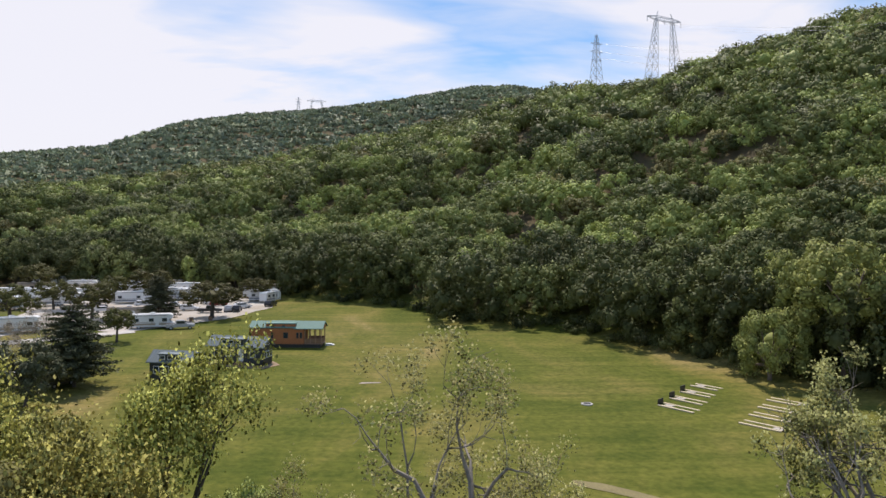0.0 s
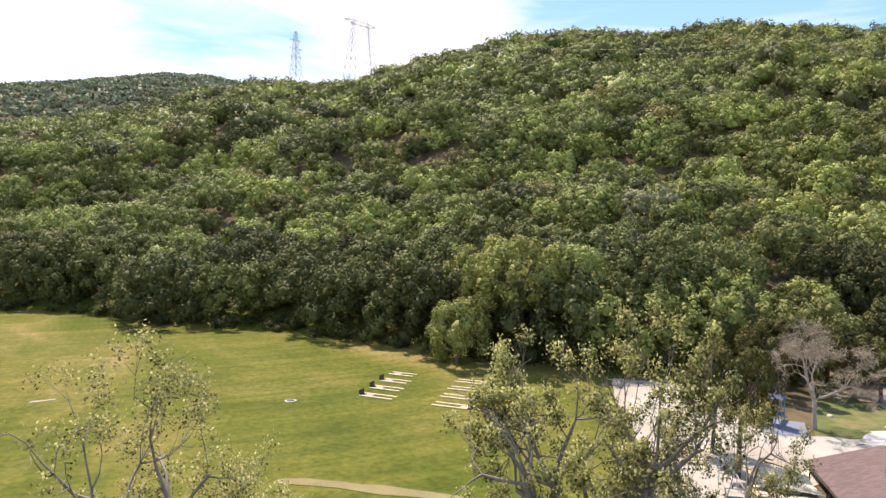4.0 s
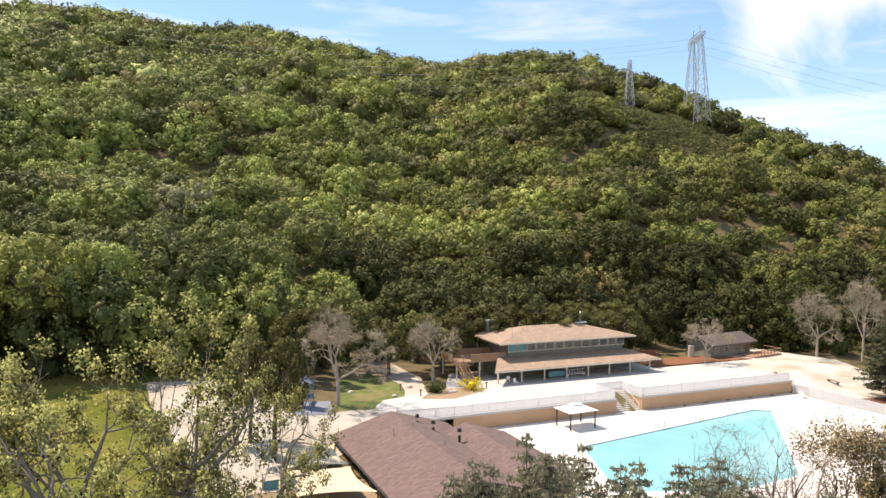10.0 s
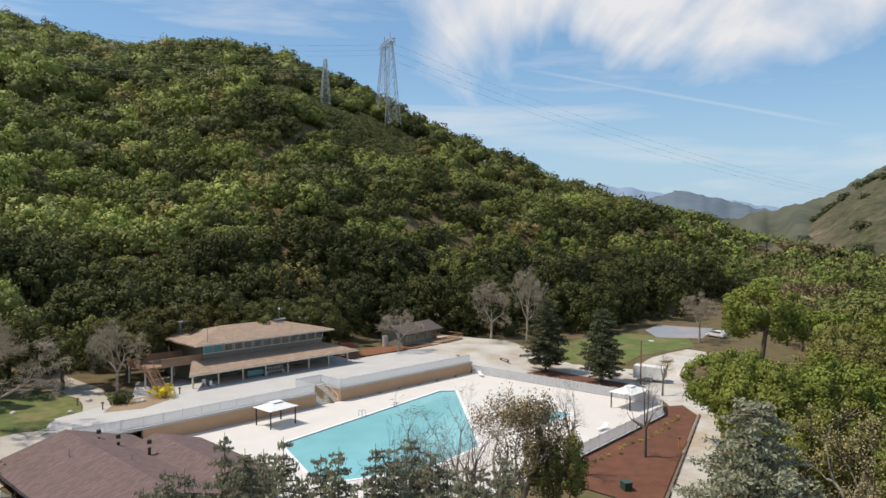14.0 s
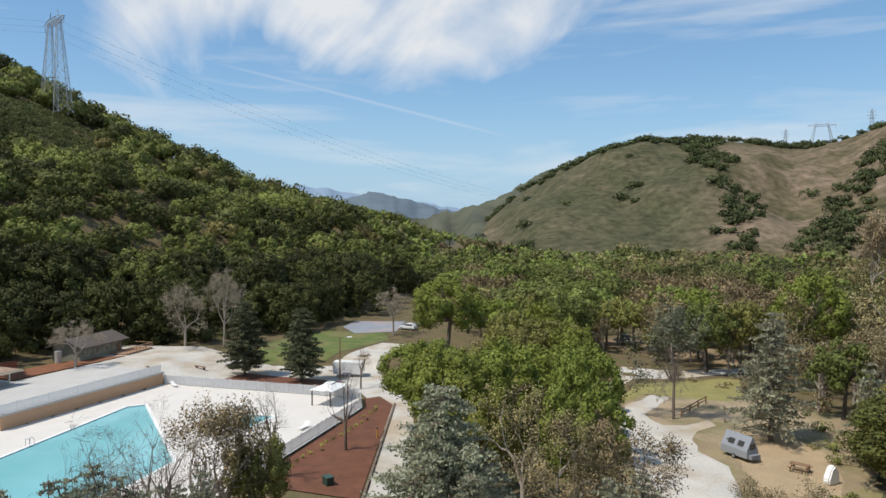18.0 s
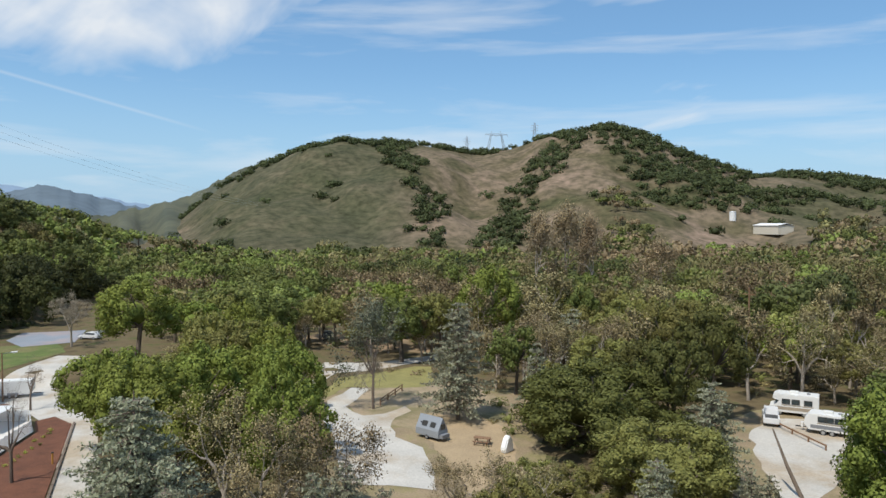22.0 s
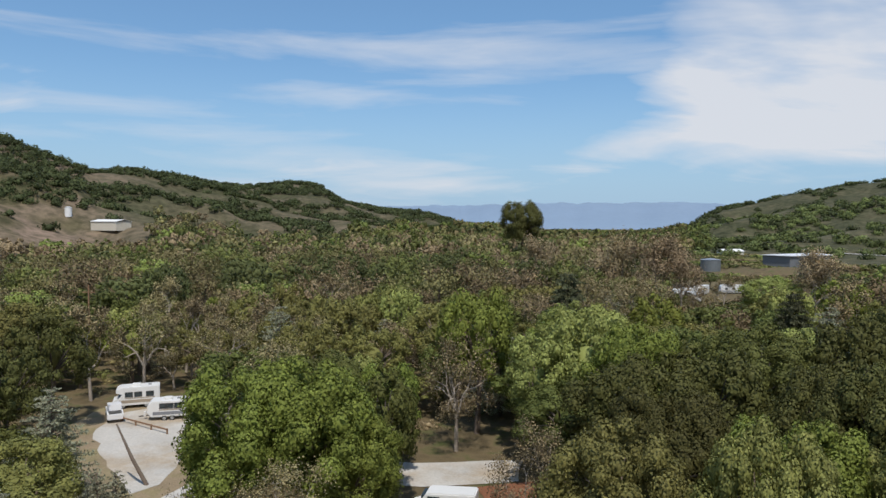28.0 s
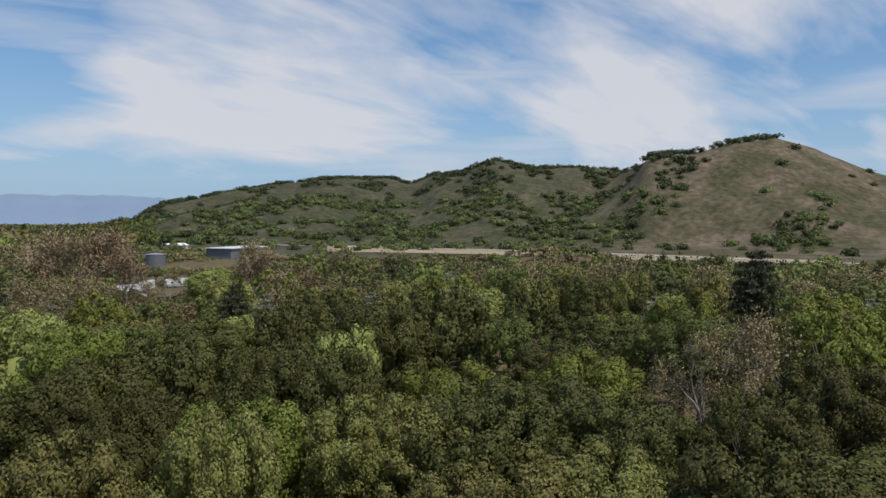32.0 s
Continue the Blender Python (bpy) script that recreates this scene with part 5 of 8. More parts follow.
M_GLASS, M_WATER = glass_material(), water_material()
M_SHINGLE_TAN = shingle_material("tan_shingles", (0.33, 0.235, 0.17))
M_SHINGLE_BROWN = shingle_material("brown_shingles", (0.15, 0.099, 0.09))
M_WHITE = plain("white_paint", (0.80, 0.80, 0.78), 0.5, var=0.05)
M_VINYL = plain("white_vinyl", (0.82, 0.83, 0.84), 0.4, var=0.04)
_nt = M_VINYL.node_tree
_glow, _mix = _nt.nodes.new("ShaderNodeBsdfTranslucent"), _nt.nodes.new("ShaderNodeMixShader")
_glow.inputs["Color"].default_value, _mix.inputs[0].default_value = (0.88, 0.88, 0.88, 1), 0.55
_nt.links.new(_nt.nodes["Principled BSDF"].outputs[0], _mix.inputs[1])
_nt.links.new(_glow.outputs[0], _mix.inputs[2])
_nt.links.new(_mix.outputs[0], _nt.nodes["Material Output"].inputs["Surface"])
M_DECK = plain("pool_deck_concrete", (0.62, 0.585, 0.54), 0.85, var=0.07, scale=1.2, fine=9)
M_CONCRETE = plain("concrete", (0.50, 0.47, 0.43), 0.9, var=0.14, scale=1.5, bump=0.1)
M_STUCCO = plain("orange_stucco", (0.50, 0.315, 0.19), 0.9, var=0.12, scale=1.2, bump=0.15)
M_TAUPE = plain("grey_green_siding", (0.185, 0.185, 0.155), 0.75, var=0.1)
M_TRIM = plain("cream_trim", (0.62, 0.57, 0.47), 0.6, var=0.06)
M_GRAVEL = plain("pale_gravel", (0.44, 0.40, 0.34), 0.95, var=0.18, scale=0.8, bump=0.3, fine=6, other=(0.34, 0.29, 0.225))
M_ROAD = plain("camp_road", (0.49, 0.465, 0.42), 0.95, var=0.2, scale=0.7, bump=0.3, fine=5, other=(0.40, 0.33, 0.245))
M_ASPHALT = plain("grey_court", (0.24, 0.265, 0.30), 0.9, var=0.15, scale=0.8, other=(0.30, 0.26, 0.26))
M_EARTH = plain("bare_earth", (0.30, 0.21, 0.13), 0.95, var=0.25, scale=1.0, bump=0.3, fine=5, other=(0.20, 0.15, 0.085))
M_MULCH = plain("red_brown_mulch", (0.135, 0.053, 0.028), 0.95, var=0.4, scale=2.2, bump=0.6, fine=9)
M_REDEARTH = plain("red_mulch", (0.21, 0.085, 0.04), 0.95, var=0.22, scale=2, bump=0.5, fine=9)
M_WOOD = plain("brown_timber", (0.235, 0.135, 0.075), 0.75, var=0.2)
M_DECKWOOD = plain("redwood_deck", (0.33, 0.20, 0.125), 0.75, var=0.18)
M_CABIN = plain("orange_log_siding", (0.42, 0.155, 0.055), 0.6, var=0.16, scale=4)
M_GREENROOF = plain("green_metal_roof", (0.12, 0.225, 0.185), 0.75, var=0.07)
M_GREYROOF = plain("blue_grey_metal_roof", (0.155, 0.19, 0.195), 0.75, var=0.07)
M_DARKSIDE = plain("charcoal_siding", (0.045, 0.05, 0.052), 0.6, var=0.1)
M_DARK = plain("dark_metal", (0.035, 0.033, 0.03), 0.5, var=0.1)
M_TYRE = plain("tyre_rubber", (0.02, 0.02, 0.02), 0.8, var=0.1)
M_STEEL = plain("galvanised_steel", (0.46, 0.48, 0.50), 0.45, metal=0.7, var=0.08)
M_CREAM = plain("cream_shade_cloth", (0.60, 0.50, 0.33), 0.8, var=0.05)
M_TEAL = plain("teal_panel", (0.08, 0.26, 0.29), 0.4, var=0.08)
M_YELLOW = foliage("yellow_blossom", (0.62, 0.50, 0.02), var=0.25)
M_BUSH = foliage("dark_bush_leaves", (0.06, 0.075, 0.025), var=0.3)
M_RVWHITE = plain("rv_white_gelcoat", (0.74, 0.74, 0.72), 0.35, var=0.05)
M_RVGREY = plain("rv_grey_stripe", (0.22, 0.23, 0.25), 0.4, var=0.05)
M_RVTAN = plain("rv_tan_stripe", (0.36, 0.30, 0.23), 0.4, var=0.05)
M_BLUEGREY = plain("blue_grey_panels", (0.27, 0.29, 0.315), 0.4, var=0.06)
M_REDFENCE = plain("rust_red_boards", (0.30, 0.105, 0.06), 0.8, var=0.15)
CARS = [plain("car_" + n, c, 0.3, var=0.03) for n, c in (("white", (0.72, 0.72, 0.72)), ("silver", (0.42, 0.43, 0.45)), ("dark", (0.04, 0.04, 0.045)), ("red", (0.22, 0.03, 0.025)))]

YARD_TURN = math.degrees(math.atan2(ALONG[1], ALONG[0]))
DECK_Z, TERRACE_Z = -2.4, -0.4


def in_yard(a, b, z, turn=0.0):
    x, y = yard(a, b)
    return pose(float(x), float(y), z, 0, 0, YARD_TURN + turn)


def yard_poly(rows):
    return [tuple(float(c) for c in yard(a, b)) for a, b in rows]


# ---- ground surfaces ----
patch("gravel_lot", wander([(43.5, 49.4), (49, 44), (56, 47), (66, 49.5), (73, 48), (79, 46.5), (88, 55), (97, 62), (104, 72), (98, 72), (92, 63), (84, 54.5), (77, 57), (70, 61), (63, 66), (52, 62)], 0.35, 2.5, 2), M_GRAVEL, 0.07, "pale gravel lot beside the pool buildings", "gravel lot")
patch("gravel_lot", wander([(63.5, 85), (55.5, 73), (51.2, 64.8), (45.4, 55.4), (41, 48.6), (44.5, 47.4), (49, 50), (53, 52), (63, 60), (70, 63), (70.5, 70), (71, 80)], 0.4, 2.5, 24), M_GRAVEL, 0.062, "pale gravel lot between the field and the playground", "lot")
patch("bare_ground", wander([(39, 50), (43.5, 49.4), (50, 44.4), (58, 40), (46, 34), (36, 40)], 0.5, 2, 3), M_EARTH, 0.05, "bare brown earth under the sycamores", "bare ground")
patch("slope_path", wander([(81.6, 54.9), (84.4, 54.7), (89.9, 59.7), (96.1, 65.8), (100.2, 70.0), (99.2, 70.1), (94.5, 65.3), (89.0, 60.0)], 0.25, 2, 4), M_GRAVEL, 0.09, "pale gravel path climbing from the lawn", "path")
patch("lawn", wander([(71.6, 58.7), (74.0, 55.3), (80.5, 55.7), (85.3, 57.3), (89.9, 61.0), (94.4, 66.8), (95.9, 72.6), (92.8, 75.8)], 0.3, 2, 5), plain("green_lawn", (0.10, 0.13, 0.03), 0.95, var=0.3, scale=2, bump=0.5, fine=10, other=(0.17, 0.15, 0.055), spread=0.3), 0.06, "small green lawn beside the playground", "lawn")
patch("hill_bank", wander([(92, 72), (99, 66), (106, 74), (103, 84), (95, 86)], 0.5, 2, 6), M_EARTH, 0.06, "bare brown bank behind the lawn", "bank")
patch("camp_lane", wander([(68.5, -12.2), (99.5, -21.2), (112, -19.5), (124, -6), (135, 2.5), (141, 16), (146, 27), (158, 22), (152, 6), (140, -4), (133, -18), (147, -30), (143, -34), (128, -25), (116, -27), (101, -25), (68, -17)], 0.25, 3, 7), M_ROAD, 0.06, "pale concrete and gravel lane round the pool yard", "road")
patch("green_verge", wander([(139, -5), (152, -5), (166, -21), (162, -33), (150, -32), (136, -17)], 0.4, 3, 8), plain("verge_grass", (0.10, 0.135, 0.03), 0.95, var=0.35, scale=1.5, bump=0.5, fine=8, other=(0.17, 0.15, 0.06), spread=0.1), 0.05, "rough green verge beyond the lane", "grass")
patch("sports_court", [(161.5, -26.5), (172, -25.5), (181.4, -30.1), (177, -42), (161, -36)], M_ASPHALT, 0.08, "grey-blue sports court at the foot of the hill", "court")
patch("camp_road", wander([(49.7, -40.7), (56.0, -45.0), (60.3, -47.4), (65.3, -47.4), (68.9, -49.3), (71.9, -52.2), (73.2, -55.7), (75.7, -56.5), (74.3, -52.2), (75.2, -49.6), (80.2, -50.2), (87.1, -58.6), (89.3, -56.8), (84.7, -50.1), (76.9, -44.7), (69.0, -41.5), (56.9, -35.1)], 0.3, 2, 9), M_ROAD, 0.06, "pale gravel camp road curving past the pitches", "road")
patch("camp_road", wander([(89.7, -50.5), (95.8, -56.0), (99.6, -60.5), (97.9, -65.0), (97.7, -69.5), (98.4, -75.4), (98.7, -80.8), (102.1, -83.5), (102.4, -78.5), (102.6, -71.3), (106.3, -66.1), (108.6, -63.7), (101.9, -58.2), (95.3, -52.5)], 0.25, 2, 20), M_ROAD, 0.065, "pale loop road behind the pitches", "road")
patch("pitch_earth", wander([(91.6, -53.7), (81.7, -65.8), (72.0, -75.3), (50.4, -56.1), (42.6, -44.6), (45.4, -36.5), (51.7, -31.6), (63.5, -37.1), (72.4, -41.3)], 0.5, 2, 21), plain("dry_litter", (0.27, 0.205, 0.125), 0.95, var=0.3, scale=1, fine=5, other=(0.22, 0.19, 0.085), spread=0.25), 0.03, "dry earth and litter round the camp road", "pitch")
patch("camp_pitch", wander([(104, -84), (112, -76), (134, -70), (138, -80), (118, -92)], 0.5, 3, 10), M_EARTH, 0.05, "brown gravel camping pitches", "pitch")
patch("pitch_earth", wander([(46, -42), (52, -45), (59, -48), (66, -52), (70, -57), (66, -61), (59, -59), (52, -53), (45, -48)], 0.5, 2, 11), plain("sandy_earth", (0.37, 0.275, 0.165), 0.95, var=0.25, scale=1, fine=5), 0.05, "sandy earth pitch round the camper", "pitch")
patch("pitch_earth", wander([(d * math.sin(radians(b)), d * math.cos(radians(b))) for b, d in ((121.5, 100), (123, 88), (127, 84), (131, 80), (135, 84), (134.5, 96), (133, 106), (129, 112), (124.5, 110))], 0.6, 2, 19), plain("trodden_earth", (0.33, 0.255, 0.165), 0.95, var=0.25, scale=1, fine=5, other=(0.19, 0.165, 0.08)), 0.047, "trodden sandy earth under the cedars", "pitch")
patch("dry_grass", wander([(89.6, -52.1), (96.2, -58.9), (96.0, -63.9), (96.1, -73.6), (94.1, -75.8), (82.9, -66.7), (84.3, -62.9), (87.1, -59.4), (89.9, -56.7), (86.3, -50.9)], 0.4, 2, 12), plain("dry_verge", (0.24, 0.215, 0.075), 0.95, var=0.3, scale=1.5, bump=0.4, fine=8), 0.055, "dry yellow-green grass between the pitches", "grass")
patch("pitch_earth", wander([(46.1, -82.1), (44.8, -92.6), (34.1, -101.1), (24.0, -76.8), (20.3, -63.6), (29.4, -56.6), (37.3, -66.4)], 0.5, 2, 22), bpy.data.materials["dry_litter"], 0.03, "dry earth and litter round the trailer lot", "pitch")
patch("rv_lot", wander([(40.8, -80.0), (42.5, -87.9), (36.4, -94.3), (30.6, -88.0), (27.8, -73.9), (26.9, -64.6), (28.5, -62.2), (33.9, -69.1)], 0.3, 2, 13), M_ROAD, 0.06, "pale gravel lot with parked trailers", "lot")
patch("south_road", wander([(14, -66), (3, -64.8), (-6, -66.5), (-7, -72.5), (4, -71.3), (14, -73), (24, -66), (26, -60)], 0.25, 3, 14), M_ROAD, 0.06, "pale gravel road under the trees", "road")
patch("red_bank", wander([(-2, -64.8), (-8, -66.5), (-9, -62), (-3, -61)], 0.2, 2, 15), M_REDEARTH, 0.07, "red mulch beside the road", "mulch bed")
patch("rv_park", wander([(-64, 142), (-55, 154), (-49, 163), (-43.5, 184), (-46, 194), (-82, 230), (-104, 240), (-134, 226), (-120, 186), (-98, 170), (-92, 140), (-84, 136), (-80, 150)], 0.6, 4, 16), M_GRAVEL, 0.07, "pale gravel grounds of the trailer park", "lot")
patch("park_road", [(-60.8, 142.5), (-72.7, 131.4), (-78.2, 126.6), (-98, 112), (-99.5, 115.5), (-80.7, 131), (-74.5, 135.6), (-63, 146)], M_ROAD, 0.08, "pale road through the trailer park", "road")
patch("park_road", [(-58.5, 106), (-62.9, 101.8), (-78, 90), (-80, 93), (-66, 106), (-61.5, 109)], M_ROAD, 0.08, "pale road beside the dry lawn", "road")
patch("worn_track", wander([(12, 66.8), (17, 63.6), (24, 58), (28, 54.6), (28.4, 55.8), (24.6, 59.4), (17.4, 65.2), (12.4, 67.8)], 0.5, 2, 17), plain("worn_turf", (0.21, 0.175, 0.075), 0.95, var=0.3, scale=1, fine=6), 0.045, "worn tan track across the field", "track")
patch("bare_spot", wander([(-12, 102), (-9, 102.5), (-8.8, 102.9), (-11.6, 102.8)], 0.15, 1, 18), M_GRAVEL, 0.05, "pale bare spot in the grass", "bare ground")


# ---- pool yard ----
def pool_yard():
    deck_pts = [(-16, -14.6), (45, -14.6), (47.6, -50), (42.6, -52.8), (12, -55.0), (-16, -53.4)]
    pool_pts = [(-2.4, -26.2), (31.0, -20.5), (33.0, -22.3), (13.8, -43.8), (4.0, -45.0), (-7.5, -40.5)]
    kid_pts = [(26.8, -38.8), (33.4, -38.2), (34.2, -43.6), (27.0, -43.8)]
    # paving in slabs round the water
    bm = bmesh.new()
    outer = [bm.verts.new((a, b, 0)) for a, b in deck_pts]
    loops = [outer] + [[bm.verts.new((a, b, 0)) for a, b in pts] for pts in (pool_pts, kid_pts)]
    edges = []
    for lp in loops:
        edges += [bm.edges.new((lp[i], lp[(i + 1) % len(lp)])) for i in range(len(lp))]
    bmesh.ops.triangle_fill(bm, use_beauty=True, use_dissolve=False, edges=edges)
    for f in bm.faces:
        if f.normal.z < 0:
            f.normal_flip()
    me = bpy.data.meshes.new("pool_deck")
    bm.to_mesh(me)
    bm.free()
    me.materials.append(M_DECK)
    o = new("pool_deck", me)
    o.matrix_world = in_yard(0, 0, DECK_Z)
    tagged(o, "broad sunlit white concrete deck round the pool", "pool deck", kind="structure")
    for name, pts, label in (("swimming_pool", pool_pts, "large turquoise swimming pool with a white coping"), ("wading_pool", kid_pts, "small turquoise wading pool in the deck")):
        root = thing(name, label, "pool", in_yard(0, 0, DECK_Z))
        part("water", slab(pts, -0.14, -0.10), M_WATER, root, "rippled turquoise water")
        bm, n = bmesh.new(), len(pts)
        for i in range(n):
            (x0, y0), (x1, y1) = pts[i], pts[(i + 1) % n]
            beam(bm, (x0, y0, 0.0), (x1, y1, 0.0), 0.42, 0.12)
        part("coping", bm, M_WHITE, root)
        bm = bmesh.new()
        for i in range(n):
            (x0, y0), (x1, y1) = pts[i], pts[(i + 1) % n]
            beam(bm, (x0, y0, -0.11), (x1, y1, -0.11), 0.3, 0.1)
        part("tile_band", bm, plain("pool_tile_band", (0.10, 0.30, 0.42), 0.3), root, "blue tile band at the water line")
    root = thing("pool_ladder", "bent steel grab rails at the pool's edge", "ladder", in_yard(12.5, -23.5, DECK_Z))
    for dx in (-0.3, 0.3):
        bm = bmesh.new()
        for p, q in (((dx, 0.3, 0), (dx, 0.25, 0.85)), ((dx, 0.25, 0.85), (dx, -0.35, 0.85)), ((dx, -0.35, 0.85), (dx, -0.45, -0.1))):
            beam(bm, p, q, 0.05)
        part("rail", bm, M_STEEL, root)
    # retaining wall, its cap, the terrace paving behind
    for nm, a0, a1 in (("retaining_wall", -14, 11.2), ("retaining_wall", 15.6, 45)):
        bm = bmesh.new()
        add_box(bm, a0, a1, -14.9, -14.5, -2.5, TERRACE_Z - 0.02)
        o = part(nm, bm, M_STUCCO, None)
        o.matrix_world = in_yard(0, 0, 0)
        tagged(o, "orange stucco retaining wall above the pool deck", "wall", kind="structure")
    bm = bmesh.new()
    add_box(bm, 10.9, 11.2, -14.5, -10.2, -2.5, TERRACE_Z - 0.02)
    add_box(bm, 15.6, 15.9, -14.5, -10.2, -2.5, TERRACE_Z - 0.02)
    o = part("stair_wall", bm, M_STUCCO, None)
    o.matrix_world = in_yard(0, 0, 0)
    tagged(o, "orange stucco side walls of the steps", "wall", kind="structure")
    pts = [(-22, -15.1), (-13.9, -15.1), (-13.9, -14.92), (11.3, -14.92), (11.3, -10.2), (15.5, -10.2), (15.5, -14.92), (45.2, -14.92), (47, 1.5), (31, 1.5), (31, 10), (-4, 10), (-9, 0), (-22, -4)]
    o = part("terrace", slab(pts, TERRACE_Z - 0.25, TERRACE_Z), plain("terrace_concrete", (0.47, 0.455, 0.43), 0.88, var=0.1, scale=1.0, fine=7), None)
    o.matrix_world = in_yard(0, 0, 0)
    tagged(o, "pale concrete terrace in front of the clubhouse", "terrace", kind="structure")
    root = thing("concrete_steps", "wide concrete steps up to the terrace", "steps", in_yard(13.4, -14.5, DECK_Z))
    for i in range(11):
        part("step", box(-2.1, 2.1, i * 0.36, 4.3, i * 0.18, (i + 1) * 0.18), M_CONCRETE, root)
    for dx in (-2.0, 2.0):
        bm = bmesh.new()
        beam(bm, (dx, 0, 0.95), (dx, 4.2, 2.9), 0.06)
        for k in range(4):
            beam(bm, (dx, k * 1.3, 0.1 + k * 0.62), (dx, k * 1.3, 0.98 + k * 0.62), 0.05)
        part("handrail", bm, M_VINYL, root)
    o = part("flower_bed", slab([(-14.5, -4.6), (-10, -6.2), (-5.5, -4.0), (-4.0, -0.4), (-8.4, 0.2), (-12.4, -1.8)], TERRACE_Z - 0.1, TERRACE_Z + 0.012), M_EARTH, None)
    o.matrix_world = in_yard(0, 0, 0)
    tagged(o, "bare brown earth round the terrace bushes", "flower bed", kind="structure")
    o = part("planting_bed", slab([(31.4, 2.4), (54, 1.8), (50, 6.6), (41, 8.2), (32, 7.6)], -0.5, -0.32), M_REDEARTH, None)
    o.matrix_world = in_yard(0, 0, 0)
    tagged(o, "red mulch planting bed beside the clubhouse", "planting bed", kind="structure")


pool_yard()


def fence_mesh(name, boxes):
    bm = bmesh.new()
    for q in boxes:
        add_box(bm, *q)
    me = bpy.data.meshes.new(name)
    bm.to_mesh(me)
    bm.free()
    me.materials.append(M_VINYL)
    return me


def picket_fence(label, pts, z, height=1.25, span=2.4):
    """pts in yard axes."""
    bm = bmesh.new()
    add_box(bm, -0.06, 0.06, -0.06, 0.06, 0, height + 0.08)
    add_box(bm, -0.08, 0.08, -0.08, 0.08, height + 0.08, height + 0.13)
    pm = bpy.data.meshes.new("post")
    bm.to_mesh(pm)
    bm.free()
    pm.materials.append(M_VINYL)
    root = thing("picket_fence", label, "fence", in_yard(0, 0, z), "white fences of the pool yard")
    for (x0, y0), (x1, y1) in zip(pts, pts[1:]):
        d = math.hypot(x1 - x0, y1 - y0)
        n = max(1, round(d / span))
        w = d / n - 0.12
        rail = fence_mesh("rail", [(0, w, -0.03, 0.03, 0, 0.09)])
        m_p = max(2, round(w / 0.2))
        picket = fence_mesh("picket", [(-0.084, 0.084, -0.012, 0.012, 0.08, height)])
        turn = math.atan2(y1 - y0, x1 - x0)
        for i in range(n):
            t = i / n
            m = Matrix.Translation((x0 + (x1 - x0) * t, y0 + (y1 - y0) * t, 0)) @ Matrix.Rotation(turn, 4, "Z")
            p = part("post", pm, None, root)
            p.matrix_local = m
            for z0 in (0.12, height - 0.12):
                p = part("rail", rail, None, root)
                p.matrix_local = m @ Matrix.Translation((0.06, 0, z0))
            for k in range(m_p):
                p = part("picket", picket, None, root)
                p.matrix_local = m @ Matrix.Translation((0.06 + (k + 0.5) * w / m_p, 0, 0))
    return root


picket_fence("white picket fence along the terrace edge", [(-21.5, -14.0), (-13.8, -14.7), (11.0, -14.7), (11.0, -10.0)], TERRACE_Z)
picket_fence("white picket fence along the upper wall", [(11.2, -9.9), (15.7, -9.9), (15.7, -14.7), (44.8, -14.7)], TERRACE_Z)
picket_fence("white picket fence along the far side of the deck", [(45, -15.2), (47.4, -49.8)], DECK_Z, 1.5)
picket_fence("white picket fence between deck and mulch bed", [(47.3, -50.0), (42.4, -52.6), (12, -54.8)], DECK_Z, 1.4)


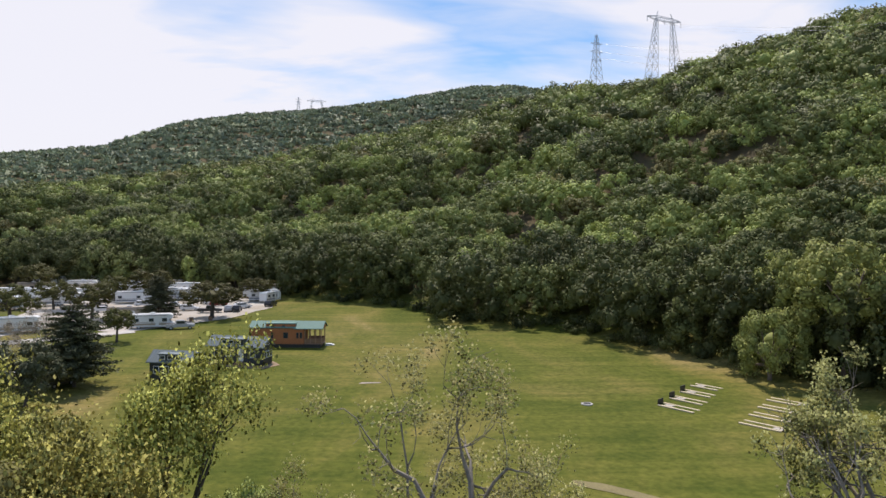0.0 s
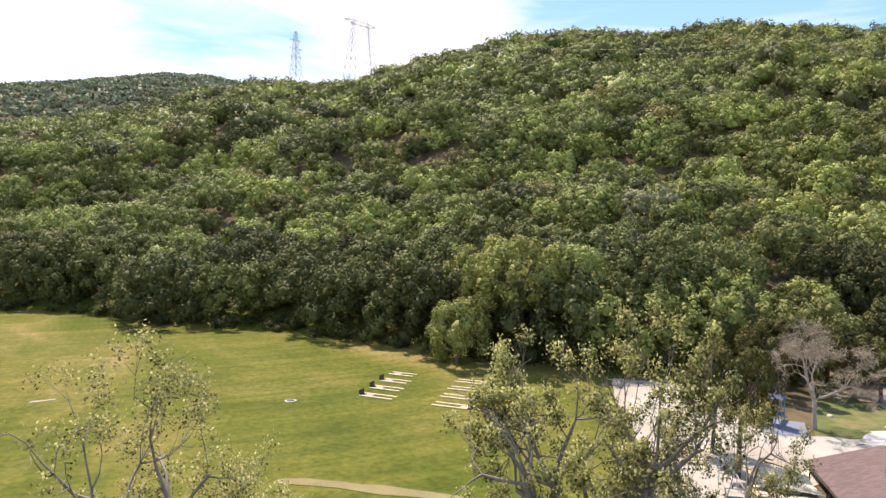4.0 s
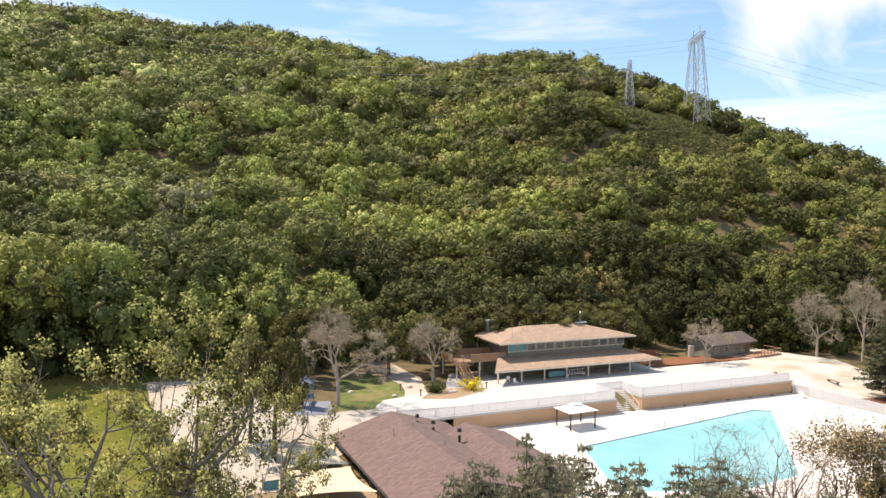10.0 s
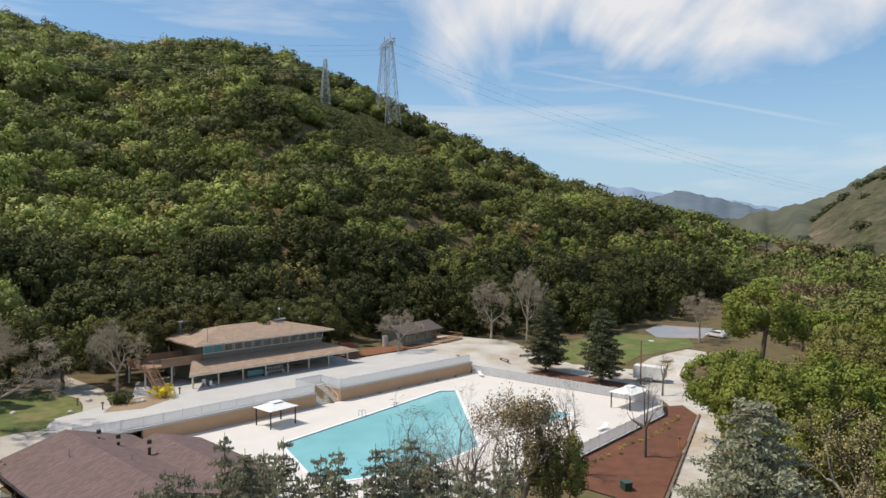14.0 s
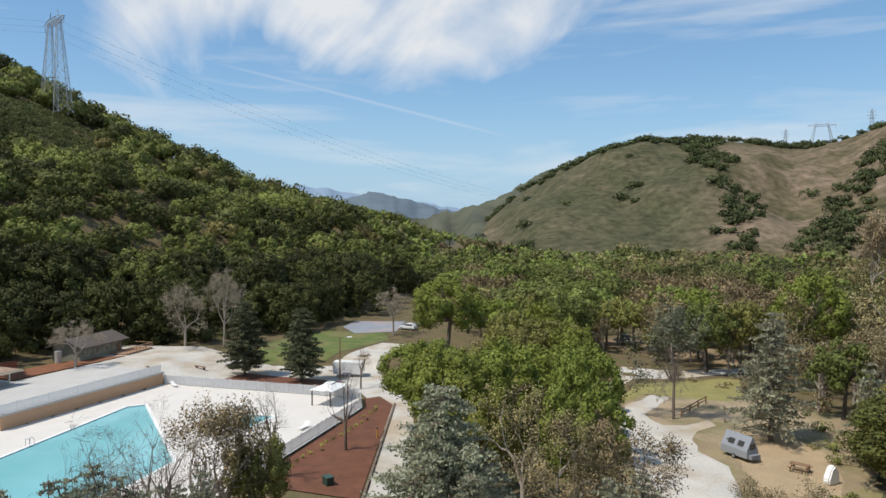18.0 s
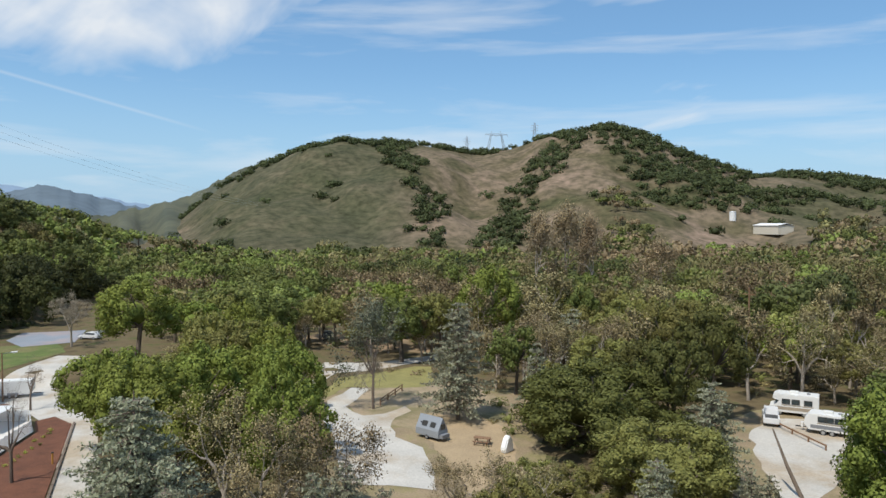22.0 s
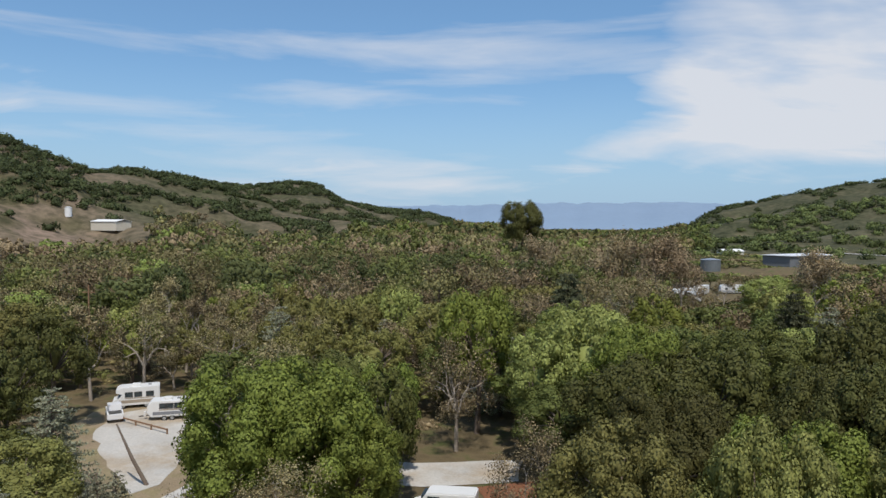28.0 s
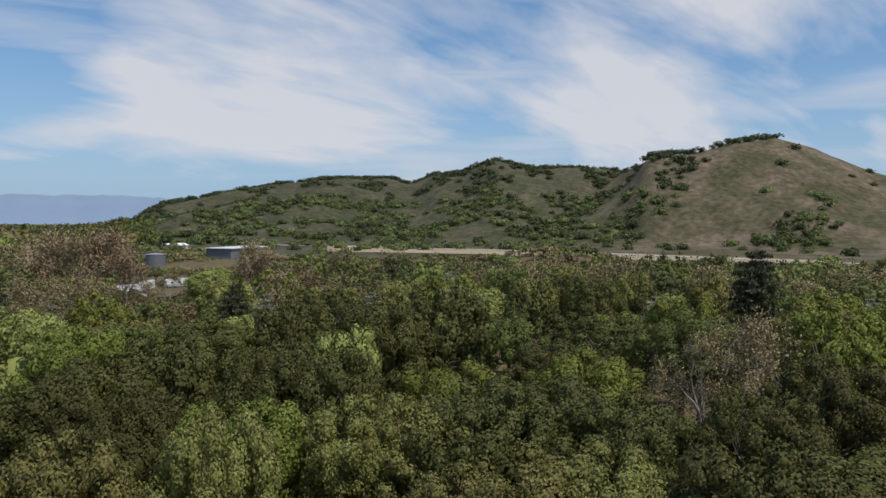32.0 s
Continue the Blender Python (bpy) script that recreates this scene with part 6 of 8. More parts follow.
def pool_side():
    patch("terrace_apron", yard_poly([(45.4, -15), (47.2, 1.5), (56, 3), (64, -14), (60, -30), (49, -22)]), M_ROAD, 0.04, "pale gravel apron past the terrace", "gravel", cell=1.2)
    patch("mulch_bed", yard_poly([(11, -55.2), (42.6, -53.1), (47.8, -50.4), (50, -52.0), (46, -56.0), (11, -68.0)]), M_MULCH, 0.12, "red-brown bark mulch bed below the fence", "mulch bed")
    patch("mulch_bed", yard_poly([(48.6, -22), (57, -23), (57.5, -42), (49.6, -46)]), M_MULCH, 0.10, "dark mulch under the two pines", "mulch bed")
    root = thing("timber_edging", "weathered log edging between mulch and path", "edging", in_yard(0, 0, -2.5))
    a, b = Vector((46.3, -56.2, 0.12)), Vector((11, -68.4, 0.12))
    n = 15
    for i in range(n):
        p, q = a.lerp(b, i / n), a.lerp(b, (i + 0.94) / n)
        part("log", beam(bmesh.new(), p, q, 0.24, 0.26), M_BARK, root)
    rng = np.random.default_rng(5)
    for k in range(20):
        t = k / 19
        x, y = yard(14 + 29 * t, -57.0 + 2.0 * t + rng.normal() * 0.4)
        C = rng.normal(size=(46, 3)) * np.array((0.15, 0.15, 0.09)) * rng.uniform(0.6, 1.2) + np.array((0, 0, 0.18))
        V, Q = leaf_quads(rng, C, unit(rng.normal(size=(46, 3)) + (0, 0, 0.6)), 0.075)
        root = thing("low_shrub", "low yellow-green shrub planted in the mulch", "shrub", pose(float(x), float(y), float(ground(x, y)) + 0.1), "shrubs along the pool fence")
        part("leaves", build_mesh("shrub_leaves", V, [Q], LEAF["acacia"] if k % 3 else LEAF["olive"]), None, root)
    x, y = yard(13.6, -63.2)
    root = thing("utility_box", "dark green utility box standing on the mulch", "utility box", pose(float(x), float(y), float(ground(x, y)) + 0.1, 0, 0, 20))
    part("cabinet", box(-0.55, 0.55, -0.4, 0.4, 0, 0.8, 0.04), plain("utility_green", (0.02, 0.06, 0.045), 0.5), root)
    part("lid", box(-0.6, 0.6, -0.45, 0.45, 0.8, 0.88, 0.02), plain("utility_lid", (0.03, 0.07, 0.055), 0.5), root)
    x, y = yard(30, -61)
    root = thing("hydrant_post", "orange-yellow marker post at the path", "marker", pose(float(x), float(y), float(ground(x, y))))
    part("post", post(bmesh.new(), 0, 0, 0, 1.3, 0.09, 10), plain("marker_orange", (0.5, 0.25, 0.04), 0.6), root)
    part("cap", post(bmesh.new(), 0, 0, 1.3, 1.42, 0.13, 10), M_DARK, root)


pool_side()


def gazebo(a, b, turn, w, d, h, label):
    root = thing("gazebo", label, "gazebo", in_yard(a, b, DECK_Z, turn), "gazebos on the pool deck")
    for x in (-w / 2, w / 2):
        for y in (-d / 2, d / 2):
            part("post", box(x - 0.07, x + 0.07, y - 0.07, y + 0.07, 0, h), M_DARK, root)
    bm = bmesh.new()
    e, p = 0.35, 0.55
    c = [bm.verts.new(v) for v in ((-w / 2 - e, -d / 2 - e, h), (w / 2 + e, -d / 2 - e, h), (w / 2 + e, d / 2 + e, h), (-w / 2 - e, d / 2 + e, h))]
    t = [bm.verts.new(v) for v in ((-0.7, -0.5, h + p), (0.7, -0.5, h + p), (0.7, 0.5, h + p), (-0.7, 0.5, h + p))]
    for i in range(4):
        bm.faces.new((c[i], c[(i + 1) % 4], t[(i + 1) % 4], t[i]))
    bm.faces.new(t)
    bm.faces.new(c[::-1])
    part("canopy", bm, M_CREAM if turn > 900 else M_WHITE, root, "white fabric canopy")
    part("vent", box(-0.8, 0.8, -0.6, 0.6, h + p + 0.06, h + p + 0.14, 0, 0.03), M_WHITE, root)
    bm = bmesh.new()
    for x0, y0, x1, y1 in ((-w / 2, -d / 2, w / 2, -d / 2), (w / 2, -d / 2, w / 2, d / 2), (w / 2, d / 2, -w / 2, d / 2), (-w / 2, d / 2, -w / 2, -d / 2)):
        beam(bm, (x0, y0, h - 0.08), (x1, y1, h - 0.08), 0.1)
    part("frame", bm, M_DARK, root)


gazebo(2.0, -18.6, 3, 3.9, 3.1, 2.35, "white-topped gazebo with dark posts on the pool deck")
gazebo(43.8, -46.8, 0, 5.4, 3.0, 2.3, "long shade canopy on dark posts at the deck corner")


def hip_roof(x0, x1, y0, y1, z, rise, inset, thick=0.22, ridge_y=None):
    """Ridge along x; inset: how far the hips run in from each end."""
    bm = bmesh.new()
    ry = (y0 + y1) / 2 if ridge_y is None else ridge_y
    lo = [bm.verts.new(c) for c in ((x0, y0, z - thick), (x1, y0, z - thick), (x1, y1, z - thick), (x0, y1, z - thick))]
    c = [bm.verts.new(v) for v in ((x0, y0, z), (x1, y0, z), (x1, y1, z), (x0, y1, z))]
    r = [bm.verts.new((x0 + inset, ry, z + rise)), bm.verts.new((x1 - inset, ry, z + rise))]
    for f in ((c[0], c[1], r[1], r[0]), (c[1], c[2], r[1]), (c[2], c[3], r[0], r[1]), (c[3], c[0], r[0]), lo[::-1]):
        bm.faces.new(f)
    for i in range(4):
        bm.faces.new((lo[i], lo[(i + 1) % 4], c[(i + 1) % 4], c[i]))
    return bm


def gable_roof(x0, x1, y0, y1, z, rise, thick=0.18):
    """Ridge along x, gables at the ends."""
    bm = bmesh.new()
    ry = (y0 + y1) / 2
    prof = [(y0, z), (ry, z + rise), (y1, z), (y1, z - thick), (ry, z + rise - thick), (y0, z - thick)]
    a, b = [bm.verts.new((x0, *p)) for p in prof], [bm.verts.new((x1, *p)) for p in prof]
    for k in (a, b[::-1]):
        bm.faces.new((k[0], k[1], k[4], k[5]))
        bm.faces.new((k[1], k[2], k[3], k[4]))
    for i in range(6):
        bm.faces.new((a[i], b[i], b[(i + 1) % 6], a[(i + 1) % 6]))
    return bm


def gable_wall(x, y0, y1, z0, z, rise, thick=0.15):
    bm = bmesh.new()
    prof = [(y0, z0), (y1, z0), (y1, z), ((y0 + y1) / 2, z + rise), (y0, z)]
    a, b = [bm.verts.new((x, *p)) for p in prof], [bm.verts.new((x + thick, *p)) for p in prof]
    bm.faces.new(a)
    bm.faces.new(b[::-1])
    for i in range(5):
        bm.faces.new((a[i], a[(i + 1) % 5], b[(i + 1) % 5], b[i]))
    return bm


def window(parent, x, z, w, h, y, face=-1, mat=None, glass=None, bars=0, along="x"):
    """A framed window on the wall at y (or at x when along is y)."""
    f = 0.07
    def bx(u0, u1, d0, d1, z0, z1, bm=None):
        lo, hi = sorted((y + face * d0, y + face * d1))
        return add_box(bm or bmesh.new(), *((u0, u1, lo, hi) if along == "x" else (lo, hi, u0, u1)), z0, z1)
    bm = bmesh.new()
    for u0, u1, z0, z1 in ((x - w / 2, x + w / 2, z, z + f), (x - w / 2, x + w / 2, z + h - f, z + h), (x - w / 2, x - w / 2 + f, z + f, z + h - f), (x + w / 2 - f, x + w / 2, z + f, z + h - f)):
        bx(u0, u1, 0.003, 0.05, z0, z1, bm)
    for k in range(bars):
        u = x - w / 2 + w * (k + 1) / (bars + 1)
        bx(u - 0.025, u + 0.025, 0.003, 0.045, z + f, z + h - f, bm)
    win = part("window", bm, mat or M_TRIM, parent)
    part("pane", bx(x - w / 2 + f, x + w / 2 - f, 0.004, 0.02, z + f, z + h - f), glass or M_GLASS, win)
    return win


def clubhouse():
    root = thing("clubhouse", "two-storey clubhouse with tan shingle roofs and a long porch", "building", in_yard(0, 0, TERRACE_Z))
    part("lower_wall", box(2.2, 27.8, 4.2, 13.5, 0, 3.0), M_TAUPE, root, "shaded grey-green ground floor wall")
    part("upper_wall", box(3.8, 26.5, 4.2, 13.2, 3.0, 5.55), M_TAUPE, root, "grey-green upper floor wall")
    # porch roof, sloping to the front and the right
    bm = bmesh.new()
    prof = [(-1.3, 2.25), (4.2, 3.25), (4.2, 3.07), (-1.3, 2.05)]
    for x0, x1 in ((-1.2, 30.2),):
        a, b = [bm.verts.new((x0 + (0.0 if i in (0, 3) else 3.2), *p)) for i, p in enumerate(prof)], [bm.verts.new((x1 - (0.0 if i in (0, 3) else 3.0), *p)) for i, p in enumerate(prof)]
        bm.faces.new(a)
        bm.faces.new(b[::-1])
        for i in range(4):
            bm.faces.new((a[i], b[i], b[(i + 1) % 4], a[(i + 1) % 4]))
    add_box(bm, 26.8, 30.2, 4.2, 12.5, 2.05, 2.25)
    part("porch_roof", bm, M_SHINGLE_TAN, root, "tan shingle porch roof")
    part("fascia", box(-1.25, 30.25, -1.36, -1.3, 2.0, 2.2), M_TRIM, root)
    for i in range(8):
        x = i * 28.9 / 7
        part("porch_post", box(x - 0.1, x + 0.1, -0.1, 0.1, 0, 2.3), M_TRIM, root)
    part("porch_beam", box(-0.2, 29.1, -0.12, 0.12, 2.0 - 0.02, 2.28), M_WOOD, root)
    for k in range(2):
        part("side_post", box(28.8, 29.0, 4.5 + 4 * k, 4.7 + 4 * k, 0, 2.05), M_TRIM, root)
    # ribbon of windows
    n = 13
    for i in range(n):
        x = 4.7 + i * (21.2 / (n - 1))
        window(root, x, 3.98, 1.55, 1.4, 4.2, -1, M_TRIM, M_TEALGLASS if i < 2 else M_GLASS)
    part("window_band", box(3.8, 26.5, 4.1, 4.196, 4.02, 4.13), M_TRIM, root)
    part("window_head", box(3.8, 26.5, 4.1, 4.196, 5.37, 5.5), M_TRIM, root)
    for k in range(3):
        window(root, 6.5 + k * 2.8, 4.15, 1.6, 1.2, 26.5, 1, M_TRIM, None, 0, "y")
    for i in range(6):
        window(root, 5.0 + i * 4.2, 0.9, 1.5, 1.2, 4.2, -1, M_TRIM)
    part("door", box(20.6, 21.6, 4.12, 4.196, 0.02, 2.05), M_WOOD, root)
    part("door", box(10.0, 11.0, 4.12, 4.196, 0.02, 2.05), M_WOOD, root)
    part("upper_roof", hip_roof(1.6, 28.0, 2.6, 14.8, 5.75, 1.75, 8.0), M_SHINGLE_TAN, root, "low hipped tan shingle roof")
    part("upper_fascia", box(1.58, 28.02, 2.54, 2.6, 5.5, 5.74), M_TRIM, root)
    vent = part("rooftop_unit", box(3.9, 5.9, 11.6, 13.0, 6.3, 8.3, 0.05), plain("rooftop_grey", (0.17, 0.19, 0.18), 0.6), root, "grey rooftop cooler")
    part("louvre", box(4.1, 5.7, 11.55, 11.598, 6.7, 8.0), M_DARK, vent)
    mast = part("mast", post(bmesh.new(), 20.6, 8.7, 7.3, 9.3, 0.05), M_WHITE, root)
    part("ball", post(bmesh.new(), 20.6, 8.7, 9.3, 9.6, 0.2, 10, 0.05), M_WHITE, mast)
    part("ridge_vent", box(19.4, 21.8, 8.3, 9.1, 7.45, 7.7, 0.05), M_WHITE, root)
    for x in (25.2, 26.4):
        d = part("dish_pole", post(bmesh.new(), x, 9, 6.2, 7.0, 0.03), M_STEEL, root)
        bm = bmesh.new()
        bmesh.ops.create_cone(bm, cap_ends=True, segments=16, radius1=0.36, radius2=0.12, depth=0.12, matrix=pose(x, 8.9, 7.15, 70, 0, 15))
        part("dish", bm, M_WHITE, d, "white satellite dish")
    part("vent_pipe", post(bmesh.new(), 4.2, 3.4, 5.9, 8.2, 0.05), M_STEEL, root)
    # deck and stairs on the near end
    part("deck", box(-5.2, 3.8, 4.4, 10.5, 2.72, 2.95), M_DECKWOOD, root, "raised redwood deck")
    for x, y in ((-5.0, 4.6), (-1.0, 4.6), (-5.0, 10.2), (3.2, 4.6)):
        part("deck_post", box(x - 0.1, x + 0.1, y - 0.1, y + 0.1, 0, 2.72), M_TRIM, root)
    for y in (4.45, 10.4):
        part("rail_panel", box(-5.1 if y > 5 else -2.6, 3.7, y - 0.04, y + 0.04, 2.95, 3.95), M_DECKWOOD, root, "solid redwood railing")
    part("rail_panel", box(-5.2, -5.12, 5.9, 10.4, 2.95, 3.95), M_DECKWOOD, root)
    part("rail_cap", box(-2.7, 3.8, 4.38, 4.55, 3.95, 4.02), M_DECKWOOD, root)
    st = part("stair", beam(bmesh.new(), (-6.2, 4.9, 0.0), (-5.6, 4.9, 0.4), 0.1), M_DECKWOOD, root, "redwood stair to the deck")
    for i in range(15):
        part("tread", box(-5.2 - 0.0, -4.0, 4.3 - (14 - i) * 0.28, 4.62 - (14 - i) * 0.28, 0.14 + i * 0.19, 0.19 + i * 0.19), M_DECKWOOD, st)
    for x in (-5.25, -3.95):
        part("stringer", beam(bmesh.new(), (x, 0.3, 0.1), (x, 4.5, 2.85), 0.07, 0.3), M_WOOD, st)
        part("handrail", beam(bmesh.new(), (x, 0.3, 1.0), (x, 4.5, 3.8), 0.07, 0.12), M_DECKWOOD, st)
        for k in range(4):
            part("baluster", box(x - 0.04, x + 0.04, 0.5 + k * 1.25, 0.58 + k * 1.25, 0.1 + k * 0.8, 1.1 + k * 0.8), M_WOOD, st)
    # red boards beside the house
    b = thing("board_fence", "rust-red board fence beside the clubhouse", "fence", in_yard(0, 0, TERRACE_Z))
    for i in range(26):
        x = 31.5 + i * 0.25
        part("board", box(x, x + 0.23, 9.4, 9.44, -0.2, 1.5), M_REDFENCE, b)
    # bench and counter under the porch
    b = thing("porch_bench", "white slatted bench under the porch", "bench", in_yard(14.6, 0.5, TERRACE_Z), "porch seats")
    for k in range(7):
        part("slat", box(-1.6 + k * 0.5, -1.5 + k * 0.5, 0.42, 0.46, 0.4, 1.05), M_WHITE, b)
    part("seat", box(-1.7, 1.7, -0.05, 0.46, 0.40, 0.46), M_WHITE, b)
    part("top_rail", box(-1.7, 1.7, 0.40, 0.48, 1.05, 1.12), M_WHITE, b)
    for x in (-1.6, 1.5):
        part("leg", box(x, x + 0.1, 0.0, 0.42, 0, 0.4), M_WHITE, b)
    b = thing("menu_board", "teal service board under the porch", "board", in_yard(11.0, 0.6, TERRACE_Z))
    part("panel", box(-1.6, 1.4, 0, 0.08, 0.25, 1.1), M_TEAL, b)
    for x in (-1.5, 1.3):
        part("leg", box(x, x + 0.08, 0.0, 0.3, 0, 0.25), M_DARK, b)
    for a, v, t in ((2.4, -1.3, 20), (2.1, 0.7, 160)):
        c = thing("garden_chair", "white plastic garden chair on the terrace", "chair", in_yard(a, v, TERRACE_Z, t), "garden chairs")
        part("seat", box(-0.28, 0.28, -0.26, 0.26, 0.38, 0.43, 0.02), M_WHITE, c)
        part("backrest", box(-0.28, 0.28, 0.22, 0.27, 0.43, 1.0, 0.02), M_WHITE, c)
        for x in (-0.26, 0.21):
            for y in (-0.24, 0.2):
                part("leg", box(x, x + 0.05, y, y + 0.05, 0, 0.38), M_WHITE, c)


# teal base colour for the first two upper windows
M_TEALGLASS = plain("teal_glass", (0.05, 0.25, 0.30), 0.12, var=0.05)
clubhouse()


def pool_house():
    root = thing("pool_house", "low pool house with a brown shingle roof", "building", in_yard(-24.6, -33, DECK_Z))
    part("wall", box(-6.2, 6.4, -11, 11.4, 0.0, 3.0), plain("brown_wall", (0.19, 0.13, 0.095), 0.8), root, "brown boarded walls")
    bm = gable_roof(-12.6, 12.0, -6.9, 6.9, 3.2, 2.0, 0.2)
    bmesh.ops.rotate(bm, verts=bm.verts, cent=(0, 0, 0), matrix=Matrix.Rotation(radians(90), 3, "Z"))
    part("roof", bm, M_SHINGLE_BROWN, root, "broad brown shingle gable roof")
    bm = gable_roof(-10.5, 6.0, -5.0, 5.0, 3.2, 1.55, 0.2)
    bmesh.ops.rotate(bm, verts=bm.verts, cent=(0, 0, 0), matrix=Matrix.Rotation(radians(90), 3, "Z"))
    bmesh.ops.translate(bm, verts=bm.verts, vec=(6.6, 0, 0.0))
    part("wing_roof", bm, M_SHINGLE_BROWN, root, "lower brown shingle wing roof")
    part("wing_wall", box(6.4, 10.6, -10, 5.4, 0, 3.0), plain("brown_wing", (0.19, 0.13, 0.095), 0.8), root)
    for y, x in ((8.4, 1.9), (5.4, 2.6), (1.6, 4.0)):
        v = part("roof_vent", post(bmesh.new(), x, y, 3.6, 4.75, 0.15, 12), M_DARK, root)
        part("cowl", post(bmesh.new(), x, y, 5.15, 5.5, 0.24, 12, 0.2), M_DARK, v, "dark turbine cowl")
    for x, y in ((0.5, 6.0), (-2.2, 4.6), (1.2, -1.0)):
        part("vent_pipe", post(bmesh.new(), x, y, 4.2, 5.4, 0.05), M_STEEL, root)
    for k in range(7):
        part("side_post", box(-6.75, -6.6, 11.0 - k * 3.2, 11.15 - k * 3.2, 0, 3.0), M_WOOD, root)
    for k in range(6):
        window(root, 9.0 - k * 3.2, 1.0, 1.6, 1.4, -6.2, -1, M_WOOD, M_GLASS, 1, "y")
    part("gutter", box(-7.05, -6.93, -12, 12.6, 2.98, 3.1), M_DARK, root)


pool_house()


def shade_sails():
    """Cream cloth stretched between posts, sagging to the middle."""
    for k, (cs, lab) in enumerate(((((-38.8, -25.2, 2.7), (-32.3, -25.6, 2.6), (-32.6, -32.3, 2.5), (-38.9, -32.1, 2.8)), "cream shade sail beside the pool house"),
                                   (((-38.9, -32.5, 2.8), (-32.6, -32.7, 2.5), (-32.2, -40.2, 2.5), (-39.1, -39.2, 2.7)), "lower cream shade sail over the patio"))):
        root = thing("shade_sail", lab, "shade sail", in_yard(0, 0, -1.4), "shade sails by the pool house")
        n = 10
        A, B, C, D = [Vector(c) for c in cs]
        V, Q = [], []
        for i in range(n + 1):
            for j in range(n + 1):
                u, v = i / n, j / n
                p = A.lerp(B, u).lerp(D.lerp(C, u), v)
                inward = (4 * u * (1 - u) * (1 - 2 * v), 4 * v * (1 - v) * (1 - 2 * u))
                p = p + Vector((inward[1] * 0.55, -inward[0] * 0.55, -0.35 * 4 * u * (1 - u) * 4 * v * (1 - v) * 0.5))
                V.append(p[:])
        for i in range(n):
            for j in range(n):
                a = i * (n + 1) + j
                Q.append((a, a + n + 1, a + n + 2, a + 1))
        part("cloth", build_mesh("cloth", V, [Q], M_CREAM, smooth_shade=True), None, root)
        for c in cs:
            part("post", post(bmesh.new(), c[0], c[1], -1.3, c[2] + 0.15, 0.07), M_DARK, root)
    root = thing("patio_frame", "steel frame with teal panels beside the sails", "frame", in_yard(-41.0, -29.5, -0.7))
    for x, y in ((0, 0), (1.6, 0), (0, -4), (1.6, -4)):
        part("upright", box(x, x + 0.08, y, y + 0.08, 0, 2.3), M_STEEL, root)
    for a, b in (((0, 0, 2.3), (1.6, 0, 2.3)), ((0, -4, 2.3), (1.6, -4, 2.3)), ((0, 0, 2.3), (0, -4, 2.3)), ((1.6, 0, 2.3), (1.6, -4, 2.3))):
        bm = bmesh.new()
        beam(bm, a, b, 0.08)
        part("rail", bm, M_STEEL, root)
    part("panel", box(0.1, 1.5, -3.9, -3.86, 0.3, 1.6), M_TEAL, root)


shade_sails()


# ---- field and cabins ----
def at_bearing(b, d):
    return d * math.sin(radians(b)), d * math.cos(radians(b))


def on_ground(x, y, turn=0.0, lift=0.0):
    return pose(x, y, float(ground(x, y)) + lift, 0, 0, turn)


def ribs(x0, x1, y0, y1, z, rise, step=0.5, both=True):
    """Standing seams of a metal gable roof, ridge along x."""
    bm = bmesh.new()
    n = int((x1 - x0) / step)
    ym = (y0 + y1) / 2
    for i in range(n + 1):
        x = x0 + (x1 - x0) * i / n
        beam(bm, (x, y0, z + 0.02), (x, ym, z + rise + 0.02), 0.04, 0.05)
        if both:
            beam(bm, (x, y1, z + 0.02), (x, ym, z + rise + 0.02), 0.04, 0.05)
    return bm


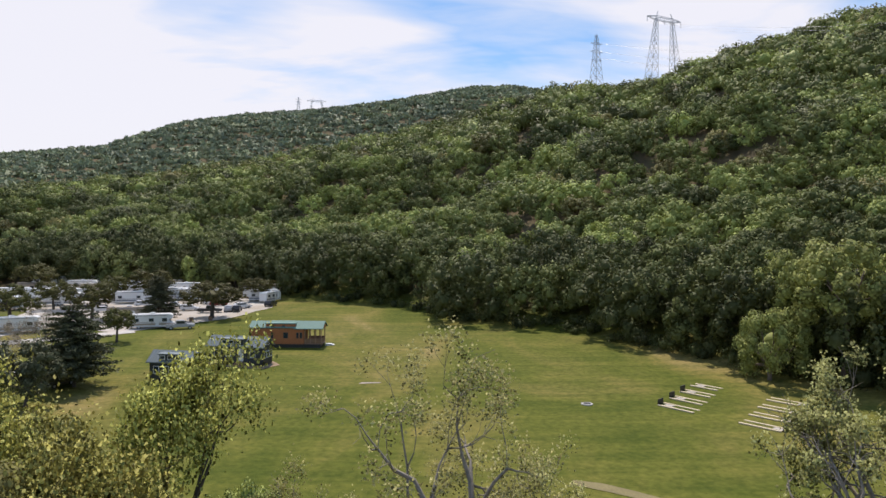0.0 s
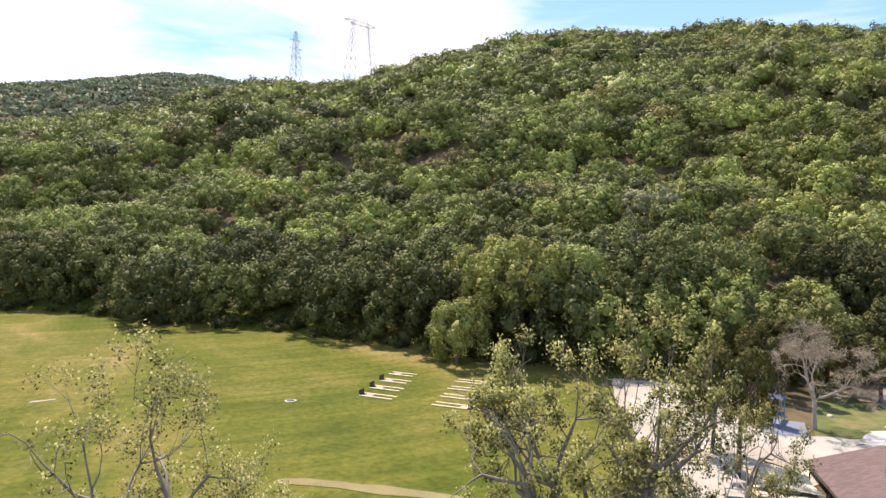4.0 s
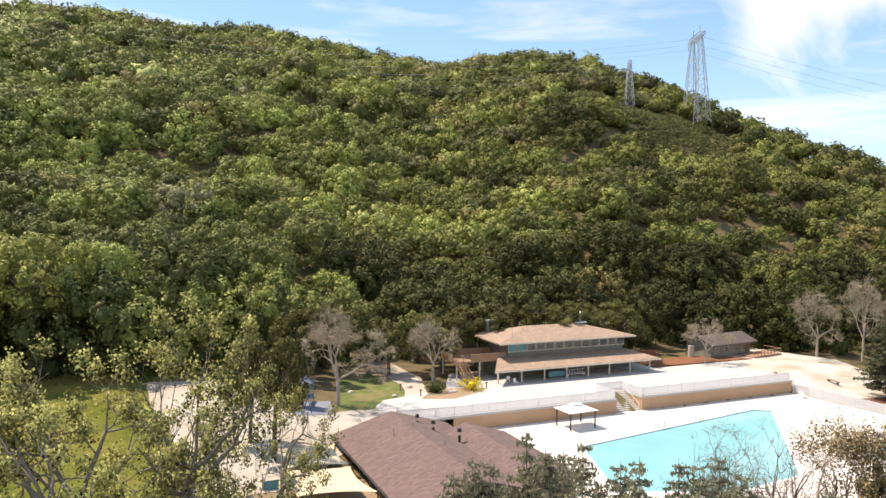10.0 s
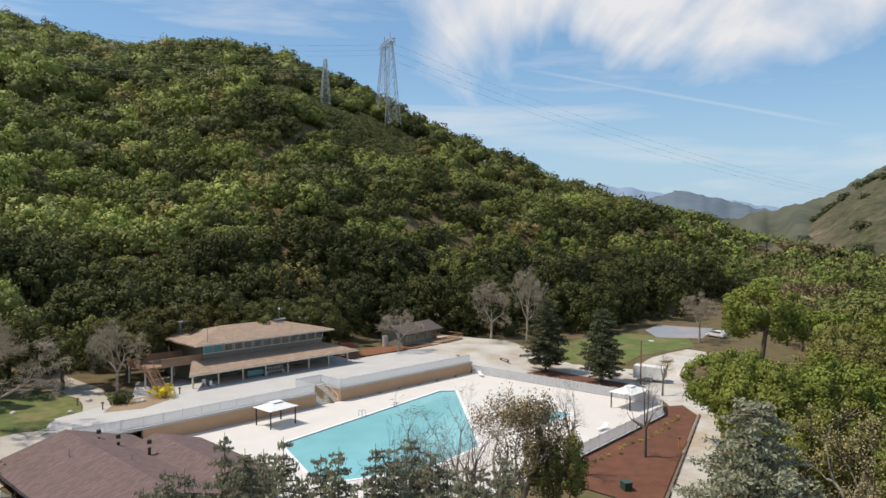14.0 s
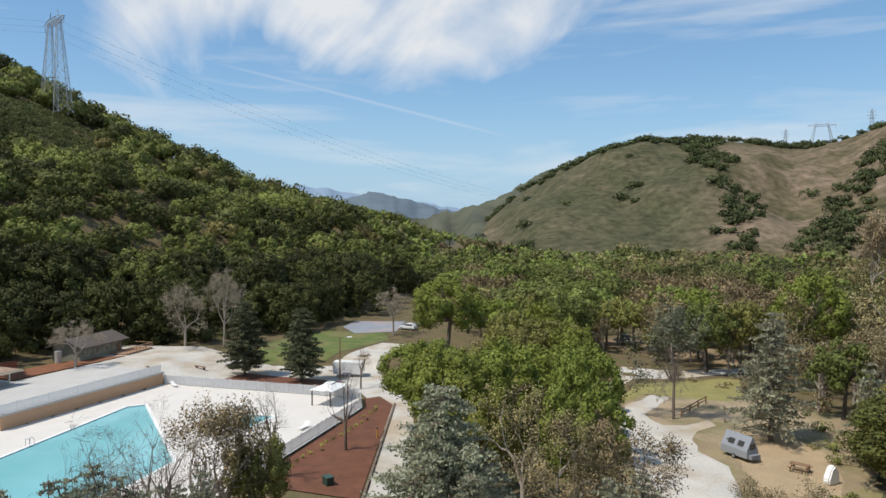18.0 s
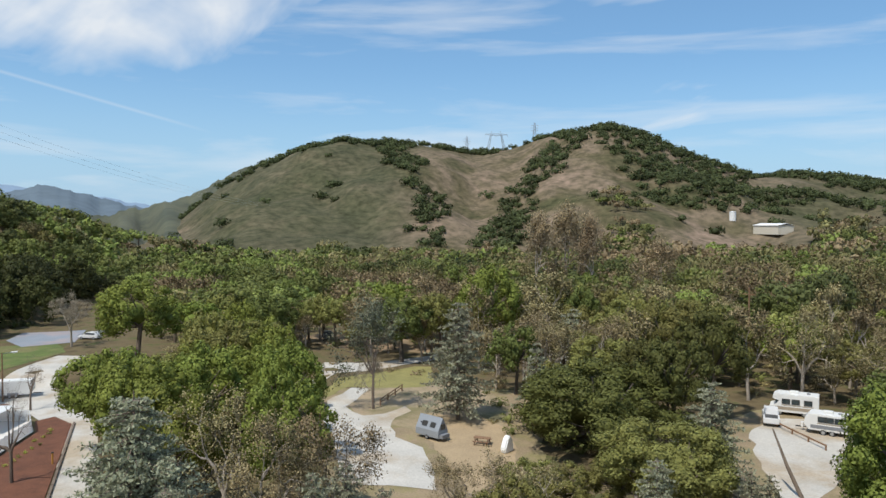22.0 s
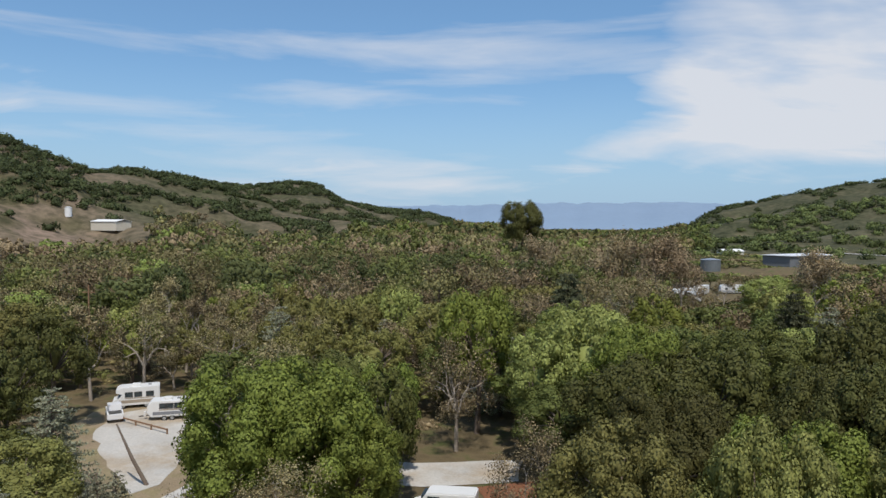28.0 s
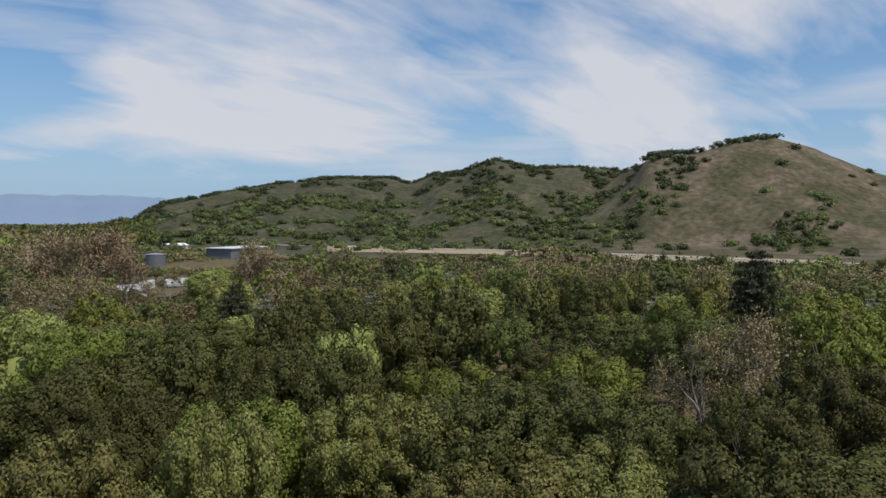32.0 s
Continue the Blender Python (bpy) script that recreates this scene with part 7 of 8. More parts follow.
def park_cabin():
    """Ridge along x; the long side faces the field, the porch is at the far end of x."""
    root = thing("park_cabin", "orange log-sided cabin with a green metal roof and porch", "cabin", on_ground(-27.8, 128.4, -1.5, 0.05))
    part("skirt", box(-6.2, 6.4, -1.9, 1.9, -0.3, 0.5), M_DARK, root)
    part("wall", box(-6.2, 3.4, -1.85, 1.85, 0.5, 3.2), M_CABIN, root, "orange log siding")
    for k in range(13):
        part("log", box(-6.21, 3.41, -1.88, -1.85, 0.55 + k * 0.205, 0.72 + k * 0.205), M_CABIN, root)
    part("loft_wall", box(-3.3, 1.9, -1.82, 1.82, 3.2, 4.05), M_CABIN, root, "orange loft wall")
    part("loft_roof", gable_roof(-6.3, 2.0, -2.15, 2.15, 3.45, 0.95, 0.12), M_GREENROOF, root, "green metal roof")
    part("loft_top", box(-3.4, 2.0, -2.0, 2.0, 4.05, 4.2, 0, 0.06), M_GREENROOF, root, "green metal shed dormer roof")
    part("porch_roof", gable_roof(1.7, 6.9, -2.3, 2.3, 3.3, 1.1, 0.12), M_GREENROOF, root, "green metal porch roof")
    part("roof_seams", ribs(1.8, 6.8, -2.3, 2.3, 3.3, 1.1), M_GREENROOF, root)
    part("roof_seams", ribs(-6.2, -3.5, -2.15, 2.15, 3.45, 0.95), M_GREENROOF, root)
    part("gable", gable_wall(6.6, -2.0, 2.0, 3.15, 3.25, 0.95, 0.08), M_CABIN, root)
    part("porch_floor", box(3.4, 6.6, -1.85, 1.85, 0.42, 0.55), M_DECKWOOD, root)
    for x in (3.6, 4.55, 5.5, 6.45):
        for y in (-1.75, 1.75):
            part("porch_post", box(x - 0.07, x + 0.07, y - 0.07, y + 0.07, 0.55, 3.25), M_DECKWOOD, root)
    for y in (-1.8, 1.76):
        part("railing", box(3.5, 6.5, y, y + 0.04, 0.6, 1.5), M_WOOD, root, "dark porch railing")
    part("railing", box(6.46, 6.5, -1.8, 1.8, 0.6, 1.5), M_WOOD, root)
    for x, w in ((-2.2, 0.5), (0.2, 0.9), (2.3, 0.5), (2.9, 0.5)):
        window(root, x, 1.5, w, 1.1, -1.88, -1, M_WOOD)
    for x in (-2.3, -0.2):
        window(root, x, 3.4, 0.6, 0.45, -1.82, -1, M_WOOD)
    part("door", box(3.402, 3.45, -0.5, 0.45, 0.55, 2.55), M_WOOD, root)
    s = thing("cabin_steps", "pale steps lying beside the porch", "steps", on_ground(-20.2, 129.0, 10))
    for k in range(2):
        part("step", box(-0.8, 0.8 - 0.5 * k, -0.4, 0.4, k * 0.18, k * 0.18 + 0.16), M_WHITE, s)


park_cabin()


def tiny_house(x, y, turn, label, mat, roof, s=1.0):
    """Ridge along x, glazed gable at +x, shed dormer on the side towards -y."""
    root = thing("tiny_house", label, "cabin", on_ground(x, y, turn, 0.03), "tiny houses on the field")
    L0, L1 = -5.0 * s, 4.4 * s
    part("skirt", box(L0, L1, -1.5, 1.5, -0.35, 0.4), M_DARK, root)
    part("wall", box(L0, L1 - 0.15, -1.5, 1.5, 0.4, 2.9), mat, root, "dark board siding")
    part("gable", gable_wall(L1 - 0.15, -1.5, 1.5, 0.4, 2.9, 1.15, 0.15), mat, root)
    part("gable", gable_wall(L0, -1.5, 1.5, 2.9, 2.9, 1.15, 0.15), mat, root)
    part("roof", gable_roof(L0 - 0.3, L1 + 0.35, -1.95, 1.95, 2.8, 1.45, 0.12), roof, root, "blue-grey metal roof")
    part("roof_seams", ribs(L0 - 0.2, L1 + 0.3, -1.95, 1.95, 2.8, 1.45), roof, root)
    part("dormer", box(-2.9 * s, 1.0 * s, -1.6, -0.1, 2.9, 3.9), mat, root, "dark shed dormer")
    part("dormer_roof", box(-3.1 * s, 1.2 * s, -1.85, 0.1, 3.9, 4.02), roof, root)
    for k in range(3):
        window(root, -2.2 * s + k * 1.2, 3.15, 0.8, 0.6, -1.6, -1, M_WHITE)
    for k in range(3):
        window(root, -0.95 + k * 0.95, 1.0, 0.8, 1.1, L1, 1, M_WHITE, None, 0, "y")
    window(root, 0.0, 2.95, 0.9, 0.6, L1, 1, M_WHITE, None, 0, "y")
    for x0 in (-3.6, -1.6, 2.6):
        window(root, x0 * s, 1.1, 0.9, 1.1, -1.5, -1, M_WHITE)
    part("door", box(0.1, 1.0, -1.56, -1.502, 0.45, 2.45), M_WHITE, root)
    part("stoop", box(-0.1, 1.2, -2.5, -1.51, -0.3, 0.35), M_DECKWOOD, root)
    return root


patch("house_pad", wander([(-37, 112), (-27.5, 109.5), (-25.5, 112.5), (-28, 116), (-36.5, 116.5)], 0.3, 1.5, 31), M_EARTH, 0.05, "mulched pad under the tiny house", "pad")
tiny_house(-31.8, 114.0, -13, "charcoal tiny house with a blue-grey metal roof", M_DARKSIDE, M_GREYROOF)
tiny_house(-37.6, 102.6, -11, "dark tiny house with a grey metal roof beside a flower bed", M_DARKSIDE, M_GREYROOF, 0.75)


def horseshoe_pits():
    """Two rows of pits face each other: a pair of pale strips and a backboard to each."""
    near, far = np.array((28.0, 92.0)), np.array((36.6, 102.6))
    across = np.array((0.70, -0.715))
    for k in range(4):
        t = k / 3.6
        a0 = near + (far - near) * t
        for side, start in ((0, 0.0), (1, 10.4)):
            p = a0 + across * start
            m = pose(float(p[0]), float(p[1]), float(ground(*p)) + 0.03, 0, 0, math.degrees(math.atan2(across[1], across[0])))
            root = thing("horseshoe_pit", "pair of pale concrete strips with a dark backboard", "horseshoe pit", m, "horseshoe pits on the field")
            slope = (float(ground(*(p + across * 4.6))) - float(ground(*p))) / 4.6
            for y in (-0.75, 0.75):
                bm = box(0.0, 4.8 - 0.3 * k, y - 0.18, y + 0.18, -0.06, 0.07)
                for v in bm.verts:
                    v.co.z += v.co.x * slope
                part("strip", bm, M_CREAM, root, "pale concrete throwing strip")
            bx = 0.6 if side == 0 else 3.7
            bm = box(bx, bx + 1.1, -0.45, 0.45, -0.05, 0.06)
            for v in bm.verts:
                v.co.z += v.co.x * slope
            part("sand_box", bm, M_GRAVEL, root)
            part("stake", post(bmesh.new(), bx + 0.55, 0, bx * slope - 0.1, bx * slope + 0.4, 0.02, 6), M_STEEL, root)
            if k < 3:
                e = -0.12 if side == 0 else 4.9
                part("backboard", box(e, e + 0.12, -0.62, 0.62, e * slope, e * slope + 0.7), M_DARK, root, "dark timber backboard")


horseshoe_pits()
p = thing("utility_cover", "round pale concrete cover in the grass", "cover", on_ground(18.6, 92.4))
part("ring", post(bmesh.new(), 0, 0, -0.05, 0.1, 0.75, 20), M_CONCRETE, p)
part("lid", post(bmesh.new(), 0, 0, 0.1, 0.14, 0.5, 20), M_DARK, p)


# ---- vehicles ----
def wheel(bm_parent, x, y, r=0.36, w=0.24):
    bm = bmesh.new()
    bmesh.ops.create_cone(bm, cap_ends=True, segments=16, radius1=r, radius2=r, depth=w, matrix=pose(x, y, r, 90, 0, 0))
    t = part("wheel", bm, M_TYRE, bm_parent)
    bm = bmesh.new()
    bmesh.ops.create_cone(bm, cap_ends=True, segments=12, radius1=r * 0.6, radius2=r * 0.6, depth=w + 0.03, matrix=pose(x, y, r, 90, 0, 0))
    part("rim", bm, M_STEEL, t)


def profile_body(prof, y0, y1, bevel=0.06):
    """Extrude a side outline, x and z, over the width."""
    bm = bmesh.new()
    a, b = [bm.verts.new((x, y0, z)) for x, z in prof], [bm.verts.new((x, y1, z)) for x, z in prof]
    bm.faces.new(a)
    bm.faces.new(b[::-1])
    for i in range(len(prof)):
        bm.faces.new((a[i], a[(i + 1) % len(prof)], b[(i + 1) % len(prof)], b[i]))
    if bevel:
        bmesh.ops.bevel(bm, geom=bm.edges[:], offset=bevel, segments=2, affect="EDGES")
    return bm


def trailer(x, y, turn, length=7.0, height=2.9, stripe=None, name="travel_trailer", label="white travel trailer with grey stripes", motor=False, paint=None):
    root = thing(name, label, "motorhome" if motor else "trailer", on_ground(x, y, turn), "parked campers")
    h, L = height, length / 2
    if motor:
        prof = [(-L, 0.45), (L - 0.9, 0.45), (L, 0.5), (L, 1.15), (L - 0.75, 1.35), (L - 1.2, 1.9), (L - 0.35, 2.05), (L - 0.4, h - 0.25), (L - 0.9, h), (-L, h)]
    else:
        prof = [(-L, 0.5), (L - 0.5, 0.5), (L, 1.1), (L - 0.1, h - 0.5), (L - 0.6, h), (-L + 0.3, h), (-L, h - 0.3)]
    part("body", profile_body(prof, -1.2, 1.2), paint or M_RVWHITE, root, "dark tan ribbed body" if paint else "white ribbed body")
    st = stripe or M_RVGREY
    for y0 in (-1.215, 1.2):
        part("stripe", box(-L + 0.1, L - 0.7, y0, y0 + 0.015, 0.75, 1.15), st, root)
        part("swoosh", box(-L + 0.6, L - 1.4, y0, y0 + 0.015, 1.3, 1.4), M_RVTAN, root)
    for f, yy in ((-1, -1.2), (1, 1.2)):
        for k, wx in enumerate((-L + 1.2, -0.2, L - 1.9)):
            window(root, wx, 1.5, 0.95, 0.65, yy, f, M_DARK)
    part("door", box(0.6, 1.25, -1.23, -1.203, 0.6, 2.4), M_RVWHITE, root)
    part("air_conditioner", box(-0.5, 0.5, -0.35, 0.35, h, h + 0.28, 0.06), M_RVWHITE, root)
    part("roof_vent", box(-L + 1.0, -L + 1.4, -0.2, 0.2, h, h + 0.12), M_RVGREY, root)
    if motor:
        part("windscreen", box(L - 0.9, L - 0.72, -1.0, 1.0, 1.4, 1.95, 0, 0), M_GLASS, root)
        for wx in (-L + 1.6, L - 1.2):
            for yy in (-1.05, 1.05):
                wheel(root, wx, yy)
    else:
        for wx in (-0.5, 0.4):
            for yy in (-1.08, 1.08):
                wheel(root, wx, yy, 0.33)
        part("hitch", beam(bmesh.new(), (L - 0.3, 0, 0.5), (L + 1.0, 0, 0.45), 0.12), M_DARK, root)
        for yy in (-0.17, 0.17):
            part("gas_bottle", post(bmesh.new(), L + 0.28, yy, 0.5, 1.0, 0.15, 10), M_RVWHITE, root)
    part("awning", post(bmesh.new(), 0, 0, -L * 0.7, L * 0.7, 0.07, 8), M_RVGREY, root).matrix_local = pose(0, -1.29, h - 0.25, 0, 90, 0)
    return root


def car(x, y, turn, paint, label, pickup=False):
    root = thing("pickup_truck" if pickup else "car", label, "pickup" if pickup else "car", on_ground(x, y, turn), "parked cars")
    if pickup:
        lower = [(-2.8, 0.45), (2.8, 0.45), (2.85, 0.95), (1.2, 1.15), (-2.8, 1.15)]
        upper = [(-0.9, 1.13), (1.3, 1.13), (0.75, 1.82), (-0.75, 1.85)]
    else:
        lower = [(-2.25, 0.35), (2.25, 0.35), (2.3, 0.75), (1.1, 0.98), (-2.2, 1.02)]
        upper = [(-2.0, 1.0), (1.2, 0.97), (0.35, 1.52), (-1.6, 1.55)]
    part("body", profile_body(lower, -0.9, 0.9, 0.08), paint, root)
    part("cabin", profile_body(upper, -0.78, 0.78, 0.05), paint, root)
    z0, z1 = (1.2, 1.7) if pickup else (1.06, 1.42)
    a, b = (-0.7, 0.85) if pickup else (-1.55, 0.6)
    for yy in (-0.795, 0.78):
        part("side_window", box(a, b, yy, yy + 0.015, z0, z1), M_GLASS, root)
    part("windscreen", box(b + 0.06, b + 0.3, -0.66, 0.66, z0, z1 - 0.1), M_GLASS, root)
    if pickup:
        part("bed", box(-2.7, -1.0, -0.72, 0.72, 1.13, 1.16), M_DARK, root, "dark open load bed")
    for wx in ((-1.8, 1.85) if pickup else (-1.4, 1.4)):
        for yy in (-0.82, 0.82):
            wheel(root, wx, yy, 0.36 if pickup else 0.31, 0.2)
    for yy in (-0.62, 0.62):
        part("headlight", box(2.78 if pickup else 2.2, 2.87 if pickup else 2.31, yy - 0.16, yy + 0.16, 0.72, 0.86), M_GLASS, root)
    return root


def park_vehicles():
    rows = [(-84.5, 141, 20, 10.5, 3.2, True), (-112, 195, 12, 10, 3.4, False), (-102, 196, 8, 11, 3.4, True), (-96, 212, 14, 9, 3.2, False), (-110, 206, 5, 10.5, 3.3, True), (-116, 232, 10, 9, 3.2, False),
            (-86, 210, 4, 9, 3.2, False), (-75.5, 201, 2, 10.5, 3.4, True), (-68.5, 199, 6, 9.5, 3.3, False), (-63, 205, 96, 8, 3.3, True), (-60, 149, 15, 8.5, 3.0, True), (-55, 208, 80, 7.5, 3.0, False),
            (-92, 224, 18, 9, 3.2, False), (-79, 222, 4, 9, 3.2, True), (-47, 196, 70, 7, 2.9, False)]
    for x, y, t, L, h, mo in rows:
        trailer(x, y, t, L, h, M_RVTAN if (int(-x) % 3 == 0) else M_RVGREY, "motorhome" if mo else "travel_trailer", "large white motorhome with striped sides in the trailer park" if mo else "white travel trailer parked in the trailer park", mo)
    for x, y, t, L in ((-69, 158.6, 14, 9), (-106, 216, 20, 10), (-126, 222, 12, 9), (-90, 236, 8, 10), (-52, 216, 30, 8)):
        trailer(x, y, t, L, 3.2, M_DARK, "motorhome", "dark tan motorhome with brown stripes in the trailer park", True, M_RVTAN)
    for x, y, t, L in ((-80, 190.5, 10, 12), (-98, 184, 16, 11), (-49, 197.5, 12, 8), (-98, 228, 14, 9), (-134, 246, 20, 10), (-118, 246, 6, 9), (-106, 174, 18, 9), (-120, 200, 14, 10)):
        trailer(x, y, t, L, 3.3, M_RVGREY, "travel_trailer", "long white fifth-wheel trailer in the trailer park")
    cars = [(-68.9, 177, 20, 0), (-62, 176.5, 16, 0), (-50.6, 181.6, 40, 0), (-86, 178, 20, 2), (-90, 199, 16, 2), (-104, 206, 10, 1), (-88, 168, 30, 1), (-76.5, 184, 12, 0), (-71, 181, 10, 1), (-67.3, 180, 8, 0), (-52.4, 176, 100, 1), (-50.3, 176, 95, 2), (-56, 173, 15, 2), (-44.6, 186.5, 80, 2), (-81, 172, 30, 0), (-54, 148, 20, 1), (-61, 190, 20, 0), (-58, 186, 20, 3)]
    for k, (x, y, t, c) in enumerate(cars):
        car(x, y, t, CARS[c], ("white", "silver", "dark", "red")[c] + (" pickup" if k % 3 == 0 else " car") + " parked on the gravel of the trailer park", k % 3 == 0)
    car(-52.5, 98.0, 70, CARS[2], "dark car parked in the shade of the pine", False)
    for x, y in ((-55.3, 158.2), (-51.8, 160.5)):
        b = thing("rubbish_bin", "dark rubbish bin beside the park road", "bin", on_ground(x, y), "rubbish bins")
        part("drum", post(bmesh.new(), 0, 0, 0, 0.95, 0.42, 14, 0.46), M_WOOD, b)
        part("rim", post(bmesh.new(), 0, 0, 0.95, 1.02, 0.5, 14), M_DARK, b)
    s = thing("park_sign", "dark upright sign board on the dry lawn", "sign", on_ground(-63.4, 117.5, 10))
    part("board", box(-0.3, 0.3, -0.04, 0.04, 0.3, 1.7), M_DARK, s)
    part("post", box(-0.05, 0.05, 0.04, 0.12, 0, 1.8), M_WOOD, s)


park_vehicles()


def camp_vehicles():
    # cargo trailer by the lamp post
    root = thing("cargo_trailer", "plain white enclosed cargo trailer beside the lane", "trailer", on_ground(125.8, -19.6, -112, 0.06))
    part("body", profile_body([(-2.6, 0.5), (2.3, 0.5), (2.7, 1.0), (2.6, 2.6), (-2.6, 2.65)], -1.05, 1.05, 0.07), M_RVWHITE, root)
    part("fender", box(-0.7, 0.8, -1.22, -1.06, 0.45, 0.85, 0.05), M_RVGREY, root)
    part("fender", box(-0.7, 0.8, 1.06, 1.22, 0.45, 0.85, 0.05), M_RVGREY, root)
    for wx in (-0.35, 0.45):
        for yy in (-1.12, 1.12):
            wheel(root, wx, yy, 0.32, 0.18)
    part("tongue", beam(bmesh.new(), (2.6, 0, 0.5), (3.7, 0, 0.45), 0.1), M_DARK, root)
    # A-frame camper on its pitch
    root = thing("folding_camper", "blue-grey folding camper with an A-shaped roof", "camper", on_ground(62.6, -50.4, -172, 0.05))
    part("box_body", box(-2.2, 2.4, -1.05, 1.05, 0.45, 1.35, 0.05), M_BLUEGREY, root, "blue-grey lower body")
    part("roof", gable_wall(-2.15, -1.05, 1.05, 1.35, 1.4, 1.75, 4.5), M_BLUEGREY, root, "steep folding roof panels")
    for x0 in (-1.1, 0.5):
        bm = bmesh.new()
        lo, hi = (-0.84, 1.78), (-0.46, 2.41)
        v = [bm.verts.new((x, y - 0.02 * k, z + 0.012 * k)) for k in (0.2, 2) for x, (y, z) in ((x0, lo), (x0 + 1.0, lo), (x0 + 1.0, hi), (x0, hi))]
        for f in ((3, 2, 1, 0), (4, 5, 6, 7), (0, 1, 5, 4), (1, 2, 6, 5), (2, 3, 7, 6), (3, 0, 4, 7)):
            bm.faces.new([v[i] for i in f])
        part("skylight", bm, M_DARK, root, "dark skylight in the sloping roof")
    window(root, -0.0, 1.6, 0.9, 0.7, 2.36, 1, M_DARK, None, 0, "y")
    root.scale = (0.76, 0.76, 0.8)
    part("storage_box", box(2.4, 3.0, -0.8, 0.8, 0.45, 1.0, 0.04), M_RVGREY, root)
    part("roof_hatch", box(-1.4, -0.9, -0.75, -0.3, 2.1, 2.22), M_DARK, root)
    for yy in (-1.0, 1.0):
        wheel(root, 0.1, yy, 0.33, 0.2)
    part("tongue", beam(bmesh.new(), (3.0, 0, 0.45), (3.9, 0, 0.42), 0.1), M_DARK, root)
    # white pair on the lot
    trailer(41.4, -92.6, 22, 5.6, 2.75, M_RVTAN, "motorhome", "white motorhome with a tan stripe on the gravel lot", True)
    trailer(35.0, -87.0, 17, 4.8, 2.4, M_RVGREY, "travel_trailer", "white travel trailer with dark graphics behind the rail")
    car(41.6, -86.8, -62, CARS[0], "white pickup with an open bed beside the trailers", True)
    # glimpsed among the trees
    for x, y, t, L, h in ((106, -102, 20, 6.5, 2.8), (94, -100, -30, 6, 2.7), (104.6, -109, 10, 7, 2.9), (79, -96, 60, 6, 2.8), (131, -112, 30, 7, 2.9), (124, -113, 15, 7, 2.9), (85, -140, 20, 7.5, 3.0),
                          (-75.6, -238.3, 20, 8.5, 3.1), (-83.6, -248.3, 60, 8.5, 3.1), (-97.0, -254.1, 0, 8.5, 3.1), (-73.7, -224.2, 90, 8.5, 3.1)):
        trailer(x, y, t, L, h, None, "travel_trailer", "white travel trailer glimpsed among the camp's trees")
    car(130, -77, -30, CARS[2], "dark pickup under the trees by the pitches", True)
    car(163.4, -39.5, 40, CARS[0], "white car beside the sports court")
    car(167.5, -44, 35, CARS[1], "silver car beside the sports court")
    root = thing("white_van", "white van parked beside the south road", "van", on_ground(0.8, -58.2, -10, 0.06))
    part("body", profile_body([(-2.7, 0.4), (2.5, 0.4), (2.8, 1.0), (1.9, 1.2), (1.3, 2.2), (-2.7, 2.3)], -1.0, 1.0, 0.1), M_RVWHITE, root)
    part("windscreen", box(1.35, 1.75, -0.8, 0.8, 1.3, 1.95), M_GLASS, root)
    for yy in (-1.015, 1.0):
        part("side_window", box(0.2, 1.2, yy, yy + 0.015, 1.35, 1.95), M_GLASS, root)
    for wx in (-1.7, 1.7):
        for yy in (-0.92, 0.92):
            wheel(root, wx, yy, 0.34, 0.2)
    root = thing("picnic_table", "weathered brown picnic table on the pitch", "table", on_ground(57.2, -53.2, 30, 0.05))
    part("tabletop", box(-0.9, 0.9, -0.38, 0.38, 0.70, 0.76), M_WOOD, root)
    for y0 in (-0.85, 0.6):
        part("seat", box(-0.9, 0.9, y0, y0 + 0.25, 0.42, 0.46), M_WOOD, root)
    for x0 in (-0.7, 0.7):
        for f in (-1, 1):
            part("leg", beam(bmesh.new(), (x0, f * 0.75, 0), (x0, f * 0.25, 0.7), 0.09), M_WOOD, root)
        part("crossbar", beam(bmesh.new(), (x0, -0.85, 0.4), (x0, 0.85, 0.4), 0.08), M_WOOD, root)
    root = thing("covered_boat", "white tarpaulin-covered shape beside the oak", "tarpaulin", on_ground(53.6, -53.6, 100, 0.05))
    part("cover", profile_body([(-0.5, 0), (0.9, 0), (1.0, 0.5), (0.5, 1.5), (0.1, 1.8), (-0.4, 1.3), (-0.6, 0.6)], -0.35, 0.35, 0.12), M_WHITE, root)
    root = thing("rail_fence", "low brown rail fence behind the pitches", "fence", on_ground(80.5, -57.8, -55))
    for k in range(4):
        part("post", box(-4.5 + k * 3 - 0.07, -4.5 + k * 3 + 0.07, -0.07, 0.07, 0, 1.0), M_WOOD, root)
    for z in (0.45, 0.85):
        part("rail", box(-4.5, 4.5, -0.04, 0.04, z, z + 0.12), M_WOOD, root)
    root = thing("rail_fence", "low brown rail along the gravel lot", "fence", on_ground(36.2, -82.6, -33))
    for k in range(4):
        part("post", box(-4.5 + k * 3 - 0.07, -4.5 + k * 3 + 0.07, -0.07, 0.07, 0, 0.7), M_WOOD, root)
    part("rail", box(-4.5, 4.5, -0.06, 0.06, 0.5, 0.66), M_WOOD, root)
    root = thing("leaning_trunk", "slim dead trunk leaning across the gravel lot", "trunk", on_ground(28.0, -64.5))
    V, Q = tubes([(np.array((0, 0, 0.0)), np.array((1.28, 0.09, 2.49)), 0.2, 0.16), (np.array((1.28, 0.09, 2.49)), np.array((2.84, -0.25, 5.54)), 0.16, 0.07)], 7)
    part("trunk", build_mesh("trunk", V, [Q], M_BARK), None, root)


camp_vehicles()


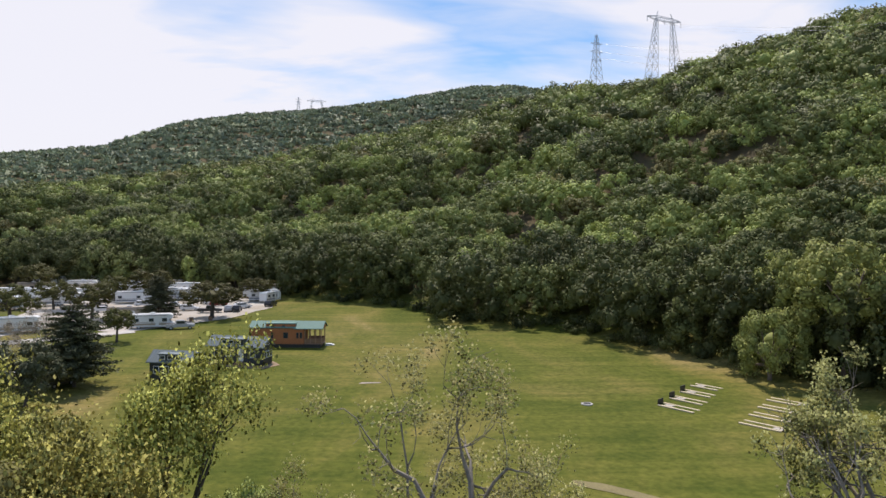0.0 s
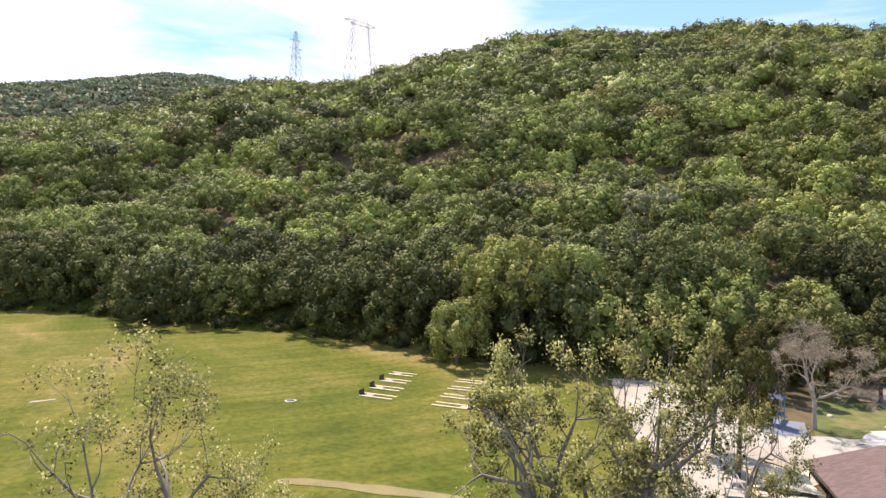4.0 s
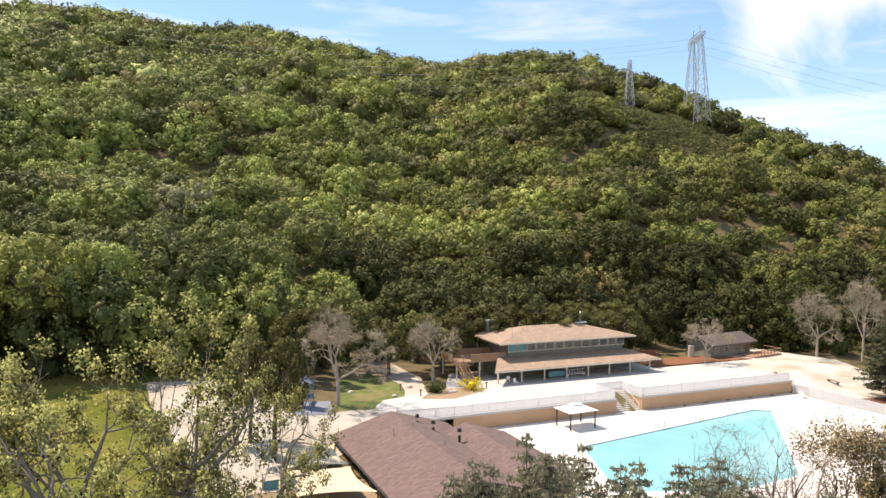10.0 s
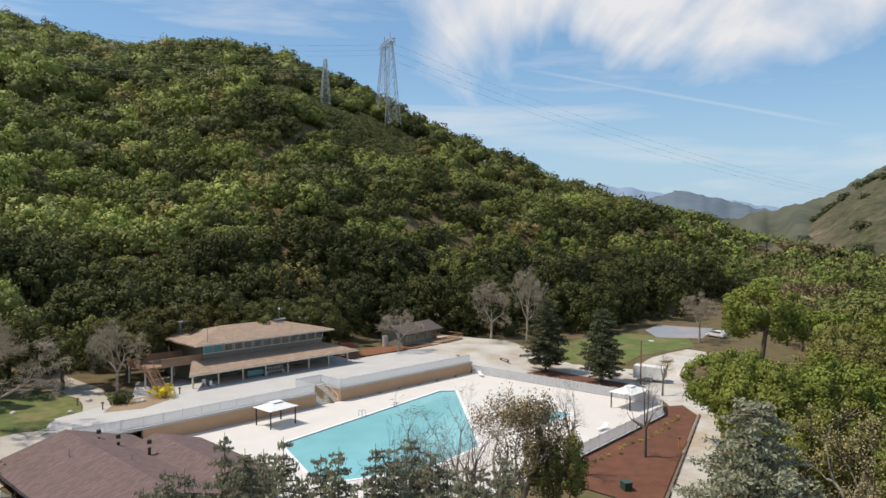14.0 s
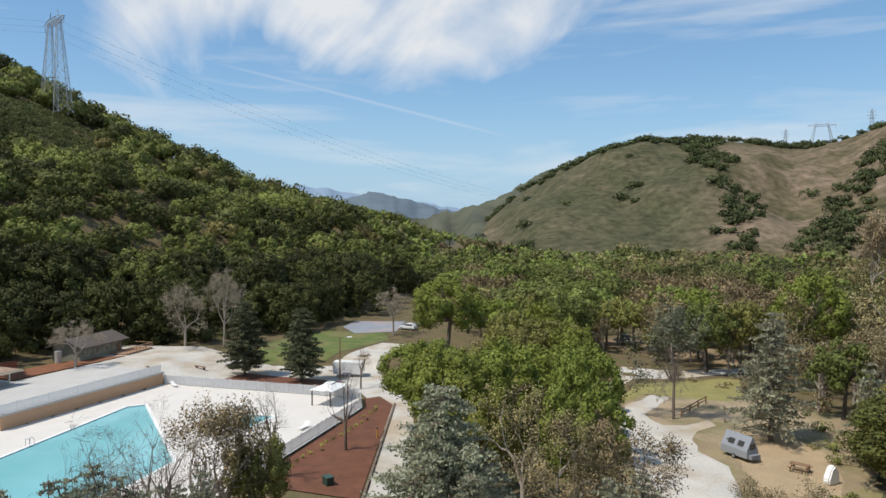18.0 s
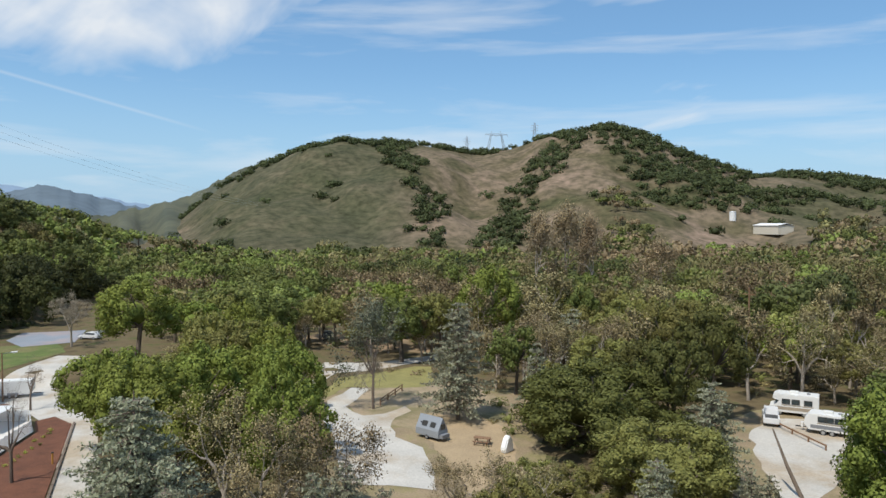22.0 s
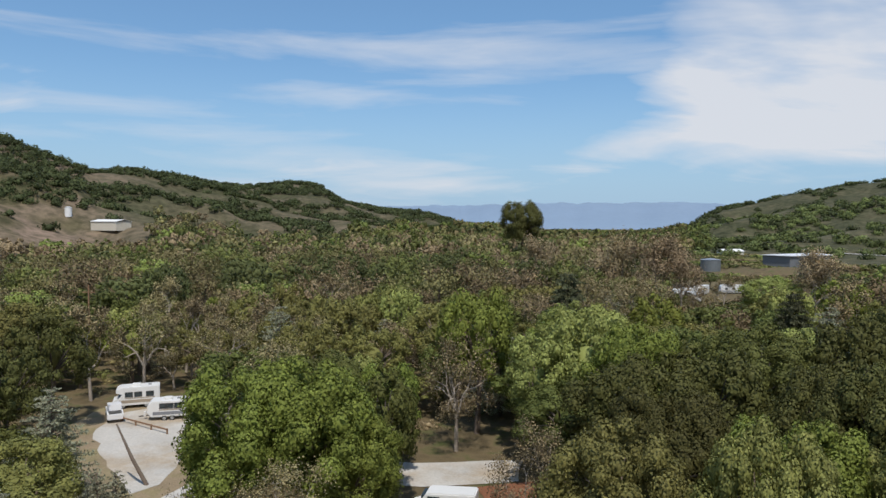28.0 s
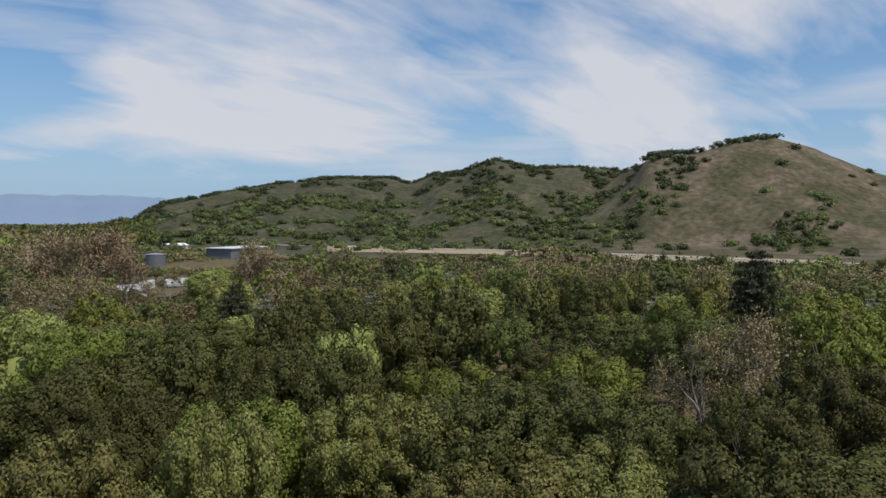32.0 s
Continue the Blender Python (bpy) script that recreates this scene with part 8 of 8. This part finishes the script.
# ---- round the clubhouse ----
def leafy_bush(name, label, x, y, z, r, h, mat, seed, n=900, leaf=0.09, group=""):
    rng = np.random.default_rng(seed)
    lb = billows(rng, 16, 0.2, 0.34, 0.02)
    P, D, _ = crown_leaves(rng, n, lb, 0.8, -0.6)
    k = np.array((r, r, h / P[:, 2].max()))
    V, Q = leaf_quads(rng, P * k, unit(D + 0.5 * rng.normal(size=D.shape)), leaf * rng.uniform(0.6, 1.4, n))
    root = thing(name, label, "bush", pose(x, y, z), group)
    cv, cf, _ = core_of(rng, lb, ICO2, 0.72)
    part("leaves", build_mesh(name + "_leaves", np.vstack([V, cv * k]), [Q, cf + len(V)], mat), None, root)
    stem = [(np.zeros(3), np.array((0.1 * r * math.cos(a), 0.1 * r * math.sin(a), h * 0.4)), 0.05, 0.03) for a in (0, 2.1, 4.2)]
    V, Q = tubes(stem, 5)
    part("stems", build_mesh(name + "_stems", V, [Q], M_BARK), None, root)


def club_surroundings():
    x, y = yard(-11.2, -1.6)
    leafy_bush("round_bush", "dark green clipped bush on the terrace edge", float(x), float(y), TERRACE_Z - 0.1, 1.7, 1.9, M_BUSH, 1)
    x, y = yard(-5.4, -2.0)
    leafy_bush("flowering_bush", "bright yellow flowering bush beside the clubhouse steps", float(x), float(y), TERRACE_Z - 0.1, 1.9, 1.8, M_YELLOW, 2)
    for k, (a, b) in enumerate(((-9.2, -2.6), (-8.4, -2.4), (-17.6, -2.0), (-13.5, 3.0), (-23, 2))):
        x, y = yard(a, b)
        s = thing("garden_rock", "pale boulder on the gravel", "rock", pose(float(x), float(y), float(max(ground(x, y), TERRACE_Z)), 0, 0, 50 * k), "pale boulders")
        bm = bmesh.new()
        bmesh.ops.create_icosphere(bm, subdivisions=2, radius=0.42)
        for v in bm.verts:
            v.co *= 1 + 0.25 * noise.noise(v.co * 2 + Vector((k, 0, 0)))
            v.co.z = v.co.z * 0.7 + 0.12
        part("stone", bm, M_CONCRETE, s)
    for a, b in ((-15.5, 1.5), (-14.0, -3.0), (-5.8, -3.4), (-3.0, -2.0)):
        x, y = yard(a, b)
        s = thing("path_lamp", "short brown bollard lamp beside the path", "lamp", pose(float(x), float(y), float(max(ground(x, y), TERRACE_Z))), "path lamps")
        part("post", box(-0.07, 0.07, -0.07, 0.07, 0, 0.8), M_WOOD, s)
        part("hood", box(-0.16, 0.16, -0.16, 0.16, 0.8, 1.0, 0, 0.04), M_WOOD, s)
    # playground
    px, py = 71.2, 63.6
    patch("play_surface", [(66.8, 61.7), (71.3, 58.8), (76.2, 63.6), (71.6, 66.6)], plain("dark_safety_surface", (0.20, 0.22, 0.27), 0.9, var=0.12), 0.10, "grey-blue rubber playground surface", "playground floor")
    root = thing("play_tower", "teal and dark blue climbing tower on the playground", "playground", on_ground(px, py, 30, 0.1))
    blue = plain("play_blue", (0.03, 0.07, 0.17), 0.4)
    for x in (-0.9, 0.9):
        for y in (-0.9, 0.9):
            part("upright", post(bmesh.new(), x, y, 0, 3.4, 0.06, 8), M_TEAL, root)
    part("platform", box(-0.95, 0.95, -0.95, 0.95, 1.4, 1.48), blue, root)
    bm = bmesh.new()
    bmesh.ops.create_cone(bm, cap_ends=True, segments=4, radius1=1.6, radius2=0.05, depth=0.9, matrix=pose(0, 0, 3.8, 0, 0, 45))
    part("roof", bm, blue, root, "dark blue pyramid roof")
    part("slide", beam(bmesh.new(), (0.9, 0, 1.45), (3.6, -0.4, 0.25), 0.6, 0.12), M_TEAL, root, "teal slide")
    part("ladder", beam(bmesh.new(), (-0.95, 0, 0), (-0.95, 0.2, 1.4), 0.5, 0.08), blue, root)
    for z in (1.9, 2.3):
        part("guard_rail", box(-0.95, 0.95, 0.88, 0.94, z, z + 0.06), M_TEAL, root)
    root = thing("play_swing", "low blue climbing frame on the playground", "playground", on_ground(px - 2.4, py - 1.6, 75, 0.1))
    for x in (-1.2, 1.2):
        bm = bmesh.new()
        beam(bm, (x, -0.7, 0), (x, 0, 2.2), 0.08)
        beam(bm, (x, 0.7, 0), (x, 0, 2.2), 0.08)
        part("side_frame", bm, blue, root)
    part("top_bar", beam(bmesh.new(), (-1.2, 0, 2.2), (1.2, 0, 2.2), 0.08), blue, root)
    for x in (-0.5, 0.5):
        part("seat", box(x - 0.22, x + 0.22, -0.1, 0.1, 0.5, 0.54), M_DARK, root)
        part("chain", box(x - 0.012, x + 0.012, -0.012, 0.012, 0.54, 2.2), M_STEEL, root)
    # small lodge past the clubhouse
    root = thing("garden_lodge", "small dark-roofed lodge with a wooden deck", "building", in_yard(53.0, 8.5, -0.6, 8))
    part("wall", box(-6.5, 5.0, -2.6, 3.0, 0, 2.6), plain("sage_siding", (0.22, 0.23, 0.18), 0.8), root, "sage green siding")
    part("roof", gable_roof(-7.3, 6.0, -3.6, 4.0, 2.65, 1.5), plain("brown_black_roof", (0.10, 0.08, 0.07), 0.9, var=0.2), root, "dark brown shingle roof")
    part("gable", gable_wall(-6.5, -2.6, 3.0, 2.6, 2.6, 1.15), plain("sage_gable", (0.22, 0.23, 0.18), 0.8), root)
    for k in range(4):
        window(root, -4.6 + k * 2.6, 1.0, 1.3, 1.1, -2.6, -1, M_TRIM)
    part("door", box(3.6, 4.5, -2.66, -2.603, 0.02, 2.05), M_WOOD, root)
    part("deck", box(1.0, 9.0, -6.5, -2.7, 0.2, 0.45), M_DECKWOOD, root, "redwood deck")
    for k in range(9):
        part("baluster", box(1.0 + k, 1.1 + k, -6.5, -6.4, 0.45, 1.35), M_DECKWOOD, root)
    part("rail", box(1.0, 9.1, -6.52, -6.38, 1.35, 1.45), M_DECKWOOD, root)
    part("rail", box(8.95, 9.08, -6.4, -2.7, 1.35, 1.45), M_DECKWOOD, root)
    part("rail", box(1.0, 9.1, -6.5, -6.42, 0.85, 0.95), M_DECKWOOD, root)
    for k in range(3):
        t = thing("storage_tank", "stacked pale grey drum beside the lodge", "drum", in_yard(44.6, 7.6, -0.5 + k * 0.75, 0), "stacked drums")
        part("drum", post(bmesh.new(), 0, 0, 0, 0.7, 0.55, 16), M_CONCRETE, t)
        part("lid", post(bmesh.new(), 0, 0, 0.7, 0.75, 0.45, 16), M_STEEL, t)
    # lamp post by the lane
    root = thing("street_lamp", "wooden pole with a flat white lamp head", "lamp", on_ground(123.2, -17.7))
    part("pole", post(bmesh.new(), 0, 0, 0, 7.4, 0.13, 10, 0.09), M_WOOD, root)
    part("arm", beam(bmesh.new(), (0, 0, 7.2), (0.4, -1.5, 7.3), 0.06), M_STEEL, root)
    part("lamp_head", box(0.2, 0.7, -2.1, -1.3, 7.2, 7.35, 0.04), M_WHITE, root)
    root = thing("wooden_bench", "low timber bench near the lane", "bench", on_ground(134, 5.5, 40, 0.06), "timber benches")
    part("seat", box(-1.4, 1.4, -0.25, 0.25, 0.4, 0.48), M_WOOD, root)
    for x in (-1.1, 1.0):
        part("leg", box(x, x + 0.12, -0.2, 0.2, 0, 0.4), M_WOOD, root)
    for a, b in ((44, -18.0), (46.5, -18.6), (30, -50.5), (36, -36)):
        s = thing("pool_lounger", "white reclining lounger on the pool deck", "lounger", in_yard(a, b, DECK_Z, 30 * a % 90), "pool loungers")
        part("frame", box(-0.95, 0.6, -0.32, 0.32, 0.28, 0.34), M_WHITE, s)
        part("backrest", beam(bmesh.new(), (0.6, 0, 0.32), (1.1, 0, 0.75), 0.62, 0.06), M_WHITE, s)
        for x in (-0.8, 0.45):
            for yy in (-0.28, 0.24):
                part("leg", box(x, x + 0.05, yy, yy + 0.05, 0, 0.28), M_WHITE, s)
    # utility pole and wires by the path
    x, y = at_bearing(112, 42)
    root = thing("utility_pole", "leaning grey utility pole among the trees", "pole", on_ground(x, y))
    part("pole", post(bmesh.new(), 0, 0, 0, 7.2, 0.14, 10, 0.1), M_PALE, root)
    part("crossarm", box(-0.9, 0.9, -0.06, 0.06, 6.6, 6.74), M_PALE, root)
    x, y = at_bearing(152.8, 122)
    root = thing("utility_pole", "tall brown utility pole among the trees", "pole", on_ground(x, y))
    part("pole", post(bmesh.new(), 0, 0, 0, 14.4, 0.16, 10, 0.11), M_WOOD, root)
    part("crossarm", box(-1.0, 1.0, -0.06, 0.06, 13.2, 13.35), M_WOOD, root)


club_surroundings()


# ---- power lines ----
def lattice_leg(bm, base, top, w0, w1, n):
    """A tapering square lattice mast from base to top."""
    base, top = Vector(base), Vector(top)
    def ring(t):
        c, w = base.lerp(top, t), (w0 + (w1 - w0) * t) / 2
        return [c + Vector((sx * w, sy * w, 0)) for sx, sy in ((-1, -1), (1, -1), (1, 1), (-1, 1))]
    rings = [ring(1 - (1 - i / n) ** 1.15) for i in range(n + 1)]
    th = 0.15
    for a, b in zip(rings, rings[1:]):
        for k in range(4):
            beam(bm, a[k], b[k], th * 1.3)
            beam(bm, a[k], b[(k + 1) % 4], th * 0.75)
            beam(bm, a[(k + 1) % 4], b[k], th * 0.75)
            beam(bm, b[k], b[(k + 1) % 4], th * 0.75)


def single_tower(x, y, z, h, turn):
    root = thing("pylon", "grey steel lattice pylon with three crossarms", "pylon", pose(x, y, z, 0, 0, turn), "power pylons")
    bm = bmesh.new()
    lattice_leg(bm, (0, 0, 0), (0, 0, h), h * 0.19, 1.3, 9)
    part("mast", bm, M_STEEL, root)
    for f, w in ((0.62, 4.6), (0.74, 5.2), (0.86, 4.6)):
        bm = bmesh.new()
        for s in (-1, 1):
            beam(bm, (0, 0, h * f), (s * w, 0, h * f + 0.3), 0.26)
            beam(bm, (0, 0, h * f + 1.6), (s * w, 0, h * f + 0.3), 0.2)
        part("crossarm", bm, M_STEEL, root)
    return root


def portal_tower(x, y, z, h, turn, base=24.0, neck=14.0, arm=30.0):
    root = thing("portal_pylon", "grey steel portal pylon with two lattice legs", "pylon", pose(x, y, z, 0, 0, turn), "power pylons")
    for s in (-1, 1):
        bm = bmesh.new()
        lattice_leg(bm, (s * base / 2, 0, 0), (s * neck / 2, 0, h), h * 0.15, 1.6, 9)
        part("leg", bm, M_STEEL, root)
    bm = bmesh.new()
    for y0 in (-0.9, 0.9):
        for z0 in (h - 1.2, h + 1.2):
            beam(bm, (-arm / 2, y0 * 0.4, h + 0.2), (-neck / 2, y0, z0), 0.26)
            beam(bm, (-neck / 2, y0, z0), (neck / 2, y0, z0), 0.26)
            beam(bm, (neck / 2, y0, z0), (arm / 2, y0 * 0.4, h + 0.2), 0.26)
        for k in range(8):
            u0, u1 = -neck / 2 + neck * k / 8, -neck / 2 + neck * (k + 1) / 8
            beam(bm, (u0, y0, h - 1.2), (u1, y0, h + 1.2), 0.18)
    part("bridge", bm, M_STEEL, root)
    for s in (-1, 1):
        part("peak", beam(bmesh.new(), (s * neck / 2, 0, h + 1.2), (s * neck / 2 * 0.8, 0, h + 4.5), 0.3), M_STEEL, root)
    for u in (-arm / 2, 0, arm / 2):
        part("insulator", post(bmesh.new(), u, 0, h - 3.2, h - 0.2, 0.16, 8), M_STEEL, root)
    return root


def wire(a, b, sag, r=0.04):
    cu = bpy.data.curves.new("power_line", "CURVE")
    cu.dimensions, cu.bevel_depth, cu.bevel_resolution = "3D", r, 1
    sp = cu.splines.new("POLY")
    n = 28
    sp.points.add(n)
    for i in range(n + 1):
        t = i / n
        p = Vector(a).lerp(Vector(b), t)
        sp.points[i].co = (p.x, p.y, p.z - 4 * sag * t * (1 - t), 1)
    cu.materials.append(M_STEEL)
    tagged(new("power_line", cu), "long grey power line sagging between the pylons", "power line", group="power lines")


def power_lines():
    def foot(b, d):
        x, y = at_bearing(b, d)
        return x, y, float(ground(x, y)) - 1.0
    P2, P4 = foot(78.2, 372), foot(16.9, 486)
    T1, T3 = foot(73.4, 366), foot(11.9, 486)
    d = Vector((P2[0] - P4[0], P2[1] - P4[1], 0)).normalized()
    turn = math.degrees(math.atan2(d.y, d.x)) + 90
    side = Vector((-d.y, d.x, 0))
    top2, top4, t1, t3 = 24 + 372 * 0.246, 24 + 486 * 0.279, 24 + 366 * 0.2225, 24 + 486 * 0.2645
    portal_tower(*P2, top2 - P2[2], turn, 20, 11, 24)
    portal_tower(*P4, top4 - P4[2], turn, 24, 14, 30)
    single_tower(*T1, t1 - T1[2], turn)
    single_tower(*T3, t3 - T3[2], turn)
    for k in (-12, 0, 12):
        a, b = Vector((P4[0], P4[1], top4 - 3)) + side * k, Vector((P2[0], P2[1], top2 - 3)) + side * k
        wire(a, b, 26)
        wire(b, b + Vector((330, -520, -20)) * 1.6, 60)
    for k in (-5, 5):
        for f in (0.66, 0.76, 0.88):
            a, b = Vector((T3[0], T3[1], T3[2] + (t3 - T3[2]) * f)) + side * k, Vector((T1[0], T1[1], T1[2] + (t1 - T1[2]) * f)) + side * k
            wire(a, b, 24, 0.038)
    for b, dd, el1, kind in ((133.9, 975, 7.05, "p"), (136.9, 960, 7.94, "s"), (131.6, 990, 6.9, "s"), (-11.3, 1160, 10.26, "s"), (-9.9, 1160, 10.0, "p")):
        x, y, z = foot(b, dd)
        top = 24 + dd * math.tan(radians(el1))
        (portal_tower if kind == "p" else single_tower)(x, y, z, max(12, top - z), b * -1 + 10)


power_lines()


# ---- far valley ----
def far_buildings():
    root = thing("long_barn", "long grey metal barn with a pale flat roof", "barn", pose(-203, -432, 0, 0, 0, 30))
    part("wall", box(-19, 19, -9, 9, 0, 6.2), plain("barn_grey", (0.16, 0.17, 0.18), 0.6), root, "grey corrugated walls")
    part("roof", hip_roof(-20, 20, -10, 10, 6.6, 0.8, 1.0), plain("barn_roof", (0.62, 0.64, 0.66), 0.5), root, "pale metal roof")
    for k in range(3):
        part("door", box(-12 + k * 9, -8 + k * 9, 9.003, 9.06, 0, 4.2), M_DARK, root)
    root = thing("water_tank", "round grey corrugated water tank", "tank", pose(-133, -378, 0))
    part("shell", post(bmesh.new(), 0, 0, 0, 6.0, 5.0, 24), plain("tank_grey", (0.17, 0.19, 0.20), 0.5, metal=0.3), root)
    part("roof", post(bmesh.new(), 0, 0, 6.0, 6.8, 5.2, 24, 0.4), M_STEEL, root)
    root = thing("freight_container", "white freight container beside the trailer sites", "container", pose(-87, -254, 0, 0, 0, 60))
    part("body", box(-4, 4, -1.25, 1.25, 0.1, 2.8), M_RVWHITE, root)
    part("door", box(4.003, 4.06, -1.1, 1.1, 0.25, 2.65), M_REDFENCE, root)
    for x, y, L, w, h, t, lab in ((266, -553, 28, 14, 5, -25, "long white-roofed farm shed below the hill"), (-212, -560, 18, 9, 4, 20, "pale farm shed on the valley floor"), (10, -620, 22, 9, 4, 0, "white-roofed shed beyond the trees"), (-60, -640, 20, 9, 4, 10, "pale shed beyond the far trees")):
        root = thing("farm_shed", lab, "shed", pose(x, y, float(ground(x, y)), 0, 0, t), "farm sheds")
        part("wall", box(-L / 2, L / 2, -w / 2, w / 2, -2, h), M_TRIM, root)
        part("roof", gable_roof(-L / 2 - 0.6, L / 2 + 0.6, -w / 2 - 0.6, w / 2 + 0.6, h, 1.6), M_WHITE, root, "white metal roof")
        part("door", box(-2, 2, -w / 2 - 0.06, -w / 2 - 0.003, 0, 3.4), M_DARK, root)
    x, y = 303, -560
    root = thing("hill_tank", "small white water tank on the hillside", "tank", pose(x, y, float(ground(x, y)) - 1))
    part("shell", post(bmesh.new(), 0, 0, 0, 7.5, 2.6, 20), M_WHITE, root)
    part("roof", post(bmesh.new(), 0, 0, 7.5, 8.1, 2.8, 20, 0.3), M_WHITE, root)


far_buildings()
x, y = at_bearing(185.3, 402)
tree("oak", x, y, 37.0, 12.0, fine="near")
patch("far_field", [at_bearing(b, d) for b, d in ((212, 560), (224, 520), (236, 470), (250, 440), (250, 520), (236, 560), (224, 620), (212, 680))], plain("fallow_field", (0.34, 0.27, 0.16), 0.95, var=0.2, scale=0.1, fine=0.8), 0.3, "pale tan fallow field across the valley", "field", cell=20)
patch("valley_road", [at_bearing(b, d) for b, d in ((205, 690), (215, 640), (225, 585), (238, 525), (252, 480), (252, 487), (238, 533), (225, 594), (215, 650), (205, 700))], M_CONCRETE, 0.6, "pale country road across the valley", "road", cell=20)


def mountains(name, b0, b1, dist, rows, mat, label):
    """A far range: height in metres above the eye's level by bearing."""
    R = np.array(rows, float)
    n = 90
    V, Q = [], []
    for i in range(n + 1):
        b = b0 + (b1 - b0) * i / n
        h = np.interp(b, R[:, 0], R[:, 1]) * dist + 24 + 12 * noise.noise(Vector((b * 0.9, dist * 0.01, 0))) + 6 * noise.noise(Vector((b * 3.1, 0, 2)))
        for f, dd in ((0.0, -900), (0.45, -460), (0.8, -160), (1.0, 0)):
            x, y = at_bearing(b, dist + dd)
            V.append((x, y, -5 + (h + 5) * f + (30 * noise.noise(Vector((b * 0.6, f * 2, 5))) if 0 < f < 1 else 0)))
    for i in range(n):
        for k in range(3):
            a = i * 4 + k
            Q.append((a, a + 4, a + 5, a + 1))
    me = build_mesh(name, V, [np.array(Q)[:, ::-1]], mat, smooth_shade=True)
    tagged(new(name, me), label, "mountains", kind="structure")


# blue aerial haze is painted into the base colours of the far ranges
M_FAR = plain("far_range_haze", (0.10, 0.135, 0.165), 1.0, var=0.2, scale=0.05, fine=0.02)
M_FARTHER = plain("farthest_range_haze", (0.20, 0.275, 0.37), 1.0, var=0.06, scale=0.01, fine=0.05)
mountains("backdrop_range", 88, 118, 4200, [(88, 0.03), (93, 0.052), (95, 0.053), (97, 0.05), (100, 0.042), (103, 0.037), (106, 0.028), (110, 0.015), (118, 0.0)], M_FARTHER, "mountains at the valley's end in painted blue haze")
mountains("backdrop_hills", 92, 112, 2600, [(92, 0.0), (96, 0.02), (98, 0.034), (100, 0.043), (101, 0.046), (103, 0.038), (105, 0.028), (108, 0.018), (112, 0.0)], M_FAR, "hills behind the gap in painted blue-grey haze")
mountains("backdrop_ridge", 168, 206, 4400, [(168, 0.015), (174, 0.023), (182, 0.026), (187, 0.029), (193, 0.029), (197, 0.030), (200, 0.028), (206, 0.012)], M_FARTHER, "long range beyond the valley in painted blue haze")
M_FLANK = plain("shaded_grass_hill", (0.085, 0.088, 0.052), 1.0, var=0.25, scale=0.03, fine=0.05, other=(0.05, 0.058, 0.036), spread=0.012)
mountains("backdrop_flank", 102, 122, 1500, [(102, 0.0), (105, 0.012), (107.5, 0.022), (109.4, 0.03), (111, 0.042), (112.5, 0.058), (114, 0.072), (115.4, 0.081), (118, 0.085), (122, 0.06)], M_FLANK, "hazy grassy hill behind the nearer one")
